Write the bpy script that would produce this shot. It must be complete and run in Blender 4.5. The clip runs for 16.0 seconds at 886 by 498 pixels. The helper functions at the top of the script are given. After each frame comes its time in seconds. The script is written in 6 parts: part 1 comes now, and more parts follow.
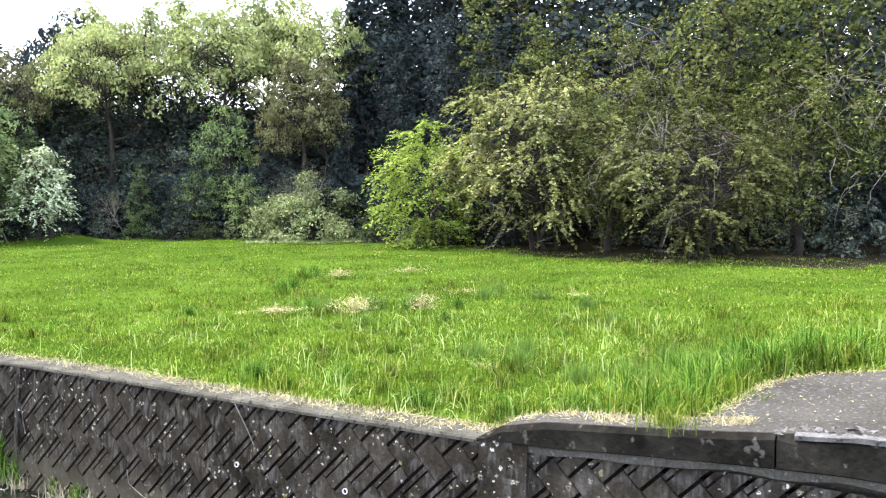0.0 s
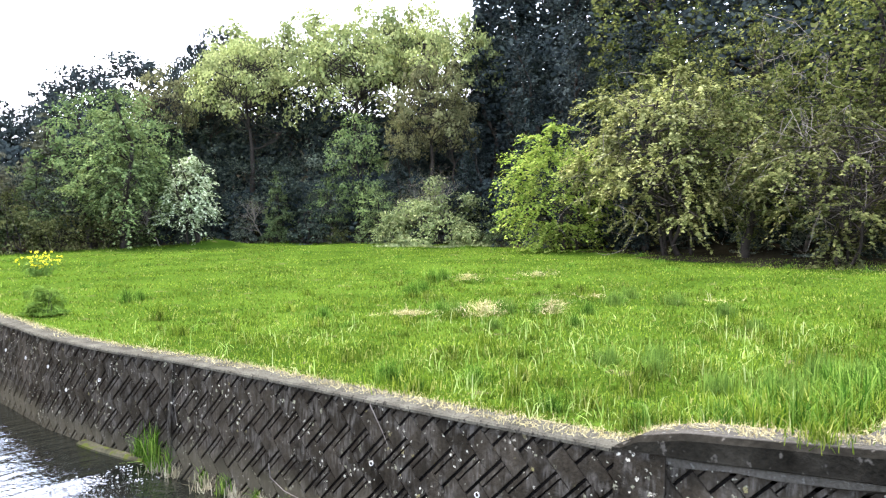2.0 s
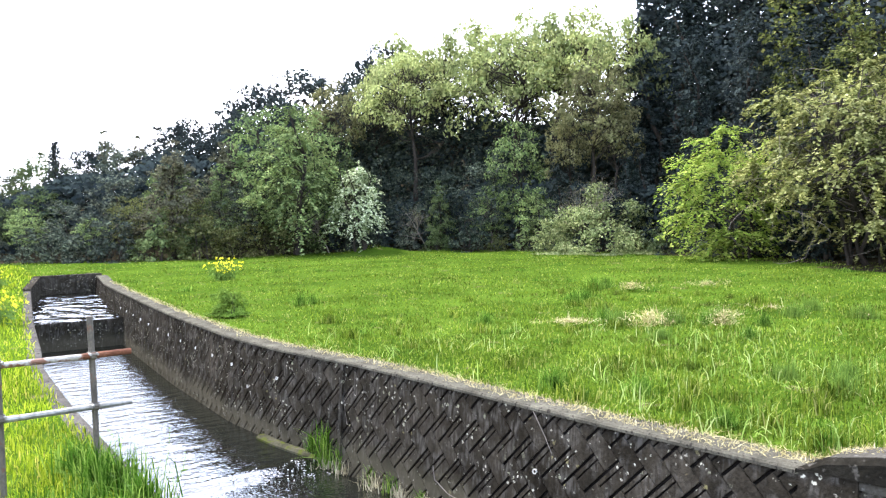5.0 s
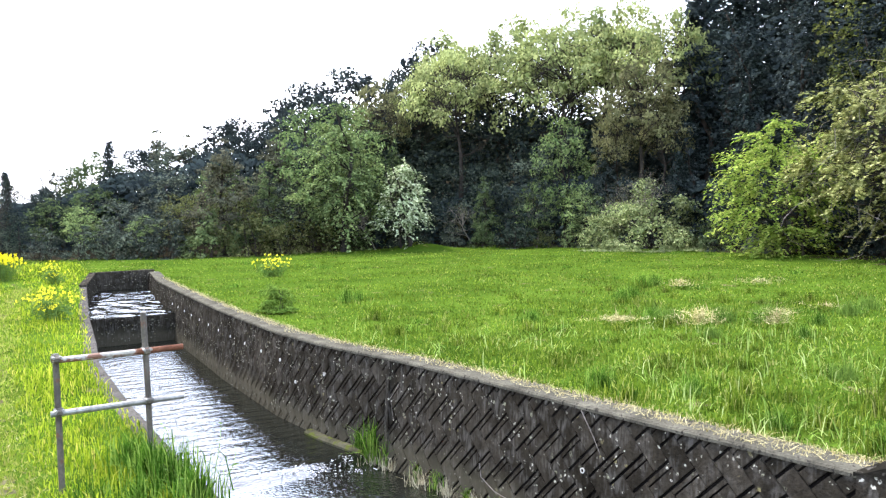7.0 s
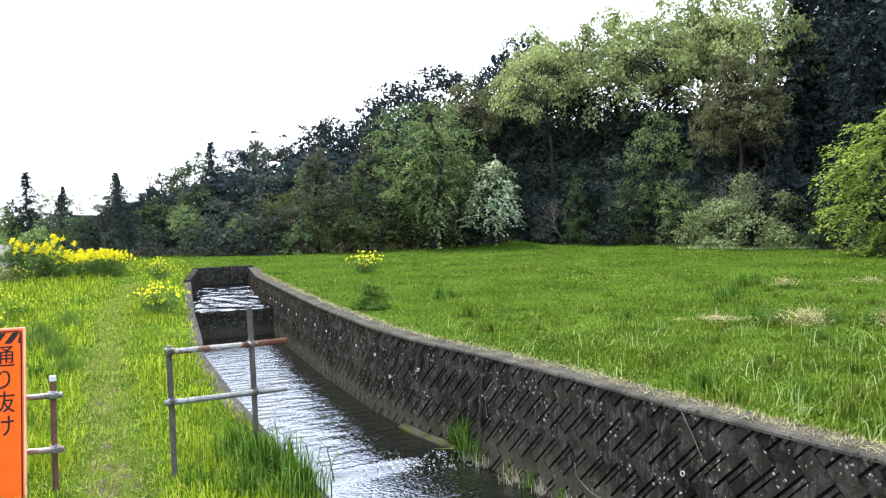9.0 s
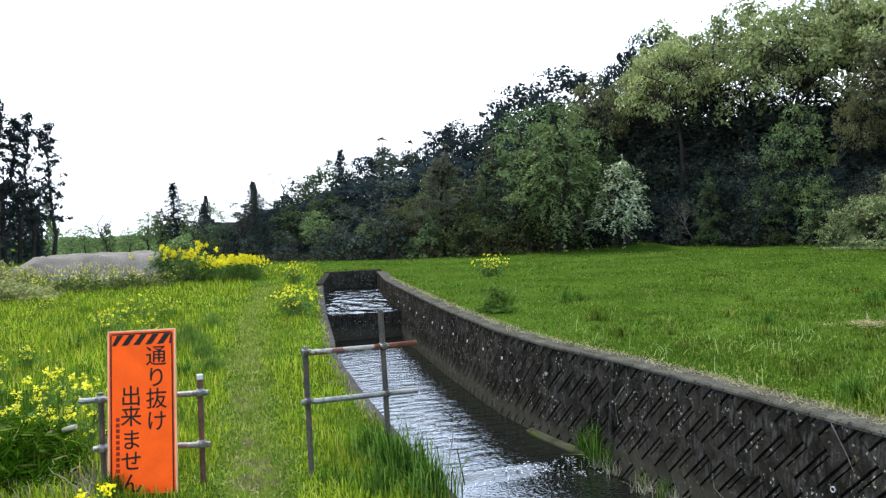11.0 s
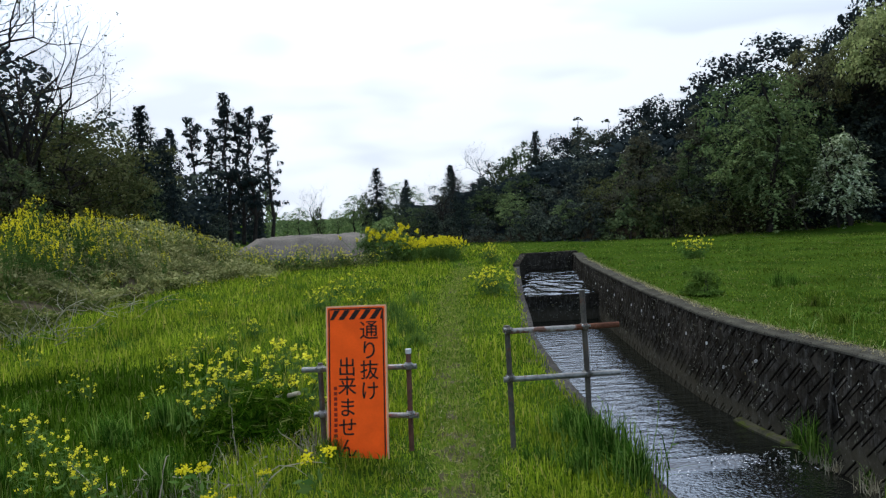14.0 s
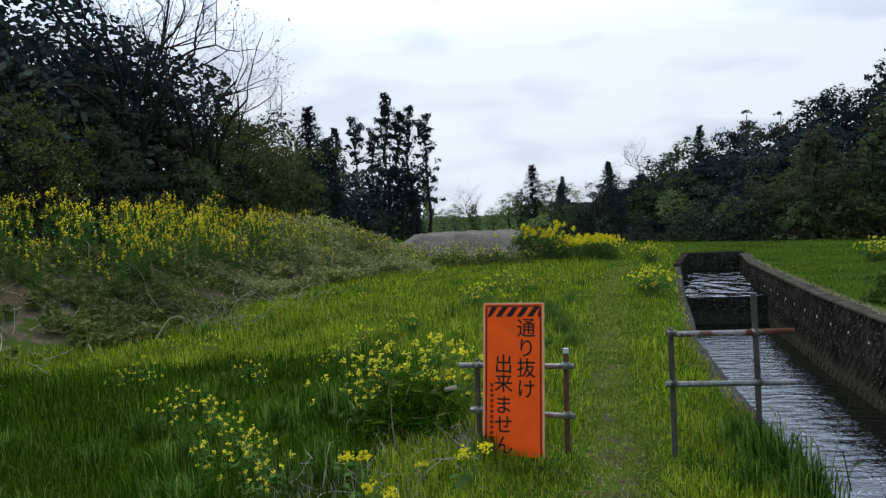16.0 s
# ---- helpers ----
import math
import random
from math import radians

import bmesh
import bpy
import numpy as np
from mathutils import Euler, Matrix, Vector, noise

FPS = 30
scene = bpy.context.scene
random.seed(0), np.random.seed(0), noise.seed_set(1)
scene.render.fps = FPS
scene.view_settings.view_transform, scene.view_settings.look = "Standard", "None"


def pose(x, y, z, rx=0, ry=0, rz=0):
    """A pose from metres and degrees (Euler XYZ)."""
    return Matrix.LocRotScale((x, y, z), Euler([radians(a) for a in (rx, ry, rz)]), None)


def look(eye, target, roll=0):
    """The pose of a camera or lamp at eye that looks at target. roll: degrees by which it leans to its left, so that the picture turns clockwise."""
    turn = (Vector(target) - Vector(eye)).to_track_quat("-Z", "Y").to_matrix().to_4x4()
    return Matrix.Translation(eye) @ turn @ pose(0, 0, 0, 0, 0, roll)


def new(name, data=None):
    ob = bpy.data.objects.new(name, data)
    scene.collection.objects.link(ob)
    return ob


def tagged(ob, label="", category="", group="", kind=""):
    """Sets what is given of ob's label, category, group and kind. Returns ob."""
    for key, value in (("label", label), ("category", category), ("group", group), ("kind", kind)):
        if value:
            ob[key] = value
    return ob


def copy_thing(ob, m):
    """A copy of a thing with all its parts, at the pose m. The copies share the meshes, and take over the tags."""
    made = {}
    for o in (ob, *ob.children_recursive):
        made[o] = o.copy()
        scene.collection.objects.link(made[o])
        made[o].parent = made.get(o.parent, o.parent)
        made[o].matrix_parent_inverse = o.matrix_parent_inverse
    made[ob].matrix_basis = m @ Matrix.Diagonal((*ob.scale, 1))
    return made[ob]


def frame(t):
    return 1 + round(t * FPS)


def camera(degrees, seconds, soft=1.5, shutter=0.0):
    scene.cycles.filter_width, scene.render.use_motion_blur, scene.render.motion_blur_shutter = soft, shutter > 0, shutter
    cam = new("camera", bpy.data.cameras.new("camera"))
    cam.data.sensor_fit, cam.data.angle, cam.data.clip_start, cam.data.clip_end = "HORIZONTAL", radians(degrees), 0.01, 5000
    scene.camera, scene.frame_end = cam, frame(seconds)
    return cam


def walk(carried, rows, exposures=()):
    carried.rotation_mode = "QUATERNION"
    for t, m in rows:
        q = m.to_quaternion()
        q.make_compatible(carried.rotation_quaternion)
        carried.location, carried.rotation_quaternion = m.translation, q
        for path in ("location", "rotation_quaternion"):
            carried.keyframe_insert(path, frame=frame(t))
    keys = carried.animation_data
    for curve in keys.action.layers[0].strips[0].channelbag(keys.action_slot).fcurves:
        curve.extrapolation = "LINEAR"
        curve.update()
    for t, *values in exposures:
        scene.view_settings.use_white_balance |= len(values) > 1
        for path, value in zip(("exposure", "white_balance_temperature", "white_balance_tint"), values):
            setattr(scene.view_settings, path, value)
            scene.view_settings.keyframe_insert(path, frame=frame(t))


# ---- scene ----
cam = camera(58.1, 16.0, 1.3)
PATH = [
    (0, (0.225, -0.23, 2.133), (1.887, 0.877, 2.012), -0.5),
    (0.5, (0.217, -0.217, 2.136), (1.829, 0.96, 2.008), -0.6),
    (1, (0.208, -0.199, 2.129), (1.762, 1.055, 2.017), -0.3),
    (1.5, (0.192, -0.174, 2.135), (1.71, 1.123, 2.022), -0.4),
    (2, (0.198, -0.168, 2.135), (1.666, 1.186, 2.028), -0.9),
    (2.5, (0.213, -0.151, 2.127), (1.652, 1.233, 2.019), -0.8),
    (3, (0.202, -0.146, 2.128), (1.593, 1.286, 2.01), -1.0),
    (3.5, (0.195, -0.143, 2.117), (1.516, 1.356, 2.034), -0.9),
    (4, (0.184, -0.134, 2.11), (1.431, 1.427, 2.028), -1.1),
    (6.3, (0.175, -0.092, 2.117), (1.285, 1.569, 2.024), -1.5),
    (6.5, (0.18, -0.099, 2.116), (1.275, 1.572, 2.015), -1.6),
    (7, (0.176, -0.086, 2.118), (1.254, 1.596, 2.033), -1.4),
    (7.5, (0.172, -0.077, 2.11), (1.194, 1.639, 2.023), -0.9),
    (8, (0.162, -0.071, 2.116), (1.155, 1.664, 2.045), -0.9),
    (8.2, (0.149, -0.064, 2.12), (1.116, 1.685, 2.043), -1.0),
    (10.3, (0.105, -0.024, 2.122), (0.813, 1.845, 2.047), -2.2),
    (10.5, (0.105, -0.011, 2.121), (0.767, 1.874, 2.045), -2.2),
    (11, (0.098, -0.01, 2.119), (0.693, 1.898, 2.051), -2.4),
    (11.5, (0.078, -0.003, 2.117), (0.584, 1.931, 2.058), -2.5),
    (12, (0.058, 0.004, 2.116), (0.426, 1.969, 2.077), -3.1),
    (12.5, (0.062, 0.012, 2.108), (0.359, 1.988, 2.044), -3.8),
    (13, (0.063, -0.014, 2.116), (0.32, 1.968, 2.038), -2.3),
    (13.5, (0.041, -0.037, 2.11), (0.226, 1.953, 2.025), -2.6),
    (14, (0.033, -0.038, 2.11), (0.15, 1.957, 2.019), -3.0),
    (14.5, (0.017, -0.018, 2.106), (0.021, 1.98, 2.022), -3.2),
    (15, (0.008, 0.012, 2.104), (-0.103, 2.007, 2.021), -3.4),
    (15.5, (0.002, 0.026, 2.108), (-0.168, 2.017, 2.019), -3.1),
    (16, (-0.004, 0.004, 2.113), (-0.272, 1.984, 2.033), -2.6),
]
EXPOSURES = [(0, 1.7, 6600, 20), (4, 1.6, 6600, 19), (8, 1.24, 6550, 17), (10.3, 0.54, 6350, 12.5), (11.2, 0.18, 6250, 12), (12, -0.66, 6200, 12), (12.4, -0.86, 6200, 12), (13.5, -0.70, 6200, 12), (14.3, -0.72, 6200, 12), (15, -0.8, 6200, 12), (16, -0.92, 6200, 12)]
walk(cam, [(t, look(*p)) for t, *p in PATH], EXPOSURES)

# ---- light ----
SUN_AZ, SUN_EL = -14.0, 56.0          # degrees: clockwise from +y, above the horizon
sun_data = bpy.data.lights.new("sun", "SUN")
sun_data.energy, sun_data.angle, sun_data.color = 4.1, radians(6.0), (1.0, 0.95, 0.86)
sun = new("sun", sun_data)
sun.matrix_world = look((math.sin(radians(SUN_AZ)) * 60, math.cos(radians(SUN_AZ)) * 60, 60 * math.tan(radians(SUN_EL))), (0, 0, 0))

world = bpy.data.worlds.new("sky")
scene.world = world
world.use_nodes = True
wt = world.node_tree
for n in list(wt.nodes):
    wt.nodes.remove(n)
sky = wt.nodes.new("ShaderNodeTexSky")
sky.sky_type, sky.sun_disc = "NISHITA", False
sky.sun_elevation, sky.sun_rotation = radians(SUN_EL), radians(SUN_AZ)
sky.dust_density, sky.air_density = 2.0, 1.0
crd = wt.nodes.new("ShaderNodeTexCoord")
mapping = wt.nodes.new("ShaderNodeMapping")
mapping.inputs["Scale"].default_value = (1.0, 1.0, 3.6)
clouds = wt.nodes.new("ShaderNodeTexNoise")
clouds.inputs["Scale"].default_value, clouds.inputs["Detail"].default_value = 5.0, 2.5
cramp = wt.nodes.new("ShaderNodeValToRGB")
cramp.color_ramp.elements[0].position, cramp.color_ramp.elements[0].color = 0.36, (11.4, 12.7, 14.4, 1)
cramp.color_ramp.elements[1].position, cramp.color_ramp.elements[1].color = 0.52, (14.4, 15.6, 16.8, 1)
wmix = wt.nodes.new("ShaderNodeMix")
wmix.data_type = "RGBA"
sep = wt.nodes.new("ShaderNodeSeparateXYZ")
cover = wt.nodes.new("ShaderNodeMapRange")          # thin haze and cloud low down, clearer sky overhead
for key, value in (("From Min", 0.55), ("From Max", 1.0), ("To Min", 0.95), ("To Max", 0.2)):
    cover.inputs[key].default_value = value
bg = wt.nodes.new("ShaderNodeBackground")
bg.inputs["Strength"].default_value = 0.1
wout = wt.nodes.new("ShaderNodeOutputWorld")
wt.links.new(crd.outputs["Generated"], mapping.inputs["Vector"])
wt.links.new(mapping.outputs["Vector"], clouds.inputs["Vector"])
wt.links.new(clouds.outputs["Fac"], cramp.inputs["Fac"])
wt.links.new(crd.outputs["Generated"], sep.inputs["Vector"])
wt.links.new(sep.outputs["Z"], cover.inputs["Value"])
wt.links.new(cover.outputs["Result"], wmix.inputs["Factor"])
wt.links.new(sky.outputs["Color"], wmix.inputs["A"])
# cloud sheet brightens with height, raised at the view's top edge for water reflections
lift = wt.nodes.new("ShaderNodeMapRange")
for key, value in (("From Min", 0.2), ("From Max", 0.3), ("To Min", 1.0), ("To Max", 1.5)):
    lift.inputs[key].default_value = value
wt.links.new(sep.outputs["Z"], lift.inputs["Value"])
sheet = wt.nodes.new("ShaderNodeVectorMath")
sheet.operation = "SCALE"
wt.links.new(cramp.outputs["Color"], sheet.inputs[0])
wt.links.new(lift.outputs["Result"], sheet.inputs["Scale"])
# and turns bluer higher up
higher = wt.nodes.new("ShaderNodeMapRange")
higher.inputs["From Min"].default_value, higher.inputs["From Max"].default_value = 0.16, 0.42
wt.links.new(sep.outputs["Z"], higher.inputs["Value"])
tint = wt.nodes.new("ShaderNodeMix")
tint.data_type, tint.blend_type = "RGBA", "MULTIPLY"
tint.inputs["B"].default_value = (0.80, 0.95, 1.16, 1)
wt.links.new(higher.outputs["Result"], tint.inputs["Factor"])
wt.links.new(sheet.outputs["Vector"], tint.inputs["A"])
wt.links.new(tint.outputs["Result"], wmix.inputs["B"])
# brighter haze round the veiled sun
toward = wt.nodes.new("ShaderNodeVectorMath")
toward.operation = "DOT_PRODUCT"
toward.inputs[1].default_value = (math.sin(radians(SUN_AZ)) * math.cos(radians(SUN_EL)), math.cos(radians(SUN_AZ)) * math.cos(radians(SUN_EL)), math.sin(radians(SUN_EL)))
wt.links.new(crd.outputs["Generated"], toward.inputs[0])
power = wt.nodes.new("ShaderNodeMath")
power.operation, power.use_clamp = "POWER", False
power.inputs[1].default_value = 3.0
clip = wt.nodes.new("ShaderNodeMath")
clip.operation = "MAXIMUM"
clip.inputs[1].default_value = 0.0
wt.links.new(toward.outputs["Value"], clip.inputs[0])
wt.links.new(clip.outputs["Value"], power.inputs[0])
glow = wt.nodes.new("ShaderNodeMix")
glow.data_type, glow.blend_type, glow.clamp_factor = "RGBA", "ADD", False
glow.inputs["B"].default_value = (9.5, 9.4, 9.2, 1)
wt.links.new(power.outputs["Value"], glow.inputs["Factor"])
wt.links.new(wmix.outputs["Result"], glow.inputs["A"])
wt.links.new(glow.outputs["Result"], bg.inputs["Color"])
wt.links.new(bg.outputs["Background"], wout.inputs["Surface"])


# ---- materials ----
def noise_node(nt, scale, detail=4.0, vec=None):
    n = nt.nodes.new("ShaderNodeTexNoise")
    n.inputs["Scale"].default_value, n.inputs["Detail"].default_value = scale, detail
    nt.links.new(vec, n.inputs["Vector"])
    return n.outputs["Fac"]


def ramp_node(nt, fac, stops):
    r = nt.nodes.new("ShaderNodeValToRGB")
    el = r.color_ramp.elements
    while len(el) < len(stops):
        el.new(0.5)
    for e, (p, c) in zip(el, stops):
        e.position, e.color = p, (*c, 1)
    nt.links.new(fac, r.inputs["Fac"])
    return r.outputs["Color"]


def mix_node(nt, a, b, fac, blend="MIX"):
    m = nt.nodes.new("ShaderNodeMix")
    m.data_type, m.blend_type = "RGBA", blend
    for key, v in (("A", a), ("B", b), ("Factor", fac)):
        if isinstance(v, (int, float)):
            m.inputs[key].default_value = v
        elif isinstance(v, tuple):
            m.inputs[key].default_value = (*v, 1)
        else:
            nt.links.new(v, m.inputs[key])
    return m.outputs["Result"]


def surface(name, dark, light, scale=2.0, fine=30.0, rough=0.85, bump=0.3, metal=0.0, spots=None, spot_scale=9.0,
            spot_at=0.62, vary=0.0, bump_scale=None, distance=0.02, grain_depth=1.0):
    """A solid surface: two colours blended by a coarse and a fine noise, with spots of a third colour and a fine relief."""
    m = bpy.data.materials.new(name)
    m.use_nodes = True
    nt = m.node_tree
    b = nt.nodes["Principled BSDF"]
    pos = nt.nodes.new("ShaderNodeNewGeometry").outputs["Position"]
    col = ramp_node(nt, noise_node(nt, scale, 5, pos), [(0.3, dark), (0.7, light)])
    grain = ramp_node(nt, noise_node(nt, fine, 6, pos), [(0.25, (1 - 0.38 * grain_depth,) * 3), (0.75, (1 + 0.25 * grain_depth,) * 3)])
    col = mix_node(nt, col, grain, 1.0, "MULTIPLY")
    if spots:
        s = ramp_node(nt, noise_node(nt, spot_scale, 3, pos), [(spot_at, (0, 0, 0)), (spot_at + 0.05, (1, 1, 1))])
        col = mix_node(nt, col, spots, s)
    if vary:
        info = nt.nodes.new("ShaderNodeObjectInfo").outputs["Random"]
        col = mix_node(nt, col, ramp_node(nt, info, [(0, (1 - vary,) * 3), (1, (1 + vary,) * 3)]), 1.0, "MULTIPLY")
    nt.links.new(col, b.inputs["Base Color"])
    b.inputs["Roughness"].default_value, b.inputs["Metallic"].default_value = rough, metal
    b.inputs["Specular IOR Level"].default_value = 0.5 if metal else 0.12
    bp = nt.nodes.new("ShaderNodeBump")
    bp.inputs["Strength"].default_value, bp.inputs["Distance"].default_value = bump, distance
    nt.links.new(noise_node(nt, bump_scale or fine * 1.5, 6, pos), bp.inputs["Height"])
    nt.links.new(bp.outputs["Normal"], b.inputs["Normal"])
    return m


def leafy(name, stops, through_light=0.35, rough=0.55, patch=0.25, patch_scale=0.5, spread=0.18, even=0.0):
    """Leaves, blades and petals: each piece takes its own shade; patches vary over the ground or crown; some light passes through."""
    mid = [sum(c[k] for _, c in stops) / len(stops) for k in range(3)]
    stops = [(p, tuple(v + (q - v) * even for v, q in zip(c, mid))) for p, c in stops]
    m = bpy.data.materials.new(name)
    m.use_nodes = True
    nt = m.node_tree
    b = nt.nodes["Principled BSDF"]
    geo = nt.nodes.new("ShaderNodeNewGeometry")
    pos = geo.outputs["Position"]
    col = ramp_node(nt, geo.outputs["Random Per Island"], stops)
    pm = ramp_node(nt, noise_node(nt, patch_scale, 4, pos), [(0.3, (1 - patch,) * 3), (0.7, (1 + patch, 1 + patch, 1 + patch * 0.4))])
    col = mix_node(nt, col, pm, 1.0, "MULTIPLY")
    info = nt.nodes.new("ShaderNodeObjectInfo").outputs["Random"]
    col = mix_node(nt, col, ramp_node(nt, info, [(0, (1 - spread, 1 - spread * 0.8, 1 - spread)), (1, (1 + spread, 1 + spread * 0.9, 1 + spread * 0.5))]), 1.0, "MULTIPLY")
    nt.links.new(col, b.inputs["Base Color"])
    b.inputs["Roughness"].default_value = rough
    b.inputs["Specular IOR Level"].default_value = 0.0
    tr = nt.nodes.new("ShaderNodeBsdfTranslucent")
    nt.links.new(col, tr.inputs["Color"])
    ms = nt.nodes.new("ShaderNodeMixShader")
    ms.inputs["Fac"].default_value = through_light
    nt.links.new(b.outputs["BSDF"], ms.inputs[1])
    nt.links.new(tr.outputs["BSDF"], ms.inputs[2])
    nt.links.new(ms.outputs["Shader"], nt.nodes["Material Output"].inputs["Surface"])
    return m


def plain(name, colour, rough=0.5, metal=0.0):
    return surface(name, tuple(c * 0.9 for c in colour), tuple(min(1, c * 1.08) for c in colour), 6, 60, rough, 0.03, metal, grain_depth=0.12)


M_SOIL = surface("soil_and_turf", (0.022, 0.046, 0.005), (0.050, 0.088, 0.010), 0.35, 9, 0.95, 0.8, spots=(0.08736, 0.07948, 0.03638), spot_scale=1.3, spot_at=0.66)
M_BANK = surface("weedy_bank_soil", (0.034, 0.031, 0.014), (0.135, 0.113, 0.070), 0.8, 12, 0.95, 0.9, spots=(0.045, 0.070, 0.014), spot_scale=1.1, spot_at=0.52)
# brown leaf litter, darkened for the shade under the trees
M_LITTER_SHADE = surface("litter_and_tree_shade", (0.014, 0.012, 0.008), (0.035, 0.03, 0.018), 0.6, 9, 0.95, 0.8)
M_EARTH = surface("trodden_earth", (0.050, 0.046, 0.024), (0.092, 0.086, 0.046), 1.6, 24, 0.95, 0.8, spots=(0.06, 0.09, 0.012), spot_scale=3.0, spot_at=0.46)
for m in (M_SOIL, M_BANK, M_LITTER_SHADE, M_EARTH):
    m.node_tree.nodes["Principled BSDF"].inputs["Specular IOR Level"].default_value = 0.0
M_CONC = surface("weathered_concrete", (0.040, 0.038, 0.034), (0.082, 0.077, 0.068), 1.8, 26, 0.9, 0.5, spots=(0.0216, 0.0198, 0.018), spot_scale=14, spot_at=0.6)
M_COPING = surface("worn_coping", (0.038, 0.03626, 0.02816), (0.098, 0.0931, 0.07216), 2.6, 40, 0.9, 0.6, spots=(0.022, 0.02, 0.017), spot_scale=22, spot_at=0.6)


def lichen_wall(name, dark, light, vary):
    """Stained concrete: runs down the face, coarse and fine stains, and round pale lichen spots of several sizes."""
    m = surface(name, dark, light, 1.1, 24, 0.9, 0.7, vary=vary)
    nt = m.node_tree
    b = nt.nodes["Principled BSDF"]
    col = b.inputs["Base Color"].links[0].from_socket
    pos = nt.nodes.new("ShaderNodeNewGeometry").outputs["Position"]
    mp = nt.nodes.new("ShaderNodeMapping")
    mp.inputs["Scale"].default_value = (9.0, 9.0, 0.7)
    nt.links.new(pos, mp.inputs["Vector"])
    runs = ramp_node(nt, noise_node(nt, 1.0, 4, mp.outputs["Vector"]), [(0.35, (0.78, 0.76, 0.74)), (0.7, (1.3, 1.25, 1.18))])
    col = mix_node(nt, col, runs, 1.0, "MULTIPLY")
    bloom = ramp_node(nt, noise_node(nt, 5.5, 6, pos), [(0.44, (0, 0, 0)), (0.6, (1, 1, 1))])
    strip = nt.nodes.new("ShaderNodeMapping")
    strip.inputs["Scale"].default_value = (26.0, 26.0, 5.0)
    nt.links.new(pos, strip.inputs["Vector"])
    streak = ramp_node(nt, noise_node(nt, 1.0, 5, strip.outputs["Vector"]), [(0.42, (0, 0, 0)), (0.62, (0.5, 0.5, 0.5))])
    col = mix_node(nt, col, (0.092, 0.087, 0.076), mix_node(nt, bloom, streak, 1.0, "MULTIPLY"))
    shake = nt.nodes.new("ShaderNodeTexNoise")
    shake.inputs["Scale"].default_value = 30.0
    nt.links.new(pos, shake.inputs["Vector"])
    shift = nt.nodes.new("ShaderNodeVectorMath")
    shift.operation = "MULTIPLY_ADD"
    nt.links.new(shake.outputs["Color"], shift.inputs[0])
    shift.inputs[1].default_value = (0.05, 0.05, 0.05)
    nt.links.new(pos, shift.inputs[2])
    for scale, size, chance, tone in ((11.0, 0.32, 0.85, (0.16, 0.16, 0.115)), (17.0, 0.32, 0.86, (0.36, 0.35, 0.29)), (30.0, 0.34, 0.92, (0.27, 0.27, 0.22)), (8.0, 0.22, 0.86, (0.14, 0.125, 0.06))):
        vo = nt.nodes.new("ShaderNodeTexVoronoi")
        vo.inputs["Scale"].default_value = scale
        nt.links.new(shift.outputs["Vector"], vo.inputs["Vector"])
        near = ramp_node(nt, vo.outputs["Distance"], [(size * 0.75, (1, 1, 1)), (size, (0, 0, 0))])
        sepc = nt.nodes.new("ShaderNodeSeparateColor")
        nt.links.new(vo.outputs["Color"], sepc.inputs["Color"])
        some = ramp_node(nt, sepc.outputs["Red"], [(chance, (0, 0, 0)), (chance + 0.02, (1, 1, 1))])
        patchy = ramp_node(nt, noise_node(nt, 1.6, 3, pos), [(0.38, (0, 0, 0)), (0.55, (1, 1, 1))])
        ragged = ramp_node(nt, noise_node(nt, 60.0, 3, pos), [(0.4, (0, 0, 0)), (0.5, (1, 1, 1))])
        col = mix_node(nt, col, tone, mix_node(nt, mix_node(nt, mix_node(nt, near, some, 1.0, "MULTIPLY"), patchy, 1.0, "MULTIPLY"), ragged, 1.0, "MULTIPLY"))
    # pale silt left by high water, in a ragged band low on the face
    sep_z = nt.nodes.new("ShaderNodeSeparateXYZ")
    nt.links.new(pos, sep_z.inputs["Vector"])
    wave = nt.nodes.new("ShaderNodeMath")
    wave.operation = "MULTIPLY_ADD"
    nt.links.new(noise_node(nt, 1.3, 4, pos), wave.inputs[0])
    wave.inputs[1].default_value = 0.7
    nt.links.new(sep_z.outputs["Z"], wave.inputs[2])
    band = nt.nodes.new("ShaderNodeMapRange")
    for key, value in (("From Min", -0.72), ("From Max", -1.02), ("To Min", 0.0), ("To Max", 0.55)):
        band.inputs[key].default_value = value
    nt.links.new(wave.outputs["Value"], band.inputs["Value"])
    col = mix_node(nt, col, (0.066, 0.060, 0.041), band.outputs["Result"])
    nt.links.new(col, b.inputs["Base Color"])
    return m


M_DARKCONC = lichen_wall("dark_stained_concrete", (0.01127, 0.01009, 0.00804), (0.03136, 0.02813, 0.0223), 0.3)
M_DARKCONC.node_tree.nodes["Principled BSDF"].inputs["Specular IOR Level"].default_value = 0.0
# near-black: shade inside the open block joints is put into the colour
M_JOINT = surface("joint_shade_and_bed", (0.0036, 0.0033, 0.003), (0.0096, 0.0084, 0.0072), 3, 30, 0.8, 0.5)
M_MOSSY = surface("mossy_concrete", (0.021, 0.021, 0.0126), (0.063, 0.0609, 0.042), 2.5, 26, 0.9, 0.5, spots=(0.042, 0.0504, 0.0126), spot_scale=6, spot_at=0.55)
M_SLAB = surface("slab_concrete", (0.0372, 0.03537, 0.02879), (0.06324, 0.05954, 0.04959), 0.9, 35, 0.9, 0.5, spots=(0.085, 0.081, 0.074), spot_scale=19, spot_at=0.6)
M_CEMENT = surface("pale_cement", (0.065, 0.062, 0.057), (0.15, 0.145, 0.13), 5, 45, 0.95, 0.6, spots=(0.04, 0.038, 0.034), spot_scale=16, spot_at=0.6)
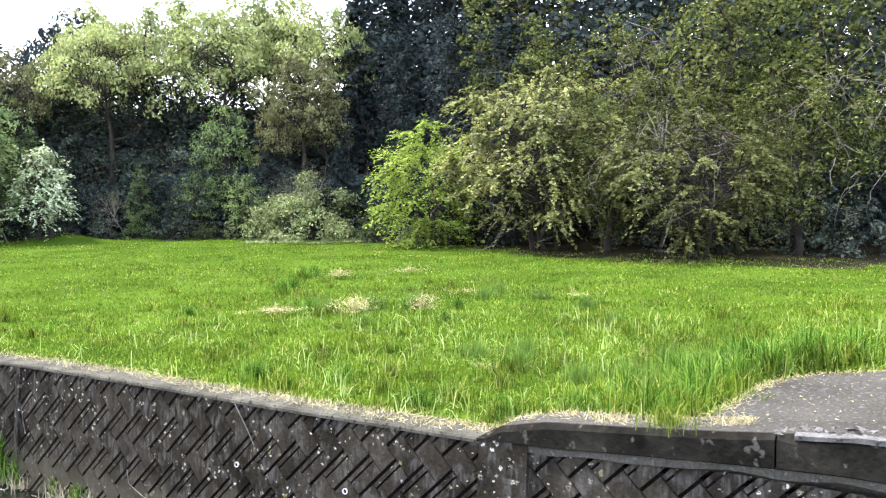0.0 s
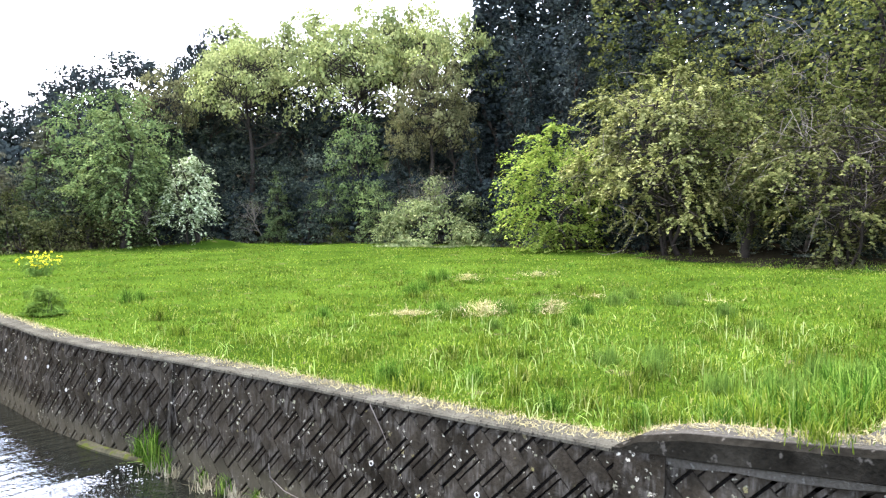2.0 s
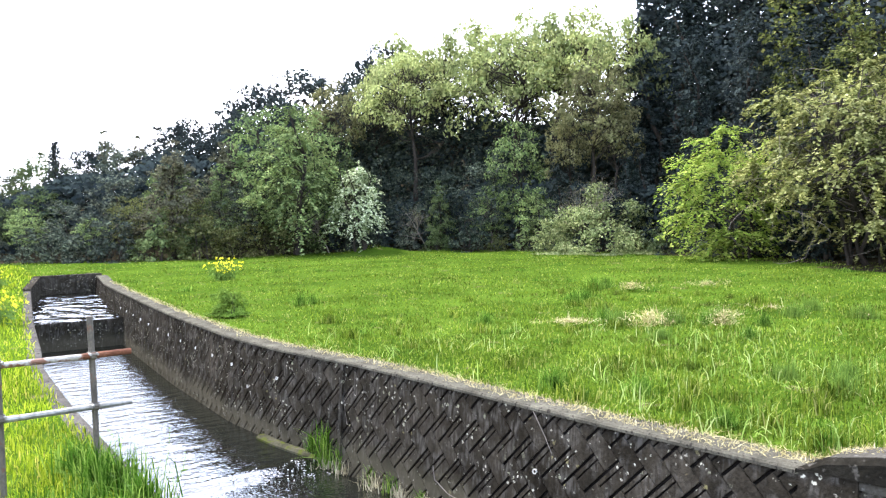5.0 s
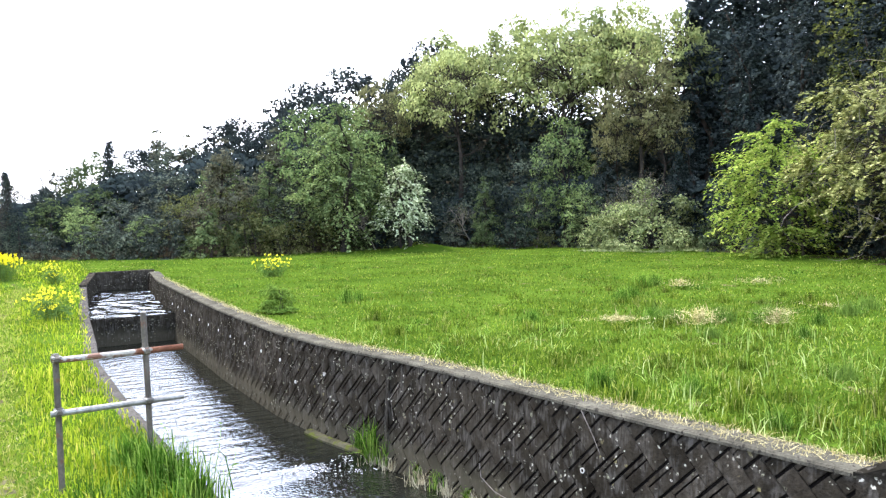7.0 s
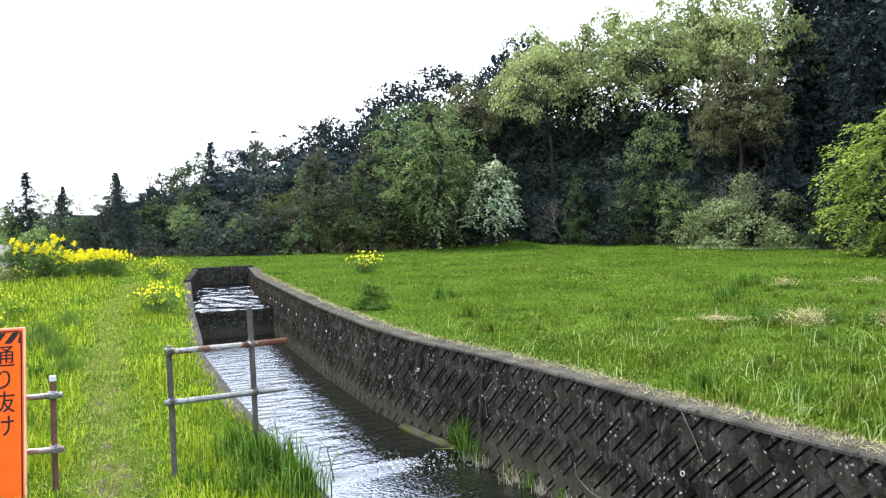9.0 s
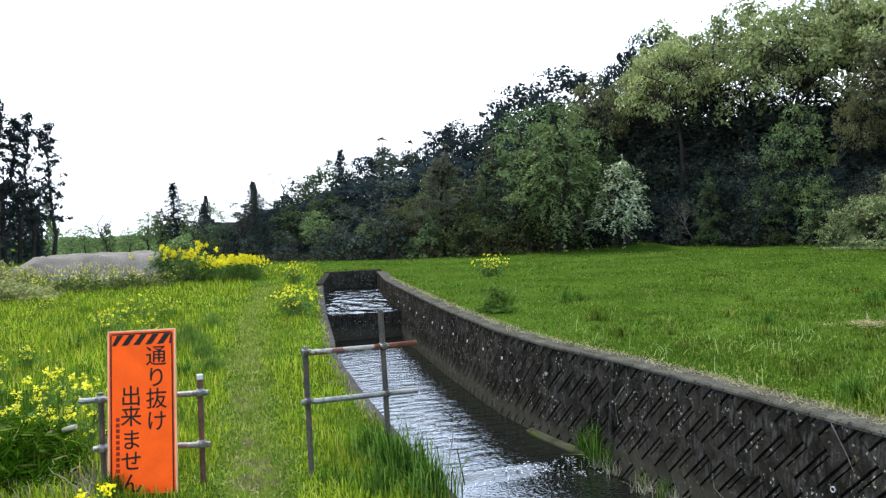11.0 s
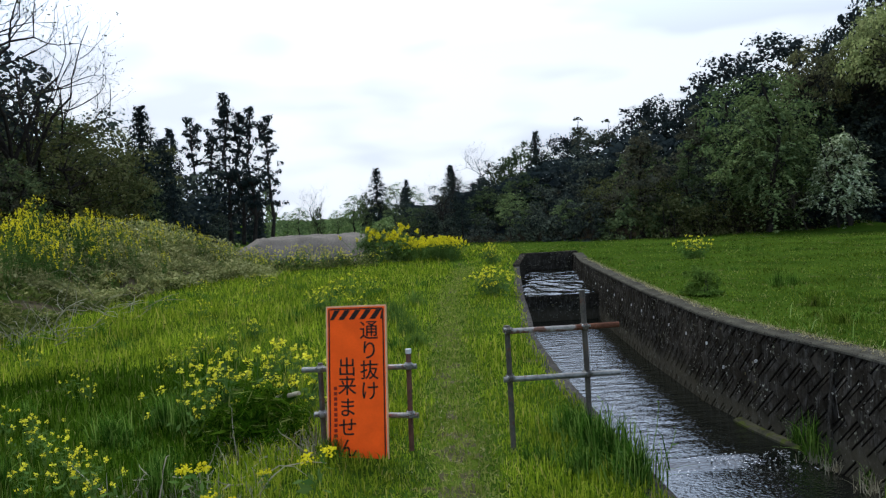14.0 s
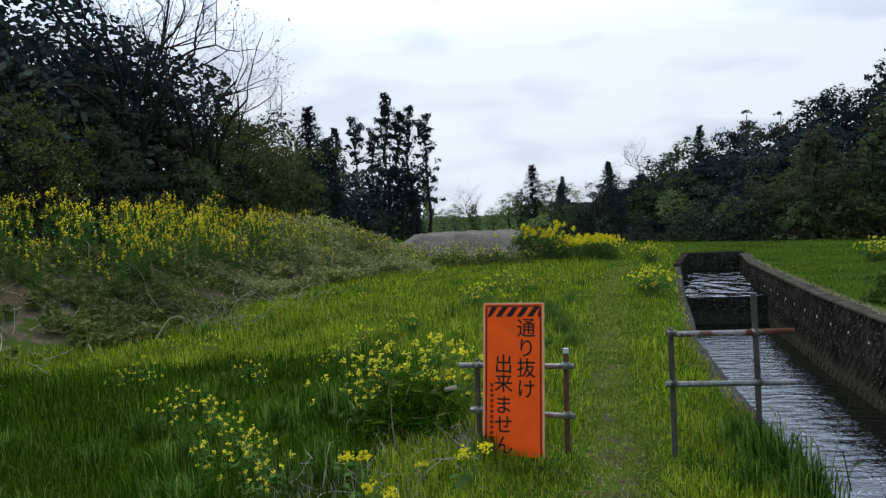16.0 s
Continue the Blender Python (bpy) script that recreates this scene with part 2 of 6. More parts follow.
# stained, and kept much darker than ledge_top
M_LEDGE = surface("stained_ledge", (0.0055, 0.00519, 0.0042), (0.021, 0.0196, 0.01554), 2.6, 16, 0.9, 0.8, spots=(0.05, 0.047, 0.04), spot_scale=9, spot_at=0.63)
for m in (M_CONC, M_COPING, M_JOINT, M_MOSSY, M_SLAB, M_CEMENT, M_LEDGE):
    m.node_tree.nodes["Principled BSDF"].inputs["Specular IOR Level"].default_value = 0.0
M_BARK = surface("bark", (0.01365, 0.01092, 0.00858), (0.039, 0.03315, 0.0273), 3, 25, 0.95, 0.8)
M_PALEBARK = surface("pale_bark", (0.096, 0.084, 0.072), (0.18, 0.162, 0.144), 3, 25, 0.95, 0.6)
M_GALV = surface("galvanised_steel", (0.1232, 0.1232, 0.112), (0.2352, 0.2352, 0.2184), 5, 40, 0.5, 0.2, metal=0.55, spots=(0.0896, 0.0392, 0.0168), spot_scale=11, spot_at=0.66)
M_RUST = surface("rusted_steel", (0.060, 0.022, 0.012), (0.135, 0.056, 0.030), 6, 45, 0.85, 0.4, spots=(0.26, 0.234, 0.1976), spot_scale=9, spot_at=0.6)
M_OLDPIPE = surface("old_pipe", (0.034, 0.029, 0.022), (0.098, 0.086, 0.066), 6, 45, 0.7, 0.3, metal=0.2, spots=(0.080, 0.040, 0.022), spot_scale=12, spot_at=0.62)
M_OLDBAR = surface("flaking_bar", (0.20, 0.185, 0.16), (0.32, 0.305, 0.275), 6, 45, 0.7, 0.3, metal=0.1, spots=(0.105, 0.045, 0.024), spot_scale=10, spot_at=0.48)
M_RUSTPOST = surface("rusted_post", (0.07, 0.03, 0.02), (0.16, 0.07, 0.045), 6, 45, 0.8, 0.4, metal=0.2, spots=(0.3, 0.28, 0.25), spot_scale=6, spot_at=0.66)
M_SIGNEDGE = plain("pale_orange_edge", (0.72, 0.36, 0.2), 0.5)
M_ORANGE = plain("orange_sign_paint", (0.95, 0.10, 0.004), 0.8)
M_ORANGE.node_tree.nodes["Principled BSDF"].inputs["Specular IOR Level"].default_value = 0.2
M_BLACK = plain("black_sign_paint", (0.02, 0.012, 0.01), 0.45)
M_DARKRED = plain("dark_red_print", (0.22, 0.02, 0.008), 0.45)
M_STRAW = leafy("dry_straw", [(0, (0.2035, 0.1643, 0.0792)), (0.5, (0.33, 0.2809, 0.1496)), (1, (0.451, 0.3975, 0.242))], 0.2, 0.8, 0.1, 3)
M_DEADSTEM = leafy("grey_dead_stem", [(0, (0.155, 0.138, 0.105)), (0.6, (0.275, 0.248, 0.185)), (1, (0.39, 0.37, 0.29))], 0.1, 0.85, 0.15, 3)
M_GRASS = leafy("meadow_grass", [(0, (0.0276, 0.058, 0.0068)), (0.5, (0.0721, 0.116, 0.0126)), (0.85, (0.1484, 0.19, 0.0291)), (1, (0.2862, 0.28, 0.1164))], 0.28, 0.8, 0.45, 0.8)
M_PATHGRASS = leafy("trodden_grass", [(0, (0.0955, 0.1491, 0.0168)), (0.5, (0.1705, 0.2344, 0.0288)), (1, (0.3002, 0.2841, 0.102))], 0.45, 0.8, 0.35, 2.2)
M_BANKGRASS = leafy("bank_grass", [(0, (0.0519, 0.1035, 0.0074)), (0.5, (0.1752, 0.2438, 0.0147)), (0.9, (0.3115, 0.3565, 0.0368)), (1, (0.4024, 0.3335, 0.105))], 0.36, 0.8, 0.4, 0.9)
# deep green, with the view's dark lower-left corner put into the colour
M_DIMGRASS = leafy("deep_grass_dimmed", [(0, (0.010, 0.030, 0.002)), (0.5, (0.031, 0.074, 0.004)), (0.9, (0.078, 0.134, 0.012)), (1, (0.19, 0.20, 0.07))], 0.34, 0.8, 0.4, 0.9)
M_WEED = leafy("grey_green_weeds", [(0, (0.0486, 0.07, 0.0162)), (0.6, (0.1135, 0.1326, 0.042)), (1, (0.254, 0.2387, 0.117))], 0.3, 0.7, 0.5, 0.7)
M_PALEWEED = leafy("pale_grey_weeds", [(0, (0.1331, 0.1471, 0.0522)), (0.6, (0.2601, 0.2647, 0.1092)), (1, (0.4598, 0.4351, 0.2232))], 0.35, 0.7)
M_TUFT = leafy("tall_grass", [(0, (0.014, 0.046, 0.006)), (0.5, (0.055, 0.130, 0.014)), (1, (0.190, 0.280, 0.062))], 0.4, 0.6, 0.2, 1.5)
M_BLUEGRASS = leafy("bluish_grass", [(0, (0.055, 0.108, 0.020)), (1, (0.15, 0.23, 0.048))], 0.4, 0.6, 0.2, 1.5)
# long blades in pale tones that put highlights into the meadow
M_LONGGRASS = leafy("long_highlight_grass", [(0, (0.10, 0.17, 0.03)), (0.6, (0.20, 0.29, 0.075)), (1, (0.34, 0.38, 0.18))], 0.4, 0.6, 0.2, 1.5)
M_PETAL = leafy("yellow_petals", [(0, (0.60, 0.52, 0.012)), (1, (0.75, 0.68, 0.04))], 0.3, 0.6, 0.1, 2)
M_PALEPETAL = leafy("pale_yellow_petals", [(0, (0.70, 0.62, 0.025)), (1, (0.80, 0.76, 0.09))], 0.3, 0.6, 0.1, 2)
M_STEM = leafy("rape_stem", [(0, (0.0495, 0.1072, 0.02475)), (1, (0.1155, 0.1815, 0.0495))], 0.3, 0.6)
L_MID = leafy("mid_green_leaves", [(0, (0.040, 0.062, 0.032)), (0.6, (0.080, 0.108, 0.054)), (1, (0.130, 0.158, 0.085))], 0.3, 0.7, 0.3, 0.4, 0.3)
L_FRESH = leafy("fresh_spring_leaves", [(0, (0.1134, 0.1446, 0.0603)), (0.6, (0.2205, 0.2548, 0.1165)), (1, (0.3286, 0.363, 0.1827))], 0.45, 0.7, 0.3, 0.4, 0.22)
L_BRIGHT = leafy("bright_green_leaves", [(0, (0.102, 0.165, 0.0299)), (0.6, (0.204, 0.285, 0.0552)), (1, (0.348, 0.39, 0.115))], 0.4, 0.5, 0.25, 0.9, 0.1)
# needle colour, used too as the near-black shade inside the wood
L_DARK = leafy("dark_needles_and_wood_shade", [(0, (0.0115, 0.0165, 0.0205)), (0.6, (0.0245, 0.0325, 0.0385)), (1, (0.044, 0.056, 0.060))], 0.15, 0.7, 0.3, 0.4, 0.3)
L_OLIVE = leafy("olive_leaves", [(0, (0.040, 0.050, 0.020)), (0.6, (0.086, 0.096, 0.040)), (1, (0.150, 0.152, 0.078))], 0.35, 0.7, 0.35, 0.5, 0.2)
L_BUSH = leafy("yellowish_bush_leaves", [(0, (0.080, 0.094, 0.034)), (0.6, (0.185, 0.200, 0.084)), (1, (0.36, 0.37, 0.20))], 0.35, 0.7, 0.45, 0.45, 0.1)
L_CONE = leafy("light_green_needles", [(0, (0.07, 0.113, 0.048)), (0.6, (0.142, 0.197, 0.086)), (1, (0.246, 0.3, 0.146))], 0.35, 0.7, 0.3, 0.5, 0.2)
L_RUSSET = leafy("russet_young_leaves", [(0, (0.076, 0.078, 0.040)), (0.6, (0.134, 0.134, 0.072)), (1, (0.195, 0.19, 0.108))], 0.35, 0.5, 0.25, 0.5, 0.18)
L_GREY = leafy("grey_green_leaves", [(0, (0.070, 0.100, 0.042)), (0.6, (0.150, 0.185, 0.085)), (1, (0.290, 0.325, 0.180))], 0.35, 0.7, 0.25, 0.7, 0.1)
L_CREEPER = leafy("dull_olive_leaves", [(0, (0.027, 0.036, 0.0126)), (0.6, (0.069, 0.0825, 0.0308)), (1, (0.147, 0.156, 0.0672))], 0.35, 0.7, 0.45, 0.5, 0.3)
L_WHITE = leafy("white_blossom", [(0, (0.09, 0.14, 0.06)), (0.3, (0.19, 0.25, 0.13)), (0.6, (0.36, 0.42, 0.29)), (1, (0.56, 0.61, 0.49))], 0.3, 0.7, 0.1, 0.8)
# blue-grey, with the haze over the wood put into the colour
L_WOOD = leafy("hazed_woodland_leaves", [(0, (0.018, 0.025, 0.026)), (0.6, (0.050, 0.062, 0.060)), (1, (0.110, 0.128, 0.112))], 0.25, 0.7, 0.35, 0.3, 0.38)
L_HAZY = leafy("dull_brownish_leaves", [(0, (0.046, 0.048, 0.040)), (0.6, (0.082, 0.082, 0.064)), (1, (0.124, 0.122, 0.094))], 0.3, 0.7, 0.3, 0.4, 0.25)


def water_material(name, strength, distance, coarse, fine, share, stretch=2.2):
    m = bpy.data.materials.new(name)
    m.use_nodes = True
    nt = m.node_tree
    b = nt.nodes["Principled BSDF"]
    b.inputs["Base Color"].default_value = (0.004, 0.005, 0.004, 1)
    b.inputs["Roughness"].default_value, b.inputs["IOR"].default_value = 0.02, 2.3
    pos = nt.nodes.new("ShaderNodeNewGeometry").outputs["Position"]
    mp = nt.nodes.new("ShaderNodeMapping")
    mp.inputs["Scale"].default_value = (1.0, stretch, 1.0)
    nt.links.new(pos, mp.inputs["Vector"])
    hgt = mix_node(nt, noise_node(nt, coarse, 0.5, mp.outputs["Vector"]), noise_node(nt, fine, 1, mp.outputs["Vector"]), share)
    bp = nt.nodes.new("ShaderNodeBump")
    bp.inputs["Strength"].default_value, bp.inputs["Distance"].default_value = strength, distance
    nt.links.new(hgt, bp.inputs["Height"])
    nt.links.new(bp.outputs["Normal"], b.inputs["Normal"])
    return m


M_WATER = water_material("rippled_water", 1.0, 0.040, 2.3, 13.0, 0.24, 2.3)
M_LOWWATER = water_material("choppy_water", 1.0, 0.032, 2.6, 16.0, 0.5, 1.2)
M_LOWWATER.node_tree.nodes["Principled BSDF"].inputs["Roughness"].default_value = 0.12
M_RAPID = water_material("broken_water", 1.0, 0.30, 2.0, 6.0, 0.22, 0.6)
M_RAPID.node_tree.nodes["Principled BSDF"].inputs["IOR"].default_value = 1.8
M_RAPID.node_tree.nodes["Principled BSDF"].inputs["Roughness"].default_value = 0.08


# ---- building helpers ----
def thing(name, label, category, group="", kind="", at=(0, 0, 0), turn=0.0):
    e = new(name)
    e.empty_display_size = 0.2
    e.matrix_basis = pose(*at, 0, 0, turn)
    return tagged(e, label, category, group, kind)


def mesh_of(name, verts, faces, mats, smooth=False):
    """faces: an (n, 3) or (n, 4) array, or a list of such arrays, with one material each."""
    groups = faces if isinstance(faces, list) else [faces]
    me = bpy.data.meshes.new(name)
    verts = np.asarray(verts, dtype=np.float32)
    me.vertices.add(len(verts))
    me.vertices.foreach_set("co", verts.ravel())
    groups = [np.asarray(g, dtype=np.int32) for g in groups]
    loops = np.concatenate([g.ravel() for g in groups])
    counts = np.concatenate([np.full(len(g), g.shape[1], dtype=np.int32) for g in groups])
    starts = np.concatenate([[0], np.cumsum(counts)[:-1]]).astype(np.int32)
    me.loops.add(len(loops))
    me.loops.foreach_set("vertex_index", loops)
    me.polygons.add(len(counts))
    me.polygons.foreach_set("loop_start", starts)
    for m in mats if isinstance(mats, (list, tuple)) else [mats]:
        me.materials.append(m)
    if len(me.materials) > 1:
        me.polygons.foreach_set("material_index", np.concatenate([np.full(len(g), i, dtype=np.int32) for i, g in enumerate(groups)]))
    me.polygons.foreach_set("use_smooth", np.full(len(counts), smooth))
    me.update(calc_edges=True)
    return me


def put_mesh(name, me, parent=None, label="", m=None):
    ob = new(name, me)
    if parent is not None:
        ob.parent = parent
    if m is not None:
        ob.matrix_basis = m
    if label:
        tagged(ob, label)
    return ob


def part(name, bm, material, parent=None, label="", m=None, smooth=False):
    me = bpy.data.meshes.new(name)
    bm.to_mesh(me)
    bm.free()
    me.materials.append(material)
    if smooth:
        me.polygons.foreach_set("use_smooth", np.full(len(me.polygons), True))
    return put_mesh(name, me, parent, label, m)


def box(sx, sy, sz, centre=(0, 0, 0), bevel=0.0, bm=None):
    bm = bm or bmesh.new()
    vs = bmesh.ops.create_cube(bm, size=1.0, matrix=Matrix.Translation(centre) @ Matrix.Diagonal((sx, sy, sz, 1)))["verts"]
    if bevel:
        es = list({e for v in vs for e in v.link_edges})
        bmesh.ops.bevel(bm, geom=es, offset=bevel, segments=1, affect="EDGES")
    return bm


def tube_arrays(points, radii, sides=6):
    """Vertices and quads of a bent tapering tube through the points."""
    pts = np.asarray(points, dtype=float)
    rad = np.asarray(radii, dtype=float)
    d = np.gradient(pts, axis=0)
    d /= np.linalg.norm(d, axis=1)[:, None] + 1e-9
    ref = np.where(np.abs(d[:, 2:3]) > 0.9, np.array([[1.0, 0, 0]]), np.array([[0, 0, 1.0]]))
    a = np.cross(d, ref)
    a /= np.linalg.norm(a, axis=1)[:, None] + 1e-9
    b = np.cross(d, a)
    ang = np.linspace(0, 2 * math.pi, sides, endpoint=False)
    ring = a[:, None, :] * np.cos(ang)[None, :, None] + b[:, None, :] * np.sin(ang)[None, :, None]
    v = (pts[:, None, :] + ring * rad[:, None, None]).reshape(-1, 3)
    n = len(pts)
    i = np.arange(n - 1)[:, None] * sides
    k = np.arange(sides)[None, :]
    k2 = (k + 1) % sides
    f = np.stack([i + k, i + k2, i + sides + k2, i + sides + k], axis=-1).reshape(-1, 4)
    return v, f


class Pile:
    """Collects vertices and faces of one part."""
    def __init__(self):
        self.v, self.f, self.n = [], [], 0

    def add(self, v, f):
        self.v.append(np.asarray(v, dtype=float))
        self.f.append(np.asarray(f) + self.n)
        self.n += len(v)
        return self

    def mesh(self, name, material, smooth=False):
        return mesh_of(name, np.concatenate(self.v), np.concatenate(self.f), material, smooth)


def tube(name, points, radius, material, parent=None, label="", sides=10, cap=True):
    pts = [Vector(p) for p in points]
    v, f = tube_arrays(points, [radius] * len(points), sides)
    bm = bmesh.new()
    vs = [bm.verts.new(p) for p in v]
    for q in f:
        bm.faces.new([vs[i] for i in q])
    if cap:
        bm.faces.new(vs[:sides][::-1])
        bm.faces.new(vs[-sides:])
    bmesh.ops.recalc_face_normals(bm, faces=bm.faces)
    return part(name, bm, material, parent, label, smooth=False)


def hash_noise(x, y, scale=1.0, seed=0):
    """Smooth value noise in 0..1 over the plane, for whole arrays."""
    x, y = np.asarray(x, dtype=float) * scale + 37.3 * seed, np.asarray(y, dtype=float) * scale + 11.7 * seed
    xi, yi = np.floor(x), np.floor(y)
    fx, fy = x - xi, y - yi
    fx, fy = fx * fx * (3 - 2 * fx), fy * fy * (3 - 2 * fy)

    def r(a, b):
        s = np.sin(a * 127.1 + b * 311.7) * 43758.5453
        return s - np.floor(s)
    return (r(xi, yi) * (1 - fx) + r(xi + 1, yi) * fx) * (1 - fy) + (r(xi, yi + 1) * (1 - fx) + r(xi + 1, yi + 1) * fx) * fy


def step01(a, b, x):
    t = np.clip((np.asarray(x, dtype=float) - a) / (b - a), 0, 1)
    return t * t * (3 - 2 * t)


# ---- plan of the canal and the land (metres) ----
Y_END = 36.0
YR = [-60, 1.0, 3.4, 6.0, 8.0, 10.3, 12.0, 14.0, 18.0, 22.0, 27.0, 30.0, 35.2, 60]
XR = [6.6, 6.45, 6.3, 6.13, 6.07, 5.93, 5.68, 5.59, 5.83, 6.2, 6.72, 7.05, 7.95, 9.0]
YL = [-60, 5.0, 7.0, 10.0, 13.3, 15.3, 20.0, 29.3, 36.6, 60]
XL = [1.95, 1.98, 2.0, 2.1, 2.3, 2.6, 3.2, 4.56, 6.05, 8.0]


def x_right(y):
    return np.interp(y, YR, XR)


def x_left(y):
    return np.interp(y, YL, XL)


KERB, CAP = 0.26, 0.38
WATER_LOW, WATER_MID, WATER_HIGH = -1.66, -1.56, -0.72
EDGE_A = [-180, -95, -60, -30, -12, -2, 1.6, 5.5, 17, 26, 34.6, 44, 52, 59, 70, 84, 99, 140, 180]
EDGE_R = [60, 34, 30, 34, 80, 95, 72, 53, 48, 50, 51, 47, 42, 36, 30, 29, 33, 50, 60]
HILL_H = [2, 4, 3, 1, 0, 0, 1.0, 2.5, 6, 9, 11, 12, 12, 11, 10, 9, 8, 3, 2]


def bank_foot(y):
    return np.interp(y, [-30, 8, 12, 15, 23, 29, 34, 42], [-8.0, -8.2, -8.4, -7.2, -7.6, -6.4, -5.6, -6.4])


def polar(x, y):
    return np.degrees(np.arctan2(x, y)), np.hypot(x, y)


def ground(x, y):
    """Height of the land."""
    x, y = np.asarray(x, dtype=float), np.asarray(y, dtype=float)
    a, r = polar(x, y)
    out = r - np.interp(a, EDGE_A, EDGE_R)
    h = np.interp(a, EDGE_A, HILL_H) * step01(0, 42, out)
    h = h + 0.10 * (hash_noise(x, y, 0.35, 1) - 0.5) * step01(0.5, 3, np.minimum(np.abs(x - x_left(y)), np.abs(x - x_right(y) - 0.4)) + 0 * x)
    # the overgrown bank beside the path
    foot = bank_foot(y)
    bank = 1.55 * step01(0, 4.8, foot - x) * step01(-14, 2, y) * (1 - step01(33, 46, y))
    h = h + bank + 0.25 * bank * (hash_noise(x, y, 0.55, 2) - 0.5)
    # the road level where the camera stands
    h = h + 0.45 * (1 - step01(0.8, 4.6, y)) * (x < x_left(y) + 1)
    h = h + 0.22 * (1 - step01(0.9, 3.6, y)) * (x > x_right(y)) * (1 - step01(10, 22, x))
    # low heap at the edge of the meadow
    h = h + 0.5 * np.exp(-((x - 25.8) ** 2 / 3.0 + (y - 42.6) ** 2 / 2.0))
    return h


# ---- land ----
def land_sheet():
    ys = np.concatenate([[-1500, -600, -300, -150, -90, -60], np.arange(-40, 0, 2.5), np.arange(0, 40, 0.5), np.arange(40, 120, 2.0),
                         [125, 140, 160, 200, 260, 340, 480, 700, 1000, 1500]])
    d = np.concatenate([np.arange(0, 3, 0.3), np.arange(3, 20, 0.6), np.arange(20, 60, 2.0), [62, 68, 78, 92, 110, 140, 190, 260, 380, 560, 900, 1500]])
    nd = len(d)
    rows = []
    for y in ys:
        xl, xr = float(x_left(y)) - KERB + 0.03, float(x_right(y)) + CAP - 0.05
        x = np.concatenate([(xl - d)[::-1], xr + d])
        rows.append(np.stack([x, np.full(2 * nd, y), ground(x, np.full(2 * nd, y)) - 0.02], axis=1))
    v = np.concatenate(rows)
    w = 2 * nd
    f = []
    for i in range(len(ys) - 1):
        for j in range(w - 1):
            if j == nd - 1 and -40 <= ys[i] and ys[i + 1] <= Y_END + 0.6:
                continue
            a = i * w + j
            f.append((a, a + 1, a + w + 1, a + w))
    f = np.array(f)
    mid = v[f].mean(axis=1)
    ma, mr = polar(mid[:, 0], mid[:, 1])
    # past 58 degrees it reaches onto the meadow, as the trees' shade
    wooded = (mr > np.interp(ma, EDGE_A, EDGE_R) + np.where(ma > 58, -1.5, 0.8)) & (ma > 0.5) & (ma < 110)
    banked = ~wooded & (mid[:, 0] < bank_foot(mid[:, 1]) - 0.5) & (mid[:, 1] > 2) & (mid[:, 1] < 40) & (mid[:, 0] > -22)
    return put_mesh("ground", mesh_of("ground", v, [f[~wooded & ~banked], f[wooded], f[banked]], [M_SOIL, M_LITTER_SHADE, M_BANK], True))


tagged(land_sheet(), "grassy meadow and turf banks rising to wooded slopes", "ground", kind="structure")


def ribbon(name, y0, y1, profile, material, parent=None, label="", stepy=0.5):
    """A bar swept along the canal: profile(y) gives a closed loop of (x, z)."""
    n = max(2, int(round((y1 - y0) / stepy)) + 1)
    ys = np.linspace(y0, y1, n)
    loops = [profile(float(y)) for y in ys]
    k = len(loops[0])
    v = [(x, y, z) for y, lp in zip(ys, loops) for x, z in lp]
    bm = bmesh.new()
    vs = [bm.verts.new(p) for p in v]
    for i in range(n - 1):
        for j in range(k):
            j2 = (j + 1) % k
            bm.faces.new((vs[i * k + j], vs[i * k + j2], vs[(i + 1) * k + j2], vs[(i + 1) * k + j]))
    bm.faces.new(vs[:k])
    bm.faces.new(vs[-k:][::-1])
    bmesh.ops.recalc_face_normals(bm, faces=bm.faces)
    return part(name, bm, material, parent, label)


BATTER = 0.12
DEPTH = -2.3


def face_x(y, z):
    return float(x_right(y)) + BATTER * z / 1.65


wall_east = thing("wall_east", "dark herringbone concrete block retaining wall with pale lichen spots", "retaining wall", kind="structure")
# dark backing set shallow, so the joints' shade still shows at grazing views
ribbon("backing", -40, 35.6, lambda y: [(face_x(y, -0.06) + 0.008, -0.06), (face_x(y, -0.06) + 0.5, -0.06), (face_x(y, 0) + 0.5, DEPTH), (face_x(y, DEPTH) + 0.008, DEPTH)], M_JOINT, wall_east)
ribbon("coping", 3.4, 35.4, lambda y: [(face_x(y, 0) - 0.026, -0.05), (face_x(y, 0) - 0.026, -0.02), (face_x(y, 0) - 0.008, 0.0), (face_x(y, 0) + CAP, 0.0), (face_x(y, 0) + CAP, -0.09)], M_COPING, wall_east, "weathered grey concrete coping")
ribbon("pilaster", 2.95, 3.42, lambda y: [(face_x(y, -0.1) - 0.03, 0.012), (face_x(y, 0) + 0.1, 0.012), (face_x(y, 0) + 0.1, DEPTH), (face_x(y, DEPTH) - 0.03, DEPTH)], M_DARKCONC, wall_east)
ribbon("joint_strip", 10.38, 10.46, lambda y: [(face_x(y, -0.1) - 0.026, -0.06), (face_x(y, 0) + 0.1, -0.06), (face_x(y, 0) + 0.1, DEPTH), (face_x(y, DEPTH) - 0.026, DEPTH)], M_DARKCONC, wall_east)


def ledge_top(y):
    return float(np.interp(y, [-40, 0.4, 1.4, 2.2, 2.8, 3.2, 3.45], [0.46, 0.44, 0.33, 0.26, 0.215, 0.13, 0.0]))


def ledge_foot(y):
    return float(np.interp(y, [0.5, 1.7, 2.7, 3.4], [0.16, 0.09, 0.02, 0.0]))


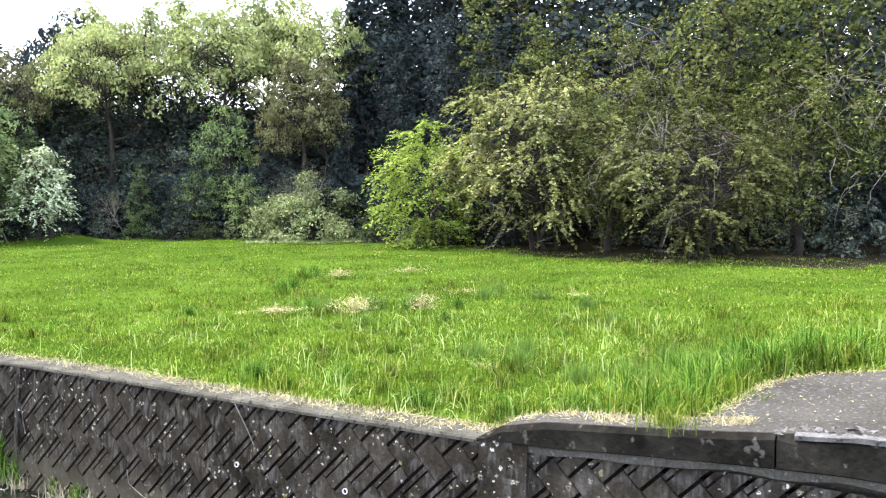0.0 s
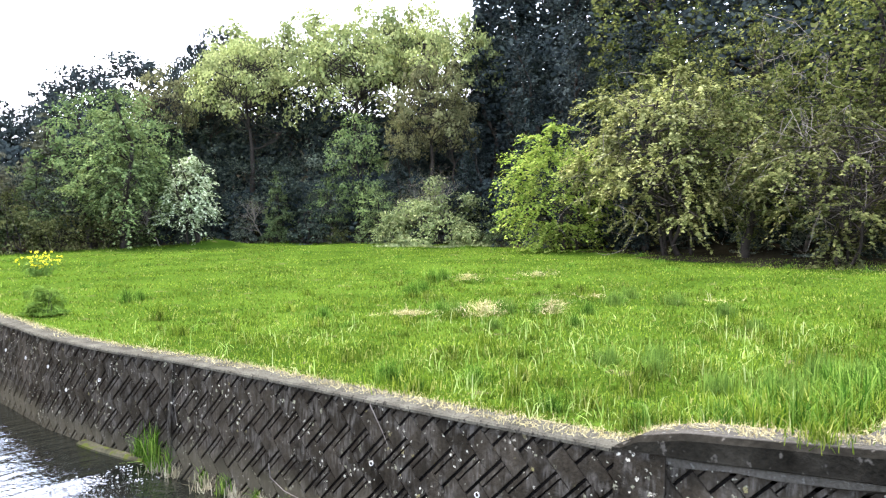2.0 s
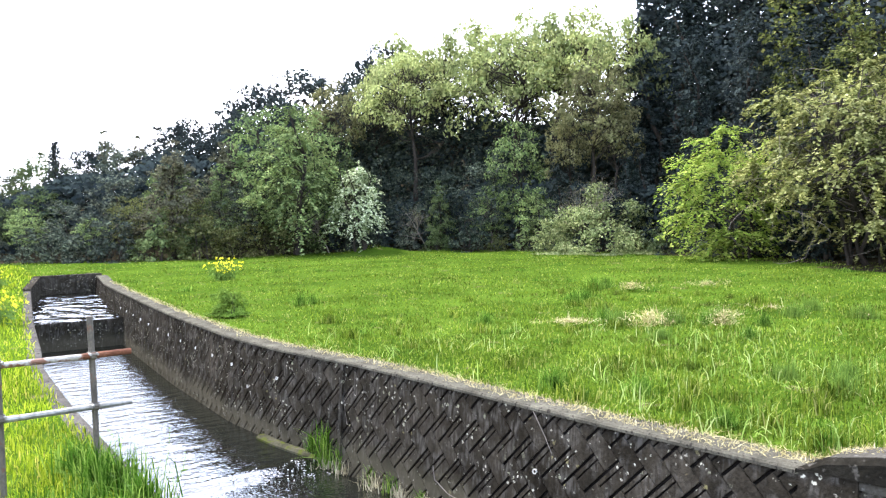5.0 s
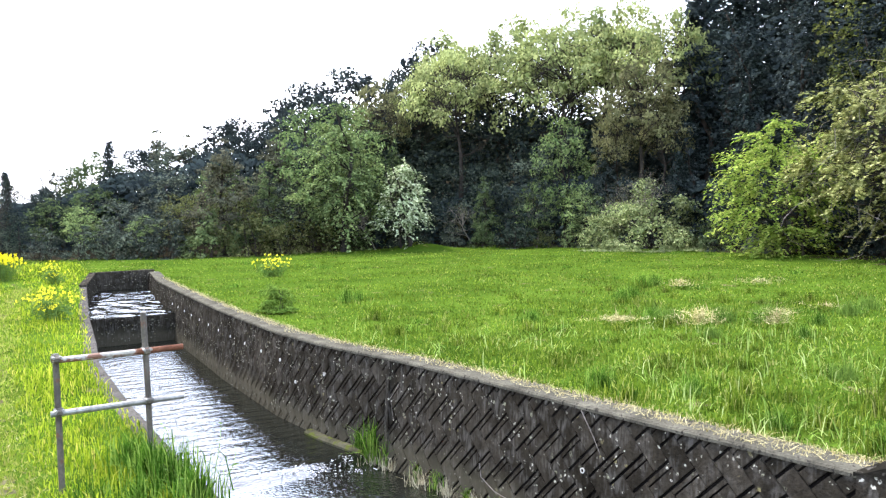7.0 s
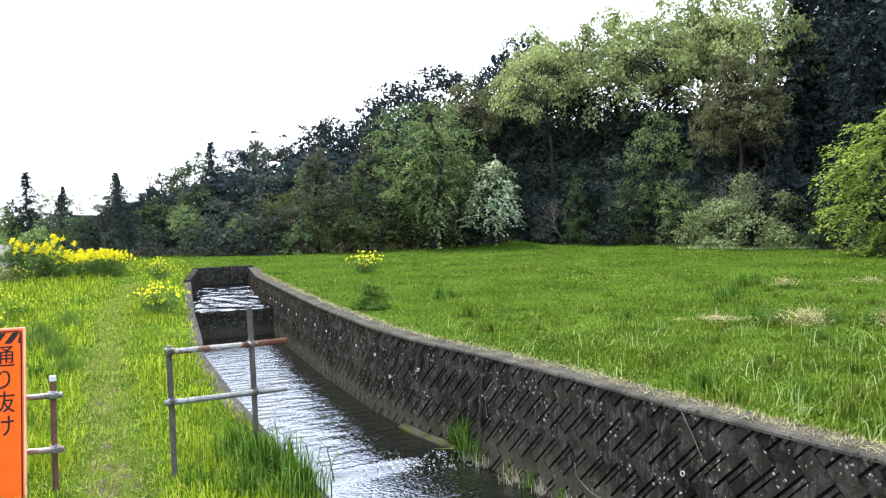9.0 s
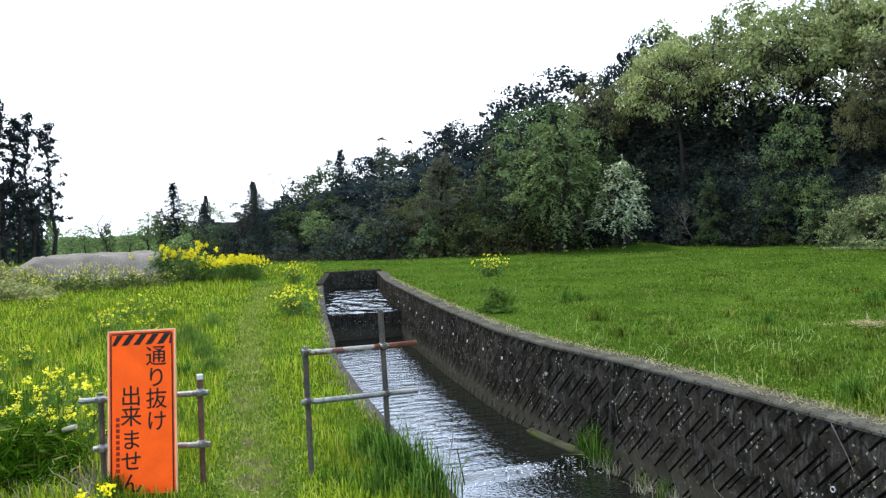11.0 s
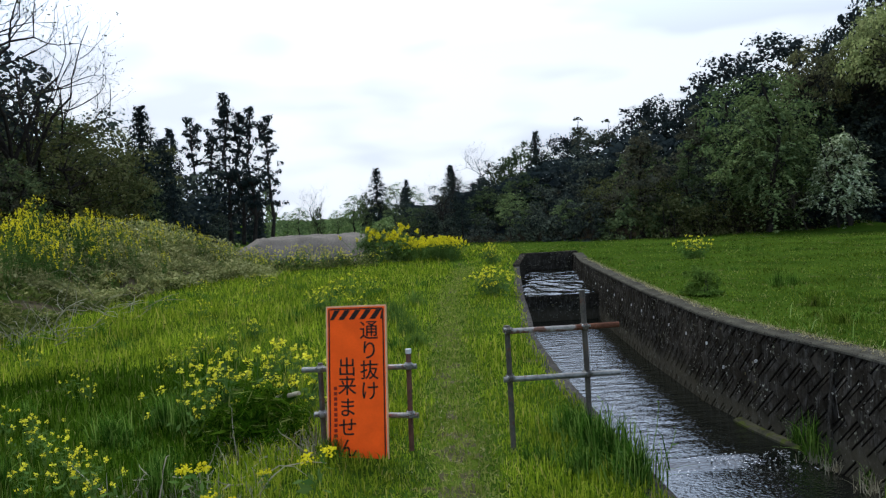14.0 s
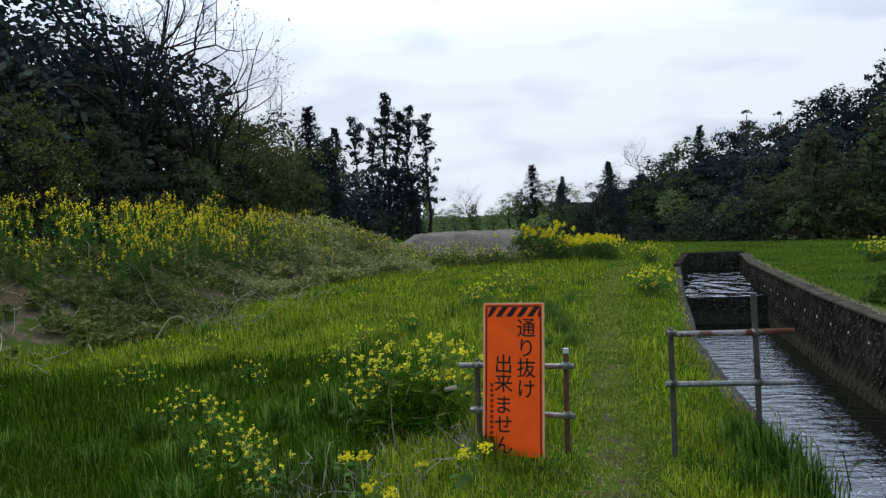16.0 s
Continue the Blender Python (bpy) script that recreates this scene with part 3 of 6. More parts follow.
def ledge_loop(y):
    chip = 0.02 * float(hash_noise(1.0, y, 2.3, 23)) + (0.05 * float(hash_noise(2.0, y, 4.0, 24)) if y < 0.9 else 0.0)
    return [(face_x(y, 0) - 0.05, ledge_foot(y)), (face_x(y, 0) - 0.05 + chip * 0.3, ledge_top(y) - 0.03 - chip), (face_x(y, 0) + chip, ledge_top(y)),
            (face_x(y, 0) + 0.42, ledge_top(y)), (face_x(y, 0) + 0.42, -0.12)]


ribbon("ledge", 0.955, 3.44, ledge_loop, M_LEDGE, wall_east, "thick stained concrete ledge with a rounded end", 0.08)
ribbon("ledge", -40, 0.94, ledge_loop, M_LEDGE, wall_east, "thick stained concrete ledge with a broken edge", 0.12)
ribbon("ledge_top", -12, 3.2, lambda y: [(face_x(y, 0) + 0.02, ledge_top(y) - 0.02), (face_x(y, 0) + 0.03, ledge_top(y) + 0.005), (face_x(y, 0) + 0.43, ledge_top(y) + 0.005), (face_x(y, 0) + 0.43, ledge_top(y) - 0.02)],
       M_SLAB, wall_east, "paler top of the ledge in the colour of the apron", 0.12)
ribbon("cement_lip", 0.1, 0.82, lambda y: [(face_x(y, 0) - 0.058 + 0.02 * float(hash_noise(4.0, y, 9.0, 31)), ledge_top(y) - 0.03), (face_x(y, 0) - 0.055, ledge_top(y) + 0.012 * float(hash_noise(5.0, y, 7.0, 32))),
       (face_x(y, 0) + 0.03, ledge_top(y) + 0.014), (face_x(y, 0) + 0.03, ledge_top(y) - 0.03)], M_CEMENT, wall_east, "pale broken cement lip on the ledge", 0.05)
ribbon("cement_strip", -10, 2.95, lambda y: [(face_x(y, 0) - 0.024, ledge_foot(y) - 0.045 - 0.05 * float(hash_noise(0.0, y, 2.6, 21))), (face_x(y, 0) - 0.024, ledge_foot(y) - 0.012),
       (face_x(y, 0) + 0.2, ledge_foot(y) - 0.012), (face_x(y, 0) + 0.2, -0.1)], M_SLAB, wall_east, "pale cement strip under the ledge", 0.08)

wall_west = thing("wall_west", "low concrete kerb and channel wall beside the grass path", "retaining wall", kind="structure")
ribbon("kerb", -40, 29.4, lambda y: [(float(x_left(y)), DEPTH), (float(x_left(y)), -0.06), (float(x_left(y)) - 0.02, -0.04), (float(x_left(y)) - KERB, -0.04), (float(x_left(y)) - KERB, DEPTH)], M_CONC, wall_west)
ribbon("wing", 29.4, 36.2, lambda y: [(float(x_left(y)), DEPTH), (float(x_left(y)), 0.04), (float(x_left(y)) - KERB, 0.04), (float(x_left(y)) - KERB, DEPTH)], M_DARKCONC, wall_west)

wall_north = thing("wall_north", "dark concrete wall closing the canal", "retaining wall", kind="structure")
part("headwall", box(2.6, 0.35, 2.6, (7.0, 36.1, -1.24), 0.02), M_DARKCONC, wall_north)

drop_wall = thing("drop_wall", "dark concrete drop step across the canal", "weir", kind="structure")
part("step_face", box(3.4, 0.6, 1.9, (5.0, 25.6, -1.68), 0.03), M_DARKCONC, drop_wall)

bed = thing("canal_bed", "dark muddy canal bed under the water", "canal bed", kind="structure")
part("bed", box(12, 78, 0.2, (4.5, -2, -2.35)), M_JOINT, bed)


def water_sheet(name, y0, y1, z, label):
    ys = np.linspace(y0, y1, max(2, int((y1 - y0) / 0.4)))
    v, f = [], []
    for y in ys:
        a, b = float(x_left(y)) - 0.02, face_x(y, z) + 0.05
        v += [(a + (b - a) * k / 8, y, z) for k in range(9)]
    for i in range(len(ys) - 1):
        f += [(i * 9 + k, i * 9 + k + 1, i * 9 + k + 10, i * 9 + k + 9) for k in range(8)]
    return tagged(put_mesh(name, mesh_of(name, v, np.array(f), M_RAPID if z > -1 else M_WATER if z == WATER_MID else M_LOWWATER, True)), label, "water", kind="structure")


water_sheet("water", -39, 10.62, WATER_LOW, "dark rippled canal water below a small weir")
water_sheet("water", 10.95, 25.35, WATER_MID, "rippled canal water reflecting the pale sky")
_v = []
for _y, _z in ((10.62, WATER_LOW), (10.72, WATER_LOW + 0.005), (10.84, WATER_LOW + 0.07), (10.95, WATER_MID)):
    _a, _b = float(x_left(_y)) - 0.02, face_x(_y, _z) + 0.05
    _v += [(_a + (_b - _a) * k / 8, _y, _z) for k in range(9)]
_f = [(i * 9 + k, i * 9 + k + 1, i * 9 + k + 10, i * 9 + k + 9) for i in range(3) for k in range(8)]
tagged(put_mesh("water", mesh_of("water", _v, np.array(_f), M_WATER, True)), "small fall of broken water across the canal", "water", kind="structure")
water_sheet("water", 25.3, 36.0, WATER_HIGH, "shallow bright water above the drop step")
# ---- trees ----
def leaf_cloud(centres, length, width, rng, droop=0.3, normals=None, along=None):
    """A four-cornered leaf at each centre; normals and along turn the blades, otherwise they lie anyhow."""
    n = len(centres)
    a = rng.normal(size=(n, 3))
    a[:, 2] = a[:, 2] * 0.6 - droop
    if along is not None:
        a = along + 0.4 * a
    r = rng.normal(size=(n, 3)) if normals is None else normals + 0.3 * rng.normal(size=(n, 3))
    if normals is not None:
        r /= np.linalg.norm(r, axis=1)[:, None] + 1e-9
        a -= r * np.sum(a * r, axis=1)[:, None]
    a /= np.linalg.norm(a, axis=1)[:, None] + 1e-9
    b = np.cross(a, r)
    b /= np.linalg.norm(b, axis=1)[:, None] + 1e-9
    s = rng.uniform(0.6, 1.35, size=(n, 1))
    a, b = a * length * s * 0.5, b * width * s * 0.5
    v = np.stack([centres - a, centres + b, centres + a, centres - b], axis=1).reshape(-1, 3)
    return v, np.arange(4 * n).reshape(-1, 4)


def crown_points(kind, h, w, base, clumps, per, pad, rng, spray, flat):
    """Leaf clumps by the habit of the tree, then the leaves on the outer side of each clump, with a few large ones deep inside.
    Returns the clumps' middles, the leaves' places, normals and run, and their sizes."""
    turn = rng.uniform(0, 2 * math.pi)
    i = np.arange(clumps)
    golden = turn + i * 2.39996 + rng.normal(0, 0.35, clumps)
    if kind == "conifer":
        t = (i + rng.uniform(0, 1, clumps)) / clumps
        reach = w / 2 * (1.04 - t) ** flat * rng.uniform(0.7, 1.1, clumps) + 0.12
        c = np.stack([0.62 * reach * np.cos(golden), 0.62 * reach * np.sin(golden), base + t * (h - base) - 0.22 * reach], axis=1)
        d = np.repeat(np.stack([np.cos(golden), np.sin(golden), np.full(clumps, -0.32)], axis=1), per, axis=0)
        n = clumps * per
        side = np.repeat(np.stack([-np.sin(golden), np.cos(golden), np.zeros(clumps)], axis=1), per, axis=0)
        q, rr = rng.uniform(0.1, 1.05, (n, 1)), np.repeat(reach, per)[:, None]
        pts = np.repeat(np.stack([np.zeros(clumps), np.zeros(clumps), base + t * (h - base)], axis=1), per, axis=0)
        pts = pts + d * q * rr + side * rng.normal(0, 0.16, (n, 1)) * rr * (1.15 - q) + rng.normal(size=(n, 3)) * np.array([0.06, 0.06, 0.12])
        pts[:, 2] += 0.12 * (rr * q ** 2)[:, 0]
        nor = np.array([0, 0, 0.9]) + 0.4 * d + 0.3 * rng.normal(size=(n, 3))
        return c, pts, nor, d, np.ones((n, 1))
    if kind == "pine":
        lay = rng.integers(0, 14, clumps)
        la = lay * 2.4 + rng.normal(0, 1.3, clumps)
        t = lay / 13.0
        rad = w / 2 * (1.05 - 0.7 * t) * rng.uniform(0.15, 1.0, clumps)
        c = np.stack([rad * np.cos(la), rad * np.sin(la), base + t * (h - base) + 0.12 * rad + rng.normal(0, 0.18, clumps)], axis=1)
        lobe = pad * rng.uniform(0.8, 1.3, clumps)
    else:
        up = 1 - 2 * (i + 0.5) / clumps
        if kind == "open":
            up = 1 - 1.35 * (i + 0.5) / clumps
        elif kind == "shrub":
            up = 1 - 1.15 * (i + 0.5) / clumps
        up = np.clip(up + rng.normal(0, 0.1, clumps), -1, 1)
        ring = np.sqrt(np.maximum(0, 1 - up ** 2))
        deep = rng.uniform(0.55, 1.02, clumps)
        lobe = pad * rng.uniform(0.7, 1.35, clumps)
        mid, half = (h + base) / 2, (h - base) / 2
        if kind == "shrub":
            mid, half = base, h - base
        c = np.stack([ring * np.cos(golden) * deep * (w / 2 - 0.7 * pad), ring * np.sin(golden) * deep * (w / 2 - 0.7 * pad), mid + up * deep * (half - 0.6 * pad)], axis=1)
        if kind == "cone":
            k = np.clip((c[:, 2] - base) / (h - base), 0, 1)
            c[:, :2] *= (1.3 - 1.0 * k)[:, None]
            lobe *= 1.15 - 0.5 * k
    n = clumps * per
    big = np.repeat(lobe, per)[:, None]
    cc = np.repeat(c, per, axis=0)
    if spray:
        out = np.stack([c[:, 0], c[:, 1], np.zeros(clumps)], axis=1)
        out /= np.linalg.norm(out, axis=1)[:, None] + 0.3
        twigs = 7
        d = out[:, None, :] * 0.8 + rng.normal(size=(clumps, twigs, 3)) * np.array([0.6, 0.6, 0.45])
        d /= np.linalg.norm(d, axis=2)[:, :, None]
        who = np.tile(np.arange(per) % twigs, clumps)
        dd = d[np.repeat(np.arange(clumps), per), who]
        t = rng.uniform(0.05, 1, (n, 1))
        pts = cc + dd * t * big * 1.7 + rng.normal(size=(n, 3)) * 0.06 * big
        pts[:, 2] -= 0.7 * (t[:, 0] ** 2) * big[:, 0]
        return c, pts, np.array([0, 0, 0.9]) + 0.35 * dd, dd - np.array([0, 0, 0.5]) * t, np.ones((n, 1))
    tufts_n = max(6, per // 9)
    sd = rng.normal(size=(clumps, tufts_n, 3))
    body = c - np.array([0, 0, base + 0.35 * (h - base)])
    body /= np.linalg.norm(body, axis=1)[:, None] + 0.4
    sd += 0.8 * body[:, None, :] + np.array([0, 0, 0.55])
    sd /= np.linalg.norm(sd, axis=2)[:, :, None]
    who = np.tile(np.arange(per) % tufts_n, clumps)
    dd = sd[np.repeat(np.arange(clumps), per), who]
    pts = cc + dd * big * np.array([1, 1, flat]) * rng.uniform(0.72, 1.05, (n, 1)) + rng.normal(size=(n, 3)) * 0.17 * big * np.array([1, 1, 0.7])
    size = np.ones((n, 1))
    inner = rng.uniform(0, 1, n) < 0.12
    pts[inner] = cc[inner] + rng.normal(size=(int(inner.sum()), 3)) * 0.34 * big[inner] * np.array([1, 1, flat])
    size[inner] = 1.5
    nor = 0.9 * dd + np.array([0, 0, 0.25]) + 0.35 * rng.normal(size=(n, 3))
    return c, pts, nor, None, size


def limb(p0, p1, r0, r1, rng, bend=0.12, n=5):
    p0, p1 = np.asarray(p0, dtype=float), np.asarray(p1, dtype=float)
    t = np.linspace(0, 1, n)[:, None]
    length = np.linalg.norm(p1 - p0)
    side = rng.normal(size=3) * bend * length
    pts = p0 + (p1 - p0) * t + side * np.sin(t * math.pi) + rng.normal(size=(n, 3)) * 0.02 * length * (t > 0)
    return pts, np.linspace(r0, r1, n)


def tree(name, kind, h, w, base, material, clumps, per, size, seed, label, category="tree", bark=None, limbs=14, pad=0.42, narrow=0.74, trunk_r=None, stems=1, group="woodland trees", droop=0.3, spray=False, flat=0.75):
    rng = np.random.default_rng(seed)
    t = thing(name, label, category, group)
    c, pts, nor, along, big = crown_points(kind, h, w, base, clumps, per, pad, rng, spray, flat)
    pts[:, 2] = np.maximum(pts[:, 2], 0.05)
    wood = Pile()
    r = trunk_r or 0.016 * h + 0.03
    tops = []
    for s in range(stems):
        lean = rng.normal(size=2) * (0.03 if stems == 1 else 0.16) * h
        foot = rng.normal(size=2) * (0.0 if stems == 1 else 0.35)
        top = np.array([foot[0] + lean[0], foot[1] + lean[1], h * (0.9 if kind in ("conifer", "pine", "cone") else 0.72)])
        p, rr = limb((foot[0], foot[1], -0.3), top, r / math.sqrt(stems) * 1.2, r * 0.2, rng, 0.03, 8)
        wood.add(*tube_arrays(p, rr, 7))
        tops.append(p)
    for k in range(limbs):
        axis = tops[k % stems]
        tip = c[rng.integers(0, len(c))]
        room = axis[axis[:, 2] < tip[2] - 0.05 * h]
        at = room[-1] if len(room) else axis[1]
        p, rr = limb(at, tip, r * (0.2 if kind == "open" else 0.3), r * 0.05, rng, 0.1, 5)
        wood.add(*tube_arrays(p, rr, 5))
        for q in range(2):
            tw = c[rng.integers(0, len(c))]
            mid = p[2 + q]
            if np.linalg.norm(tw - mid) < 0.45 * w:
                p2, r2 = limb(mid, tw, r * 0.14, r * 0.03, rng, 0.12, 4)
                wood.add(*tube_arrays(p2, r2, 4))
    put_mesh("trunk", wood.mesh("trunk", bark or M_BARK, True), t)
    if len(pts):
        v, f = leaf_cloud(pts, size * big, size * narrow * big, rng, droop, nor, along)
        put_mesh("crown", mesh_of("crown", v, f, material), t)
    return t


def bare_tree(name, h, seed, bark, label, spread=0.55):
    """Trunk, limbs, branches and twigs, each forking off the last; a few young leaves at the tips."""
    g = np.random.default_rng(seed)
    t = thing(name, label, "tree", "woodland trees")
    wood, tips = Pile(), []

    def grow(p0, d, length, r, depth):
        n = (6, 4, 4, 3, 2)[depth]
        pts, d = [np.array(p0)], np.array(d, dtype=float)
        for k in range(n):
            d = d + g.normal(size=3) * 0.2 + np.array([0, 0, 0.05])
            d /= np.linalg.norm(d)
            pts.append(pts[-1] + d * length / n)
        wood.add(*tube_arrays(pts, np.linspace(r, r * 0.45, n + 1), (7, 5, 4, 3, 3)[depth]))
        if depth == 4:
            tips.append(pts[-1])
            return
        for k in range((8, 5, 4, 3)[depth]):
            i = int(g.integers(2 if depth == 0 else 1, n + 1))
            side = g.normal(size=3)
            side -= d * side.dot(d)
            side /= np.linalg.norm(side)
            nd = d * (1 - spread * 0.6) + side * spread + np.array([0, 0, 0.12])
            grow(pts[i], nd / np.linalg.norm(nd), length * g.uniform(0.45, 0.7), r * (0.45 + 0.1 * (n - i) / n) * (0.8 if depth else 1), depth + 1)
    grow((0, 0, -0.3), (0, 0, 1), h * 0.52, h * 0.012, 0)
    put_mesh("trunk", wood.mesh("trunk", bark, True), t)
    c = np.repeat(np.array(tips), 2, axis=0)
    v, f = leaf_cloud(c + g.normal(size=c.shape) * 0.08, 0.07, 0.04, g)
    put_mesh("crown", mesh_of("crown", v, f, L_RUSSET), t)
    return t


def at_polar(a, r):
    return r * math.sin(radians(a)), r * math.cos(radians(a))


# models stand once each in the woods; the rest are copies
KINDS = {}


def model(key, *args, **kw):
    ob = tree(*args, **kw)
    KINDS[key] = [ob, kw.get("h", args[2]), False]


def wood_label(col):
    return f"{col} tree in the dense wooded slope"


model("dark_a", "broadleaf_tree", "round", 10.0, 7.4, 0.4, L_WOOD, 42, 84, 0.21, 11, wood_label("dark green leafy"), pad=1.1, limbs=8)
model("dark_b", "broadleaf_tree", "round", 10.0, 6.4, 0.3, L_WOOD, 46, 72, 0.21, 12, wood_label("deep green leafy"), pad=0.95, limbs=8, flat=0.6)
model("crest", "broadleaf_tree", "round", 10.0, 6.6, 1.6, L_DARK, 52, 92, 0.22, 26, "dark rounded evergreen on the crest of the slope", pad=0.95)
model("mid_a", "broadleaf_tree", "round", 10.0, 7.2, 1.0, L_MID, 42, 76, 0.23, 13, wood_label("mid-green leafy"), pad=0.98, limbs=8)
model("mid_b", "broadleaf_tree", "cone", 10.0, 6.2, 0.3, L_MID, 54, 66, 0.22, 14, wood_label("pointed mid-green"), pad=0.85, limbs=8, flat=0.55)
model("hazy", "broadleaf_tree", "cone", 10.0, 6.0, 0.5, L_HAZY, 62, 70, 0.21, 38, "dull brownish-green tree in the dense wooded slope", pad=0.8, limbs=8, flat=0.55)
model("fresh_a", "broadleaf_tree", "open", 10.0, 7.8, 3.4, L_FRESH, 50, 100, 0.165, 15, "tall tree with pale fresh spring leaves and open crown", pad=0.86, limbs=46, flat=0.5)
model("fresh_b", "broadleaf_tree", "open", 10.0, 6.8, 3.8, L_FRESH, 44, 100, 0.165, 16, "tall tree with pale yellow-green young leaves", pad=0.78, limbs=46, flat=0.5)
model("olive", "broadleaf_tree", "round", 10.0, 7.4, 0.6, L_OLIVE, 60, 96, 0.18, 17, "olive-green leafy tree hung with creepers", pad=0.9, limbs=40, flat=0.9)
model("creeper_hung", "broadleaf_tree", "round", 10.0, 7.6, 1.0, L_CREEPER, 62, 114, 0.14, 37, "olive-green leafy tree hung with creepers", pad=0.8, limbs=40, flat=1.25)
model("russet", "broadleaf_tree", "open", 10.0, 6.2, 3.6, L_RUSSET, 44, 90, 0.17, 18, "thin tree with russet-brown young leaves", pad=0.66, limbs=40, flat=0.7)
model("spring", "broadleaf_tree", "round", 10.0, 6.6, 1.2, L_CONE, 50, 84, 0.19, 28, "light green leafy tree at the foot of the wooded slope", pad=0.9, limbs=20, flat=0.6)
model("cedar_a", "cedar_tree", "conifer", 12.0, 5.6, 0.3, L_DARK, 96, 58, 0.185, 19, "tall dark evergreen cedar behind the meadow", limbs=8, flat=0.45)
model("cedar_b", "cedar_tree", "conifer", 12.0, 7.4, 0.8, L_DARK, 110, 68, 0.2, 20, "pointed dark evergreen cedar on the slope", limbs=8, flat=0.85)
model("pine", "pine_tree", "pine", 12.0, 4.6, 3.6, L_DARK, 70, 56, 0.2, 21, "tall dark pine with layered flat branches", pad=0.52, limbs=30, flat=0.5)
KINDS["bare"] = [bare_tree("bare_tree", 12.0, 22, M_BARK, "almost leafless tree with fine spreading branches", 0.66), 12.0, False]
KINDS["pale_bare"] = [bare_tree("bare_tree", 6.0, 27, M_PALEBARK, "bare pale-branched tree tangled in the wood's edge", 0.75), 6.0, False]
model("shrub_a", "shrub", "shrub", 3.0, 3.8, 0.0, L_MID, 30, 70, 0.15, 23, "green undergrowth shrub at the edge of the meadow", "shrub", pad=0.55, stems=4, limbs=8)
model("shrub_b", "shrub", "shrub", 3.0, 3.8, 0.0, L_WOOD, 30, 70, 0.16, 24, "dark green undergrowth shrub at the wood's edge", "shrub", pad=0.55, stems=4, limbs=8)
model("shrub_c", "shrub", "shrub", 3.0, 4.2, 0.0, L_OLIVE, 30, 70, 0.14, 25, "olive-green undergrowth shrub at the wood's edge", "shrub", pad=0.55, stems=4, limbs=8)


def stand(key, x, y, height, turn=0.0, wide=1.0, label=""):
    """A tree of that height: the model itself the first time, a copy after that."""
    ob, h, used = KINDS[key]
    s = height / h
    if used:
        c = copy_thing(ob, pose(x, y, float(ground(x, y)) - 0.1, 0, 0, turn))
    else:
        c, KINDS[key][2] = ob, True
        c.matrix_basis = pose(x, y, float(ground(x, y)) - 0.1, 0, 0, turn)
    c.scale = (s * wide, s * wide, s)
    if label:
        tagged(c, label)
    return c


TOP_A = [-60, -37, -31, -27, -23, -21, -19, -17, -15, -12.5, -9, -8, -3.5, -1.5, 1.4, 3, 4.2, 7, 8.6, 10.5, 12.4, 15.6, 19.5, 21.5, 24, 26.8, 29, 31, 33.3, 36.3, 39, 44.7, 49.3, 51, 55, 70, 100]
TOP_E = [0.34, 0.30, 0.245, 0.195, 0.168, 0.15, 0.128, 0.14, 0.11, 0.125, 0.10, 0.02, 0.024, 0.034, 0.041, 0.036, 0.054, 0.056, 0.074, 0.094, 0.102, 0.111, 0.130, 0.155, 0.170, 0.181, 0.189, 0.212, 0.227, 0.229, 0.237, 0.242, 0.24, 0.275, 0.31, 0.34, 0.34]


def skyline(a):
    return float(np.interp(a, TOP_A, TOP_E))


def edge(a):
    return float(np.interp(a, EDGE_A, EDGE_R))


def pick(rng, table):
    keys = list(table)
    p = np.array([table[k] for k in keys], dtype=float)
    return keys[int(rng.choice(len(keys), p=p / p.sum()))]


rng = np.random.default_rng(5)
ROWS = [(2.6, 0.5), (6.5, 0.72), (11.0, 0.9), (16.0, 1.0)]
LOW_ROWS = [(2.6, 0.42), (7.0, 0.58), (11.5, 0.68)]
ZONES = [
    (0.5, 9, ROWS, {"mid_a": 2.6, "mid_b": 2, "spring": 1.2, "dark_b": 1}, {"dark_a": 2, "dark_b": 2, "cedar_b": 1.5, "mid_a": 1}),
    (9, 20, ROWS, {"dark_a": 1.4, "dark_b": 1.4, "mid_a": 1.8, "mid_b": 1.4, "hazy": 2.4, "olive": 0.8}, {"crest": 1.6, "dark_b": 1.4, "mid_a": 1.4, "hazy": 1.4, "cedar_b": 0.8}),
    (20, 30, ROWS, {"dark_a": 2, "dark_b": 1.6, "mid_a": 2.0, "hazy": 1.6, "spring": 0.6}, {"crest": 4, "dark_b": 0.6}),
    (30, 50, LOW_ROWS, {"dark_a": 3, "dark_b": 3, "cedar_b": 1}, {"dark_a": 2, "dark_b": 2, "crest": 2}),
    (50, 62, ROWS, {"cedar_a": 4, "cedar_b": 1}, {"cedar_a": 3, "cedar_b": 2}),
    (62, 104, ROWS[:3], {"creeper_hung": 1}, {"creeper_hung": 1.5, "cedar_a": 1, "olive": 1.5}),
]
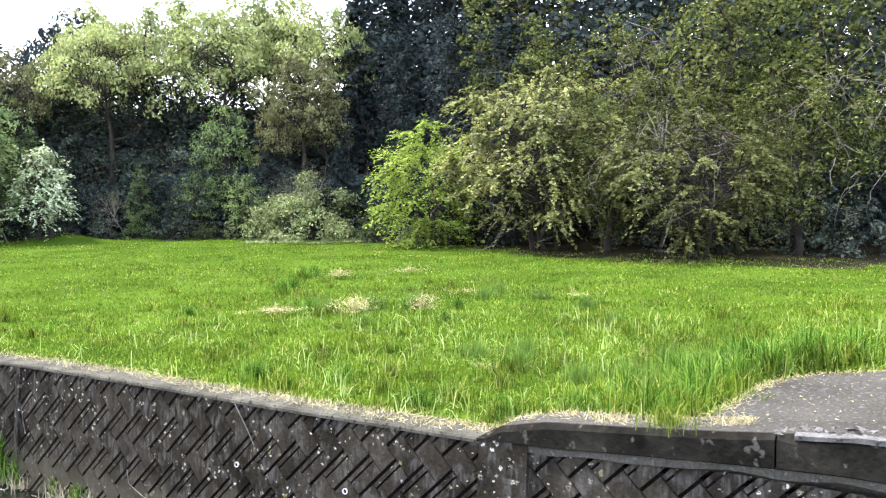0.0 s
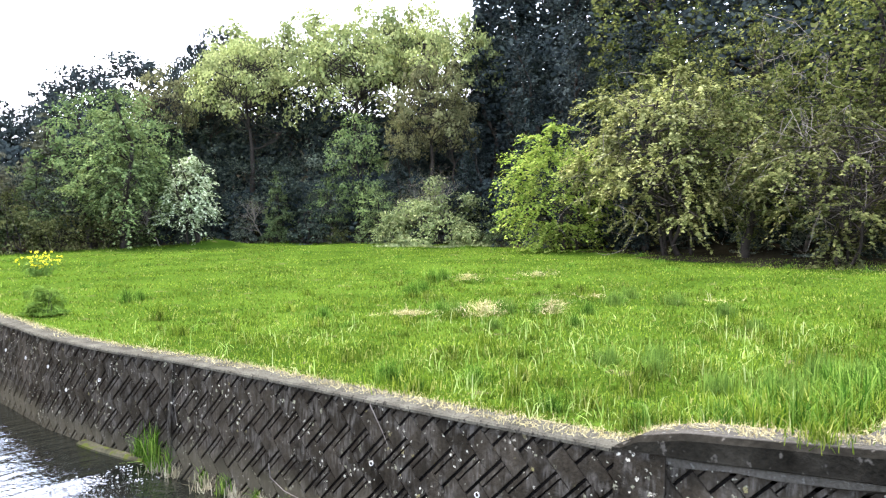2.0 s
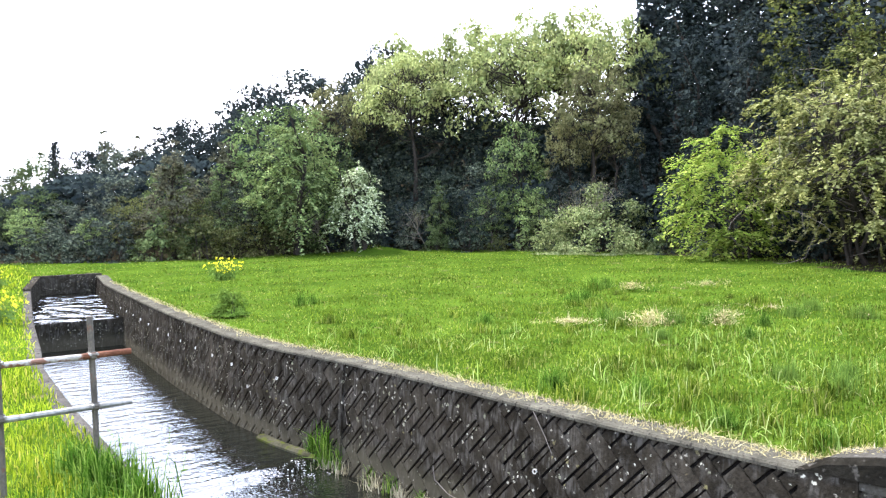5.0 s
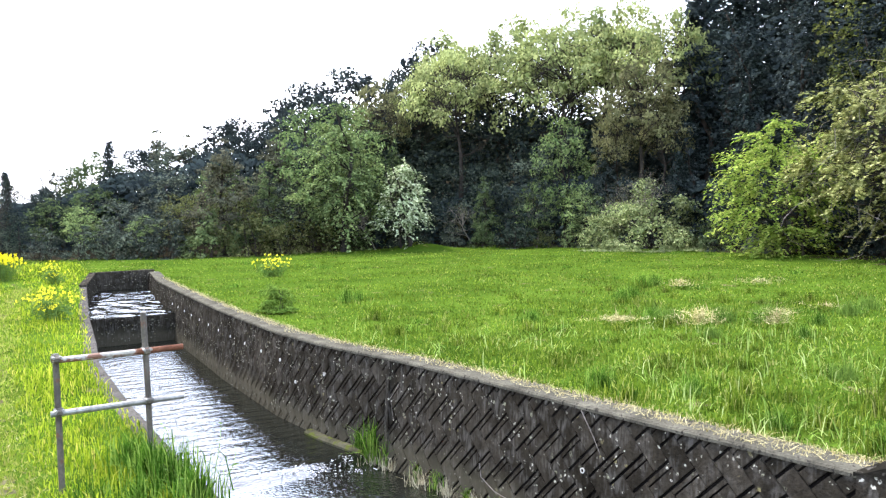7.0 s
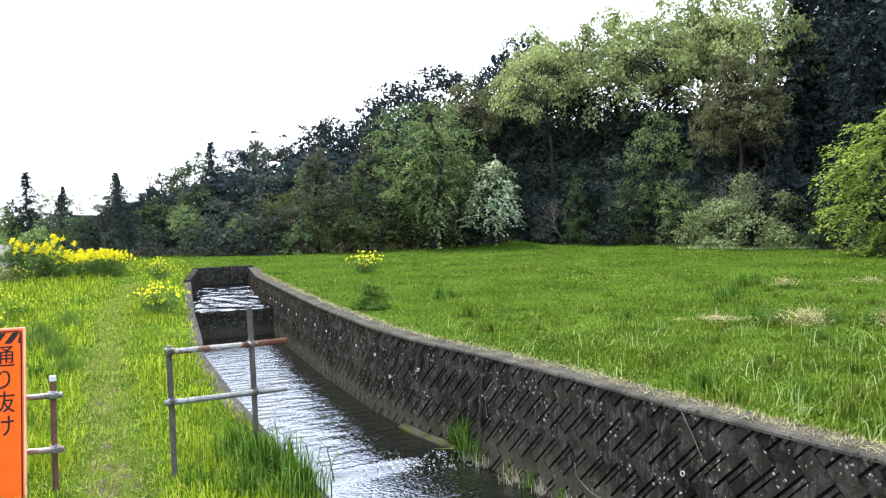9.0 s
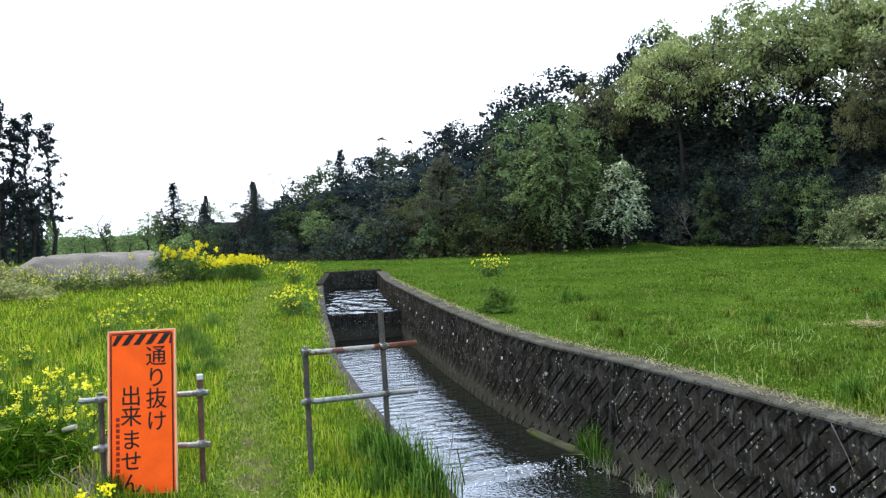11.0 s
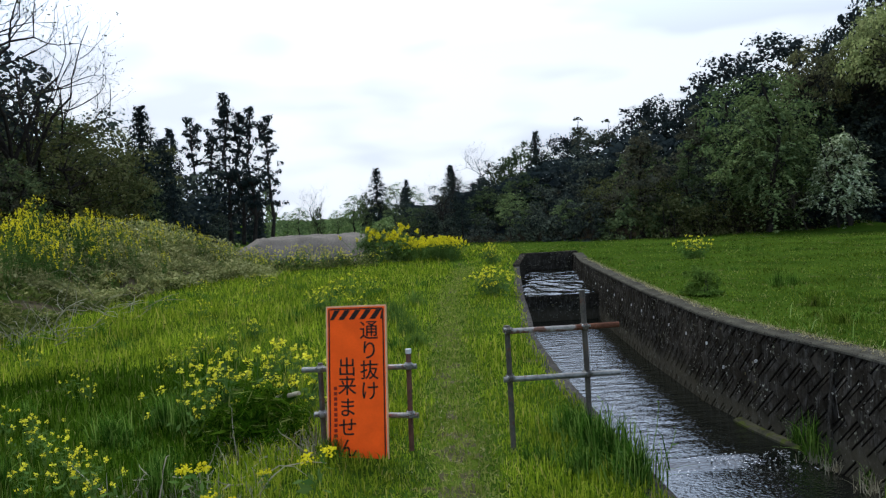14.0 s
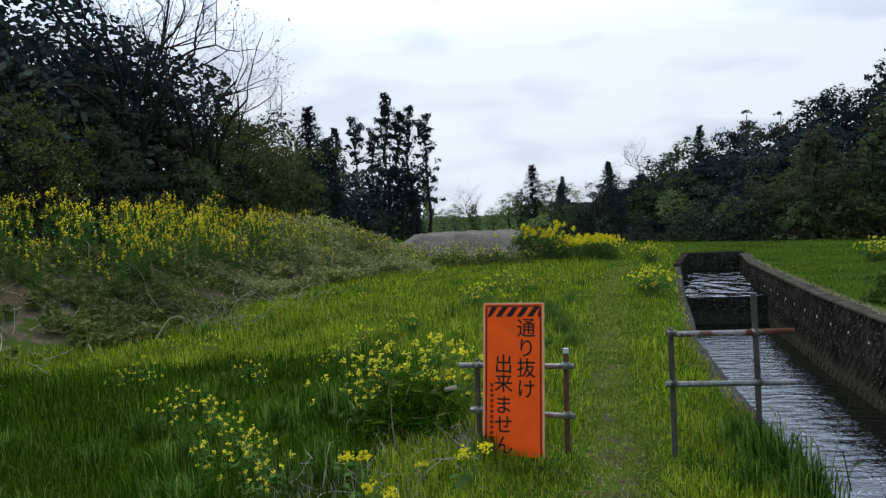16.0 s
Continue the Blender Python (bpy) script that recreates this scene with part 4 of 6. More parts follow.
for a0, a1, rows, front, back in ZONES:
    for row, (gap, share) in enumerate(rows):
        a = a0 + rng.uniform(0, 2)
        while a < a1:
            r = edge(a) + gap + rng.uniform(-1.2, 1.2)
            if a > 88 and row > 0:
                break
            x, y = at_polar(a, r)
            hgt = (2.1 + r * skyline(a)) * 1.07 - float(ground(x, y))
            hgt = max(3.2, hgt * share * rng.uniform(0.88, 1.06))
            key = pick(rng, front if row < 2 else back)
            stand(key, x, y, hgt, rng.uniform(0, 360), rng.uniform(0.9, 1.15) * (1.12 if hgt < 7 else 1.0))
            a += math.degrees((2.6 if a0 == 50 else 3.7 + row * 0.4) / r) * rng.uniform(0.8, 1.2)
# the tall pale crowns above the dark wood
tall_crowns = [("fresh_a", 34.2, 4.0, 0.208, 0.75), ("fresh_b", 31.6, 6.5, 0.182, 0.6), ("fresh_b", 36.8, 7.0, 0.222, 0.75), ("fresh_a", 41.3, 5.0, 0.226, 0.8), ("fresh_b", 38.9, 10.0, 0.236, 0.75),
                               ("fresh_b", 44.2, 8.0, 0.236, 0.75), ("fresh_a", 47.2, 7.5, 0.240, 0.75), ("fresh_b", 49.4, 8.5, 0.232, 0.6), ("fresh_b", 45.6, 11.0, 0.244, 0.7), ("fresh_b", 33.4, 10.0, 0.222, 0.6)]
tall_crowns += [("fresh_a", 42.4, 11.0, 0.243, 0.7), ("russet", 47.0, 2.2, 0.180, 0.85), ("russet", 48.6, 3.5, 0.13, 0.7), ("russet", 28.6, 6.0, 0.164, 0.7), ("russet", 45.2, 2.0, 0.12, 0.6),
                               ("spring", 41.6, 2.4, 0.118, 0.8), ("mid_b", 36.0, 1.0, 0.05, 0.8), ("spring", 39.6, 1.4, 0.04, 1.0), ("spring", 23.6, 3.6, 0.135, 1.0), ("spring", 27.2, 4.4, 0.135, 0.8), ("spring", 43.0, 0.6, 0.035, 1.1),
                               ("hazy", 17.6, 1.5, 0.098, 1.0), ("mid_b", 20.6, 1.2, 0.06, 1.0), ("mid_b", 18.4, 0.6, 0.012, 1.2), ("spring", 12.4, 1.0, 0.01, 1.3), ("crest", 33.2, 13.0, 0.224, 0.7), ("crest", 31.0, 13.0, 0.21, 0.6), ("crest", 23.6, 12.0, 0.17, 0.9)]
for key, a, off, top, wide in tall_crowns:
    r = edge(a) + off
    x, y = at_polar(a, r)
    stand(key, x, y, (2.1 + r * top) * 1.06 - float(ground(x, y)), 71 * a, wide)
for key, a, off, top in [("cedar_b", 10.4, 9.0, 0.096), ("bare", 8.2, 10.0, 0.078), ("bare", 6.6, 9.0, 0.062), ("crest", 6.4, 8.0, 0.052), ("cedar_b", 4.3, 7.0, 0.056), ("crest", 12.4, 12.0, 0.10), ("hazy", 15.4, 12.0, 0.11)]:
    r = edge(a) + off
    x, y = at_polar(a, r)
    stand(key, x, y, 2.1 + r * top - float(ground(x, y)), 71 * a, 0.8)
# undergrowth along the edge of the meadow
a = 1.0
while a < 102:
    r = edge(a) + rng.uniform(-0.3, 1.2) + (3.0 if a > 56 else 0.0)
    x, y = at_polar(a, r)
    # from 60 degrees on only dark shrubs, for the shade under the trees
    stand(pick(rng, {"shrub_a": 1, "shrub_b": 2.2, "shrub_c": 1} if a < 60 else {"shrub_b": 1}), x, y, rng.uniform(1.2, 3.2) if a < 60 else rng.uniform(1.2, 2.4), rng.uniform(0, 360))
    a += math.degrees(2.0 / r) * rng.uniform(0.7, 1.4)
# woods behind the bank and the far end of the valley
for a0, a1, table in [(-75, -25, {"creeper_hung": 1.6, "crest": 1.6, "hazy": 2.2, "dark_b": 0.8}), (-25, -16, {"mid_a": 2, "dark_b": 1, "olive": 1, "hazy": 0.8}),
                      (-16, -8.8, {"pine": 1.5, "cedar_b": 1, "dark_b": 1})]:
    for row, share in enumerate((0.6, 0.85, 1.04)):
        a = (a0 if row == 0 else max(a0, -41)) + rng.uniform(0, 2)
        while a < a1:
            r = float(np.interp(a, [-75, -37, -27, -19, -9], [30, 34, 44, 60, 84])) + 5.5 * row + rng.uniform(-1.2, 1.2)
            x, y = at_polar(a, r)
            hgt = max(3.0, ((2.1 + r * skyline(a)) - float(ground(x, y))) * (share if a < -14.5 else share * 0.5) * rng.uniform(0.85, 1.05))
            stand(pick(rng, table), x, y, hgt, rng.uniform(0, 360), rng.uniform(0.9, 1.15))
            a += math.degrees((3.2 if a < -16 else 4.0) / r) * rng.uniform(0.8, 1.2)
a = -7.6
while a < 1.5:
    r = 104 + rng.uniform(-6, 6)
    x, y = at_polar(a, r)
    stand(pick(rng, {"mid_b": 1, "spring": 1.6, "fresh_b": 1.2, "hazy": 0.5}), x, y, max(3.2, (2.1 + r * skyline(a)) * rng.uniform(0.75, 1.08)), rng.uniform(0, 360), 1.1)
    a += math.degrees(2.0 / r) * rng.uniform(0.7, 1.2)
stand("cedar_b", *at_polar(-1.1, 98), 8.0, 10, 1.25)
stand("olive", *at_polar(-19.4, 56), 2.1 + 56 * 0.126, 10, 1.15)
stand("olive", *at_polar(-21.6, 52), 2.1 + 52 * 0.142, 80, 1.0)
stand("cedar_b", *at_polar(-16.8, 66), 2.1 + 66 * 0.144, 30, 1.0)
for a, top in [(-11.4, 0.150), (-9.9, 0.134), (-8.7, 0.124), (-13.6, 0.124), (-10.6, 0.128), (-12.4, 0.11)]:
    stand("pine", *at_polar(a, 82), 2.1 + 82 * top, 40 * a, 0.8)
for a, r, hgt in [(-25.4, 54, 22.0), (-28.0, 52, 24.5), (-23.0, 56, 16.5), (-30.6, 50, 25.0), (-2.2, 100, 7.6), (-5.2, 102, 8.0), (6.6, 66, 8.5), (4.0, 62, 7.0), (38, 61, 15.5), (42, 60, 16.0), (34, 62, 14.5)]:
    stand("bare", *at_polar(a, r), hgt, 40 + 67 * a)
for a, off, hgt in [(72, 3.6, 7.0), (80, 4.0, 7.5), (46.5, 1.5, 5.5), (48.5, 2.0, 6.0), (44.0, 1.0, 4.5), (39.5, 0.6, 4.5), (35.0, 0.8, 4.2), (28, 0.6, 4.0)]:
    stand("pale_bare", *at_polar(a, edge(a) + off), hgt, 53 * a)

# trees of their own look at the edge of the meadow
tree("blossom_tree", "cone", 5.9, 3.9, 0.5, L_WHITE, 60, 110, 0.15, 31, "small tree covered in white blossom at the meadow's edge", stems=3, pad=0.52, limbs=18, group="", spray=True).matrix_basis = pose(24.5, 42.4, 0, 0, 0, 30)
tree("maple_tree", "round", 6.2, 5.6, -0.6, L_BRIGHT, 120, 140, 0.14, 32, "bright fresh green tree beside the large bush", stems=3, pad=0.62, limbs=20, group="", spray=True).matrix_basis = pose(30.9, 20.9, 0, 0, 0, 0)
tree("large_bush", "round", 8.1, 9.4, 0.4, L_BUSH, 112, 330, 0.135, 33, "broad olive-green bush with drooping branches over the grass", "bush", stems=5, pad=0.72, limbs=60, group="", spray=True).matrix_basis = pose(30.3, 14.6, 0, 0, 0, 0)
tree("large_bush", "round", 5.4, 7.8, 0.3, L_OLIVE, 66, 280, 0.13, 36, "lower tangled olive-brown bush under taller trees", "bush", stems=5, pad=0.64, limbs=60, group="", spray=True).matrix_basis = pose(28.6, 8.0, 0, 0, 0, 0)
tree("grey_shrub", "shrub", 3.7, 7.6, -0.3, L_GREY, 80, 180, 0.125, 34, "broad grey-green shrub in front of the wood", "shrub", stems=5, pad=0.7, limbs=24, group="", flat=0.8).matrix_basis = pose(33.0, 30.6, 0, 0, 0, 0)
tree("cone_tree", "cone", 9.6, 6.8, 0.1, L_CONE, 110, 120, 0.16, 35, "pointed light green tree at the wood's edge", stems=1, pad=0.8, limbs=16, group="", spray=True).matrix_basis = pose(21.6, 44.8, 0.1, 0, 0, 0)

# leaf fill added between and behind the trees, too dense to tell apart
rng = np.random.default_rng(77)


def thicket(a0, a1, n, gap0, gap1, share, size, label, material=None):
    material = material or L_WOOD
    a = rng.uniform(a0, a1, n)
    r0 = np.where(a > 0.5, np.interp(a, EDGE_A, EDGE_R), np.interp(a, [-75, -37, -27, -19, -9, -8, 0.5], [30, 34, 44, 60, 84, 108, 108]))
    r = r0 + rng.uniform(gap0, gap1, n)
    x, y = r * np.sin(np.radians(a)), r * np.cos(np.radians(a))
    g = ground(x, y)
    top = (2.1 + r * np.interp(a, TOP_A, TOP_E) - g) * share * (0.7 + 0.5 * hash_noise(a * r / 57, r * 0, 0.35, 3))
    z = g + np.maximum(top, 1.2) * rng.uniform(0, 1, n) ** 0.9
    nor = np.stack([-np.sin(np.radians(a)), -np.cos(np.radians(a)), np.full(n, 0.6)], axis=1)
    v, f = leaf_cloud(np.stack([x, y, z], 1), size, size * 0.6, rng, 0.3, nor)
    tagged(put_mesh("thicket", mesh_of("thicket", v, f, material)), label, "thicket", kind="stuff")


# L_DARK fills put the wood's inner shade into leaf colour and close sky gaps
thicket(0.5, 30, 13500, 7.5, 12.0, 0.66, 0.41, "dark leaf fill for the shade between the trunks of the wood", L_DARK)
thicket(30, 50, 13500, 6.5, 12.0, 0.56, 0.36, "dark leaf fill for the shade under the pale crowns", L_DARK)
thicket(50, 104, 19500, 7.5, 12.0, 0.7, 0.34, "dark leaf fill for the shade behind the bushes", L_DARK)
thicket(-75, -8.5, 15000, 3.5, 9.0, 0.62, 0.48, "dark leaf fill for the shade in the woods behind the bank")
thicket(-75, -22.0, 22500, 4.0, 9.0, 0.95, 0.41, "dark leaf fill for the shaded wood behind the bank", L_DARK)
thicket(28, 62, 6750, 1.5, 5.0, 0.26, 0.3, "dark low leaf fill for the shade under the edge of the wood", L_DARK)
thicket(62, 100, 12000, 4.0, 7.0, 0.25, 0.23, "dark low leaf fill for the shade under the creeper-hung trees", L_DARK)
thicket(50, 62, 9000, 14.0, 19.0, 1.1, 0.34, "dark leaf fill closing sky gaps behind the cedars", L_DARK)
thicket(60, 100, 30000, 9.0, 15.0, 1.25, 0.4, "dark leaf fill closing sky gaps behind the creeper-hung trees", L_DARK)
thicket(-17, -9.2, 2625, 3.0, 9.0, 0.42, 0.46, "dark leaf fill for the shade between the pine trunks", L_DARK)
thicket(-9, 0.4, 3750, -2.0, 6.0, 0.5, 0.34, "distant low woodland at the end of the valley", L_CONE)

thicket(50, 82, 15000, 15.5, 21.0, 1.6, 0.55, "dark leaf fill closing sky gaps high on the slope", L_DARK)

creepers = Pile()
for k in range(360):
    a, q = rng.uniform(0, 2 * math.pi), rng.uniform(0.5, 1.0)
    cx, cy, cw, ch = ((30.0, 15.2, 4.2, 7.2), (28.6, 8.6, 3.6, 5.4), (31.0, 3.5, 4.0, 7.5), (31.5, 10.5, 3.5, 9.0))[k % 4]
    z = ch * rng.uniform(0.25, 1.0)
    w = cw * math.sqrt(max(0.12, 1 - (z / ch) ** 2)) * q
    p0 = np.array([cx + w * math.cos(a), cy + w * math.sin(a), z])
    p1 = p0 + np.array([rng.normal(0, 0.5), rng.normal(0, 0.7), -rng.uniform(0.2, 1.8)])
    p1[2] = max(p1[2], 0.3)
    creepers.add(*tube_arrays(*limb(p0, p1, 0.010, 0.005, rng, 0.3, 7), 4))
tagged(put_mesh("creepers", creepers.mesh("creepers", M_PALEBARK)), "grey-brown leafless creepers hanging over the bushes", "creeper", kind="stuff")

for ob, h, used in KINDS.values():
    if not used:
        for o in (*ob.children_recursive, ob):
            bpy.data.objects.remove(o)


# ---- canal details ----
def wall_pose(y, z, out=0.0):
    """On the face of the east wall: local -x points out over the water, y along the wall, z up."""
    slope = (float(x_right(y + 0.2)) - float(x_right(y - 0.2))) / 0.4
    return pose(face_x(y, z) - out, y, z, 0, math.degrees(math.atan(BATTER / 1.65)), -math.degrees(math.atan(slope)))


# concrete blocks laid in herringbone at 45 degrees: wide open joints one way, tight ones the other
BLOCK_W, BLOCK_L = 0.218, 0.378
UP_RIGHT, UP_LEFT = np.array([-1, 1]) / math.sqrt(2), np.array([1, 1]) / math.sqrt(2)     # (along, up) on the wall's face
PITCH, COURSE = BLOCK_W * math.sqrt(2), BLOCK_L * math.sqrt(2)


def block_mesh(rising, top=None):
    """One block about its middle; top: the height at which the coping cuts it off."""
    lu, lv = (BLOCK_L, BLOCK_W) if rising else (BLOCK_W, BLOCK_L)
    e = lv / 2
    section = [(-e + 0.015, 0.012), (-e + 0.017, -0.010)]
    if rising:
        section += [(e - 0.078, -0.011), (e - 0.076, 0.012), (e - 0.060, 0.012), (e - 0.058, -0.011)]
    section += [(e - 0.017, -0.010), (e - 0.015, 0.012)]
    bm = bmesh.new()
    rows = []
    for end, sunk in ((-lu / 2 + 0.003, True), (-lu / 2 + 0.007, False), (lu / 2 - 0.007, False), (lu / 2 - 0.003, True)):
        rows.append([bm.verts.new((0.012 if sunk else x, *(UP_RIGHT * end + UP_LEFT * at))) for at, x in section])
    for a, b in zip(rows, rows[1:]):
        for k in range(len(section) - 1):
            bm.faces.new((a[k], b[k], b[k + 1], a[k + 1]))
    if top is not None:
        bmesh.ops.bisect_plane(bm, geom=[*bm.verts, *bm.edges, *bm.faces], plane_co=(0, 0, top), plane_no=(0, 0, 1), clear_outer=True)
    bmesh.ops.recalc_face_normals(bm, faces=bm.faces)
    for f in bm.faces:
        if f.normal.x > 0.5:
            f.normal_flip()
    me = bpy.data.meshes.new("block")
    bm.to_mesh(me)
    bm.free()
    me.materials.append(M_DARKCONC)
    return me if len(me.polygons) else None


BLOCKS = {}
rng = np.random.default_rng(40)
far_blocks = Pile()
for m in range(-4, 2):
    for rising, du, dv in ((True, BLOCK_L / 2, -BLOCK_W / 2), (False, BLOCK_L + BLOCK_W / 2, BLOCK_L / 2 - BLOCK_W)):
        mid = UP_RIGHT * du + UP_LEFT * dv
        z = -0.074 + COURSE * m + mid[1]
        for k in range(-94, 30):
            y = 6.744 + mid[0] - PITCH * k
            if not -2.0 < y < 35.3 or z > 0.4:
                continue
            top = 0.03 if y < 2.95 else -0.035
            cut = round(top - z, 4) if z + 0.31 > top else None
            if (rising, cut) not in BLOCKS:
                BLOCKS[rising, cut] = block_mesh(rising, cut)
            me = BLOCKS[rising, cut]
            if me is None:
                continue
            mat = wall_pose(y, z, rng.uniform(-0.003, 0.003)) @ pose(0, 0, 0, 0, rng.normal(0, 0.25), rng.normal(0, 0.3))
            if 3.6 < y < 15.6:
                put_mesh("block", me, wall_east, "", mat)
            else:
                mm = np.array(mat)
                co = np.array([v.co[:] for v in me.vertices]) @ mm[:3, :3].T + mm[:3, 3]
                fan = [(q[0], q[i], q[i + 1]) for p in me.polygons for q in [p.vertices[:]] for i in range(1, len(q) - 1)]
                far_blocks.add(co, np.array(fan))
tagged(put_mesh("far_blocks", far_blocks.mesh("far_blocks", M_DARKCONC), wall_east), kind="stuff")

# toe of the wall beside the small fall, and the fall itself
ribbon("toe", 10.9, 12.6, lambda y: [(face_x(y, -1.5) - 0.17, -2.2), (face_x(y, -1.5) - 0.15, -1.53), (face_x(y, -1.5) - 0.11, -1.50), (face_x(y, -1.5) + 0.1, -1.49), (face_x(y, -1.5) + 0.1, -2.2)], M_MOSSY, wall_east, "mossy concrete toe at the wall's foot")
M_FOAM = plain("white_foam", (0.6, 0.62, 0.63), 0.6)
fall = Pile()
for k in range(300):
    cx, cy, lx, ly, tilt = ((5.3, 10.62, 0.22, 0.10, -0.4), (4.95, 10.86, 0.3, 0.06, 0.1), (4.6, 10.7, 0.3, 0.09, -0.3), (3.5, 10.5, 0.28, 0.08, 0.3), (4.1, 10.88, 0.5, 0.05, 0.05), (5.45, 10.9, 0.12, 0.12, 0.0))[k % 6]
    ox, oy = rng.normal(0, lx), rng.normal(0, ly)
    if hash_noise(cx + ox, cy + oy, 9.0, 14) < 0.42:
        continue
    fx, fy = min(cx + ox, 5.62), cy + oy + tilt * ox
    fz = np.interp(fy, [10.6, 10.9], [WATER_LOW + 0.008, WATER_MID + 0.012])
    n = 6
    rad = rng.uniform(0.003, 0.011)
    ang = np.linspace(0, 2 * math.pi, n, endpoint=False) + rng.uniform(0, 1)
    rr = rad * rng.uniform(0.5, 1.2, n)
    v = np.stack([fx + rr * 1.8 * np.cos(ang), fy + rr * np.sin(ang), np.full(n, fz)], axis=1)
    v = np.concatenate([v, [[fx, fy, fz + rad * 0.5]]])
    fall.add(v, np.array([(i, (i + 1) % n, n) for i in range(n)]))
tagged(put_mesh("foam", fall.mesh("foam", M_FOAM)), "line of white foam on a small water fall", "foam", kind="stuff")

# drain pipes in the wall
M_PVC = plain("pale_plastic", (0.5, 0.5, 0.47), 0.5)
for y, z in [(6.37, -0.71), (4.9, -0.74), (12.2, -0.5), (13.3, -0.8), (14.0, -0.5), (15.2, -0.5), (16.4, -0.5), (17.6, -0.5), (18.8, -0.5), (20.0, -0.5), (21.2, -0.5), (22.4, -0.5), (23.6, -0.5), (24.8, -0.5), (26.0, -0.5)]:
    bm = bmesh.new()
    r0, r1 = 0.030, 0.023
    rings = []
    for x, r in ((0.03, r0), (-0.022, r0), (-0.022, r1), (0.045, r1)):
        rings.append([bm.verts.new((x, r * math.cos(a * math.pi / 6), r * math.sin(a * math.pi / 6))) for a in range(12)])
    for a, b in zip(rings, rings[1:]):
        for i in range(12):
            bm.faces.new((a[i], a[(i + 1) % 12], b[(i + 1) % 12], b[i]))
    bmesh.ops.recalc_face_normals(bm, faces=bm.faces)
    part("drain_pipe", bm, M_PVC, wall_east, "pale plastic drain pipe end", wall_pose(y, z, 0.0))

# concrete apron beyond the ledge
AP_X, AP_Y = [6.7, 7.4, 8.0, 8.65, 9.24, 9.85, 11.6], [1.56, 1.48, 1.47, 1.40, 1.13, 0.51, -0.4]
ap = [*zip(AP_X, AP_Y), (13.0, -2.5), (14.0, -9.0), (6.7, -9.0)]
bm = bmesh.new()
tops = [bm.verts.new((x, y, 0.335 - 0.02 * (x - 6.7))) for x, y in ap]
lows = [bm.verts.new((x, y, -0.2)) for x, y in ap]
bm.faces.new(tops[::-1])
for i in range(len(ap)):
    j = (i + 1) % len(ap)
    bm.faces.new((tops[i], tops[j], lows[j], lows[i]))
bmesh.ops.recalc_face_normals(bm, faces=bm.faces)
apron = part("concrete_apron", bm, M_SLAB)
tagged(apron, "worn grey concrete apron with loose grit", "pavement", kind="structure")
rubble = Pile()
for k in range(46):
    sx, sy, sz = rng.uniform(6.44, 6.62), rng.uniform(0.3, 0.95), rng.uniform(0.008, 0.028)
    d = rng.normal(size=(6, 3)) * np.array([1.0, 1.3, 0.6]) * sz
    sx += 0.14 * (0.95 - sy)
    rubble.add(np.array([sx, sy, ledge_top(sy) + 0.005]) + d, np.array([(0, 1, 2), (0, 2, 3), (0, 3, 4), (1, 2, 5), (2, 3, 5), (3, 4, 5), (0, 1, 4), (1, 4, 5)]))
tagged(put_mesh("rubble", rubble.mesh("rubble", M_CEMENT)), "crumbled cement in the broken edge of the ledge", "rubble", kind="stuff")
grit = Pile()
for k in range(700):
    gx, gy = rng.uniform(6.7, 10.2), rng.uniform(-1.5, 2.0)
    if gy > np.interp(gx, AP_X, AP_Y) - (0.0 if k % 2 else rng.uniform(0, 0.4)):
        continue
    s = rng.uniform(0.003, 0.010)
    gz = 0.337 - 0.02 * (gx - 6.7)
    d = rng.normal(size=(5, 3)) * s
    d[:, 2] = np.abs(d[:, 2]) * 0.6
    grit.add(np.array([gx, gy, gz]) + d, np.array([(0, 1, 2), (0, 2, 3), (0, 3, 4), (1, 2, 4), (2, 3, 4)]))
tagged(put_mesh("grit", grit.mesh("grit", M_STRAW)), "scattered pale grit on the concrete apron", "grit", kind="stuff")


# ---- grass ----
def blades(x, y, height, width, rng, lean=0.45, segments=1, base=None, flat=1.0):
    n = len(x)
    z = (ground(x, y) if base is None else base) - 0.03
    ang = rng.uniform(0, 2 * math.pi, n)
    la = rng.uniform(0, 2 * math.pi, n)
    ln = np.minimum(np.abs(rng.normal(0, lean, n)), 0.93) * height
    sx, sy = np.cos(ang) * width / 2, np.sin(ang) * width / 2
    tx, ty = np.cos(la) * ln, np.sin(la) * ln
    tip = flat * np.sqrt(np.maximum(height ** 2 - ln ** 2, (0.25 * height) ** 2))
    if segments == 1:
        v = np.stack([np.stack([x - sx, y - sy, z], 1), np.stack([x + sx, y + sy, z], 1), np.stack([x + tx, y + ty, z + tip], 1)], axis=1).reshape(-1, 3)
        return v, np.arange(3 * n).reshape(-1, 3)
    mx, my, mz = x + tx * 0.35, y + ty * 0.35, z + tip * 0.66
    v = np.stack([np.stack([x - sx, y - sy, z], 1), np.stack([x + sx, y + sy, z], 1), np.stack([mx + sx * 0.75, my + sy * 0.75, mz], 1),
                  np.stack([mx - sx * 0.75, my - sy * 0.75, mz], 1), np.stack([x + tx, y + ty, z + tip * 0.92], 1)], axis=1).reshape(-1, 3)
    i = np.arange(n)[:, None] * 5
    f = np.concatenate([i + np.array([[0, 1, 2]]), i + np.array([[0, 2, 3]]), i + np.array([[3, 2, 4]])])
    return v, f


def stuff(name, label, category, pile, material):
    return tagged(put_mesh(name, pile.mesh(name, material)), label, category, kind="stuff")


rng = np.random.default_rng(9)


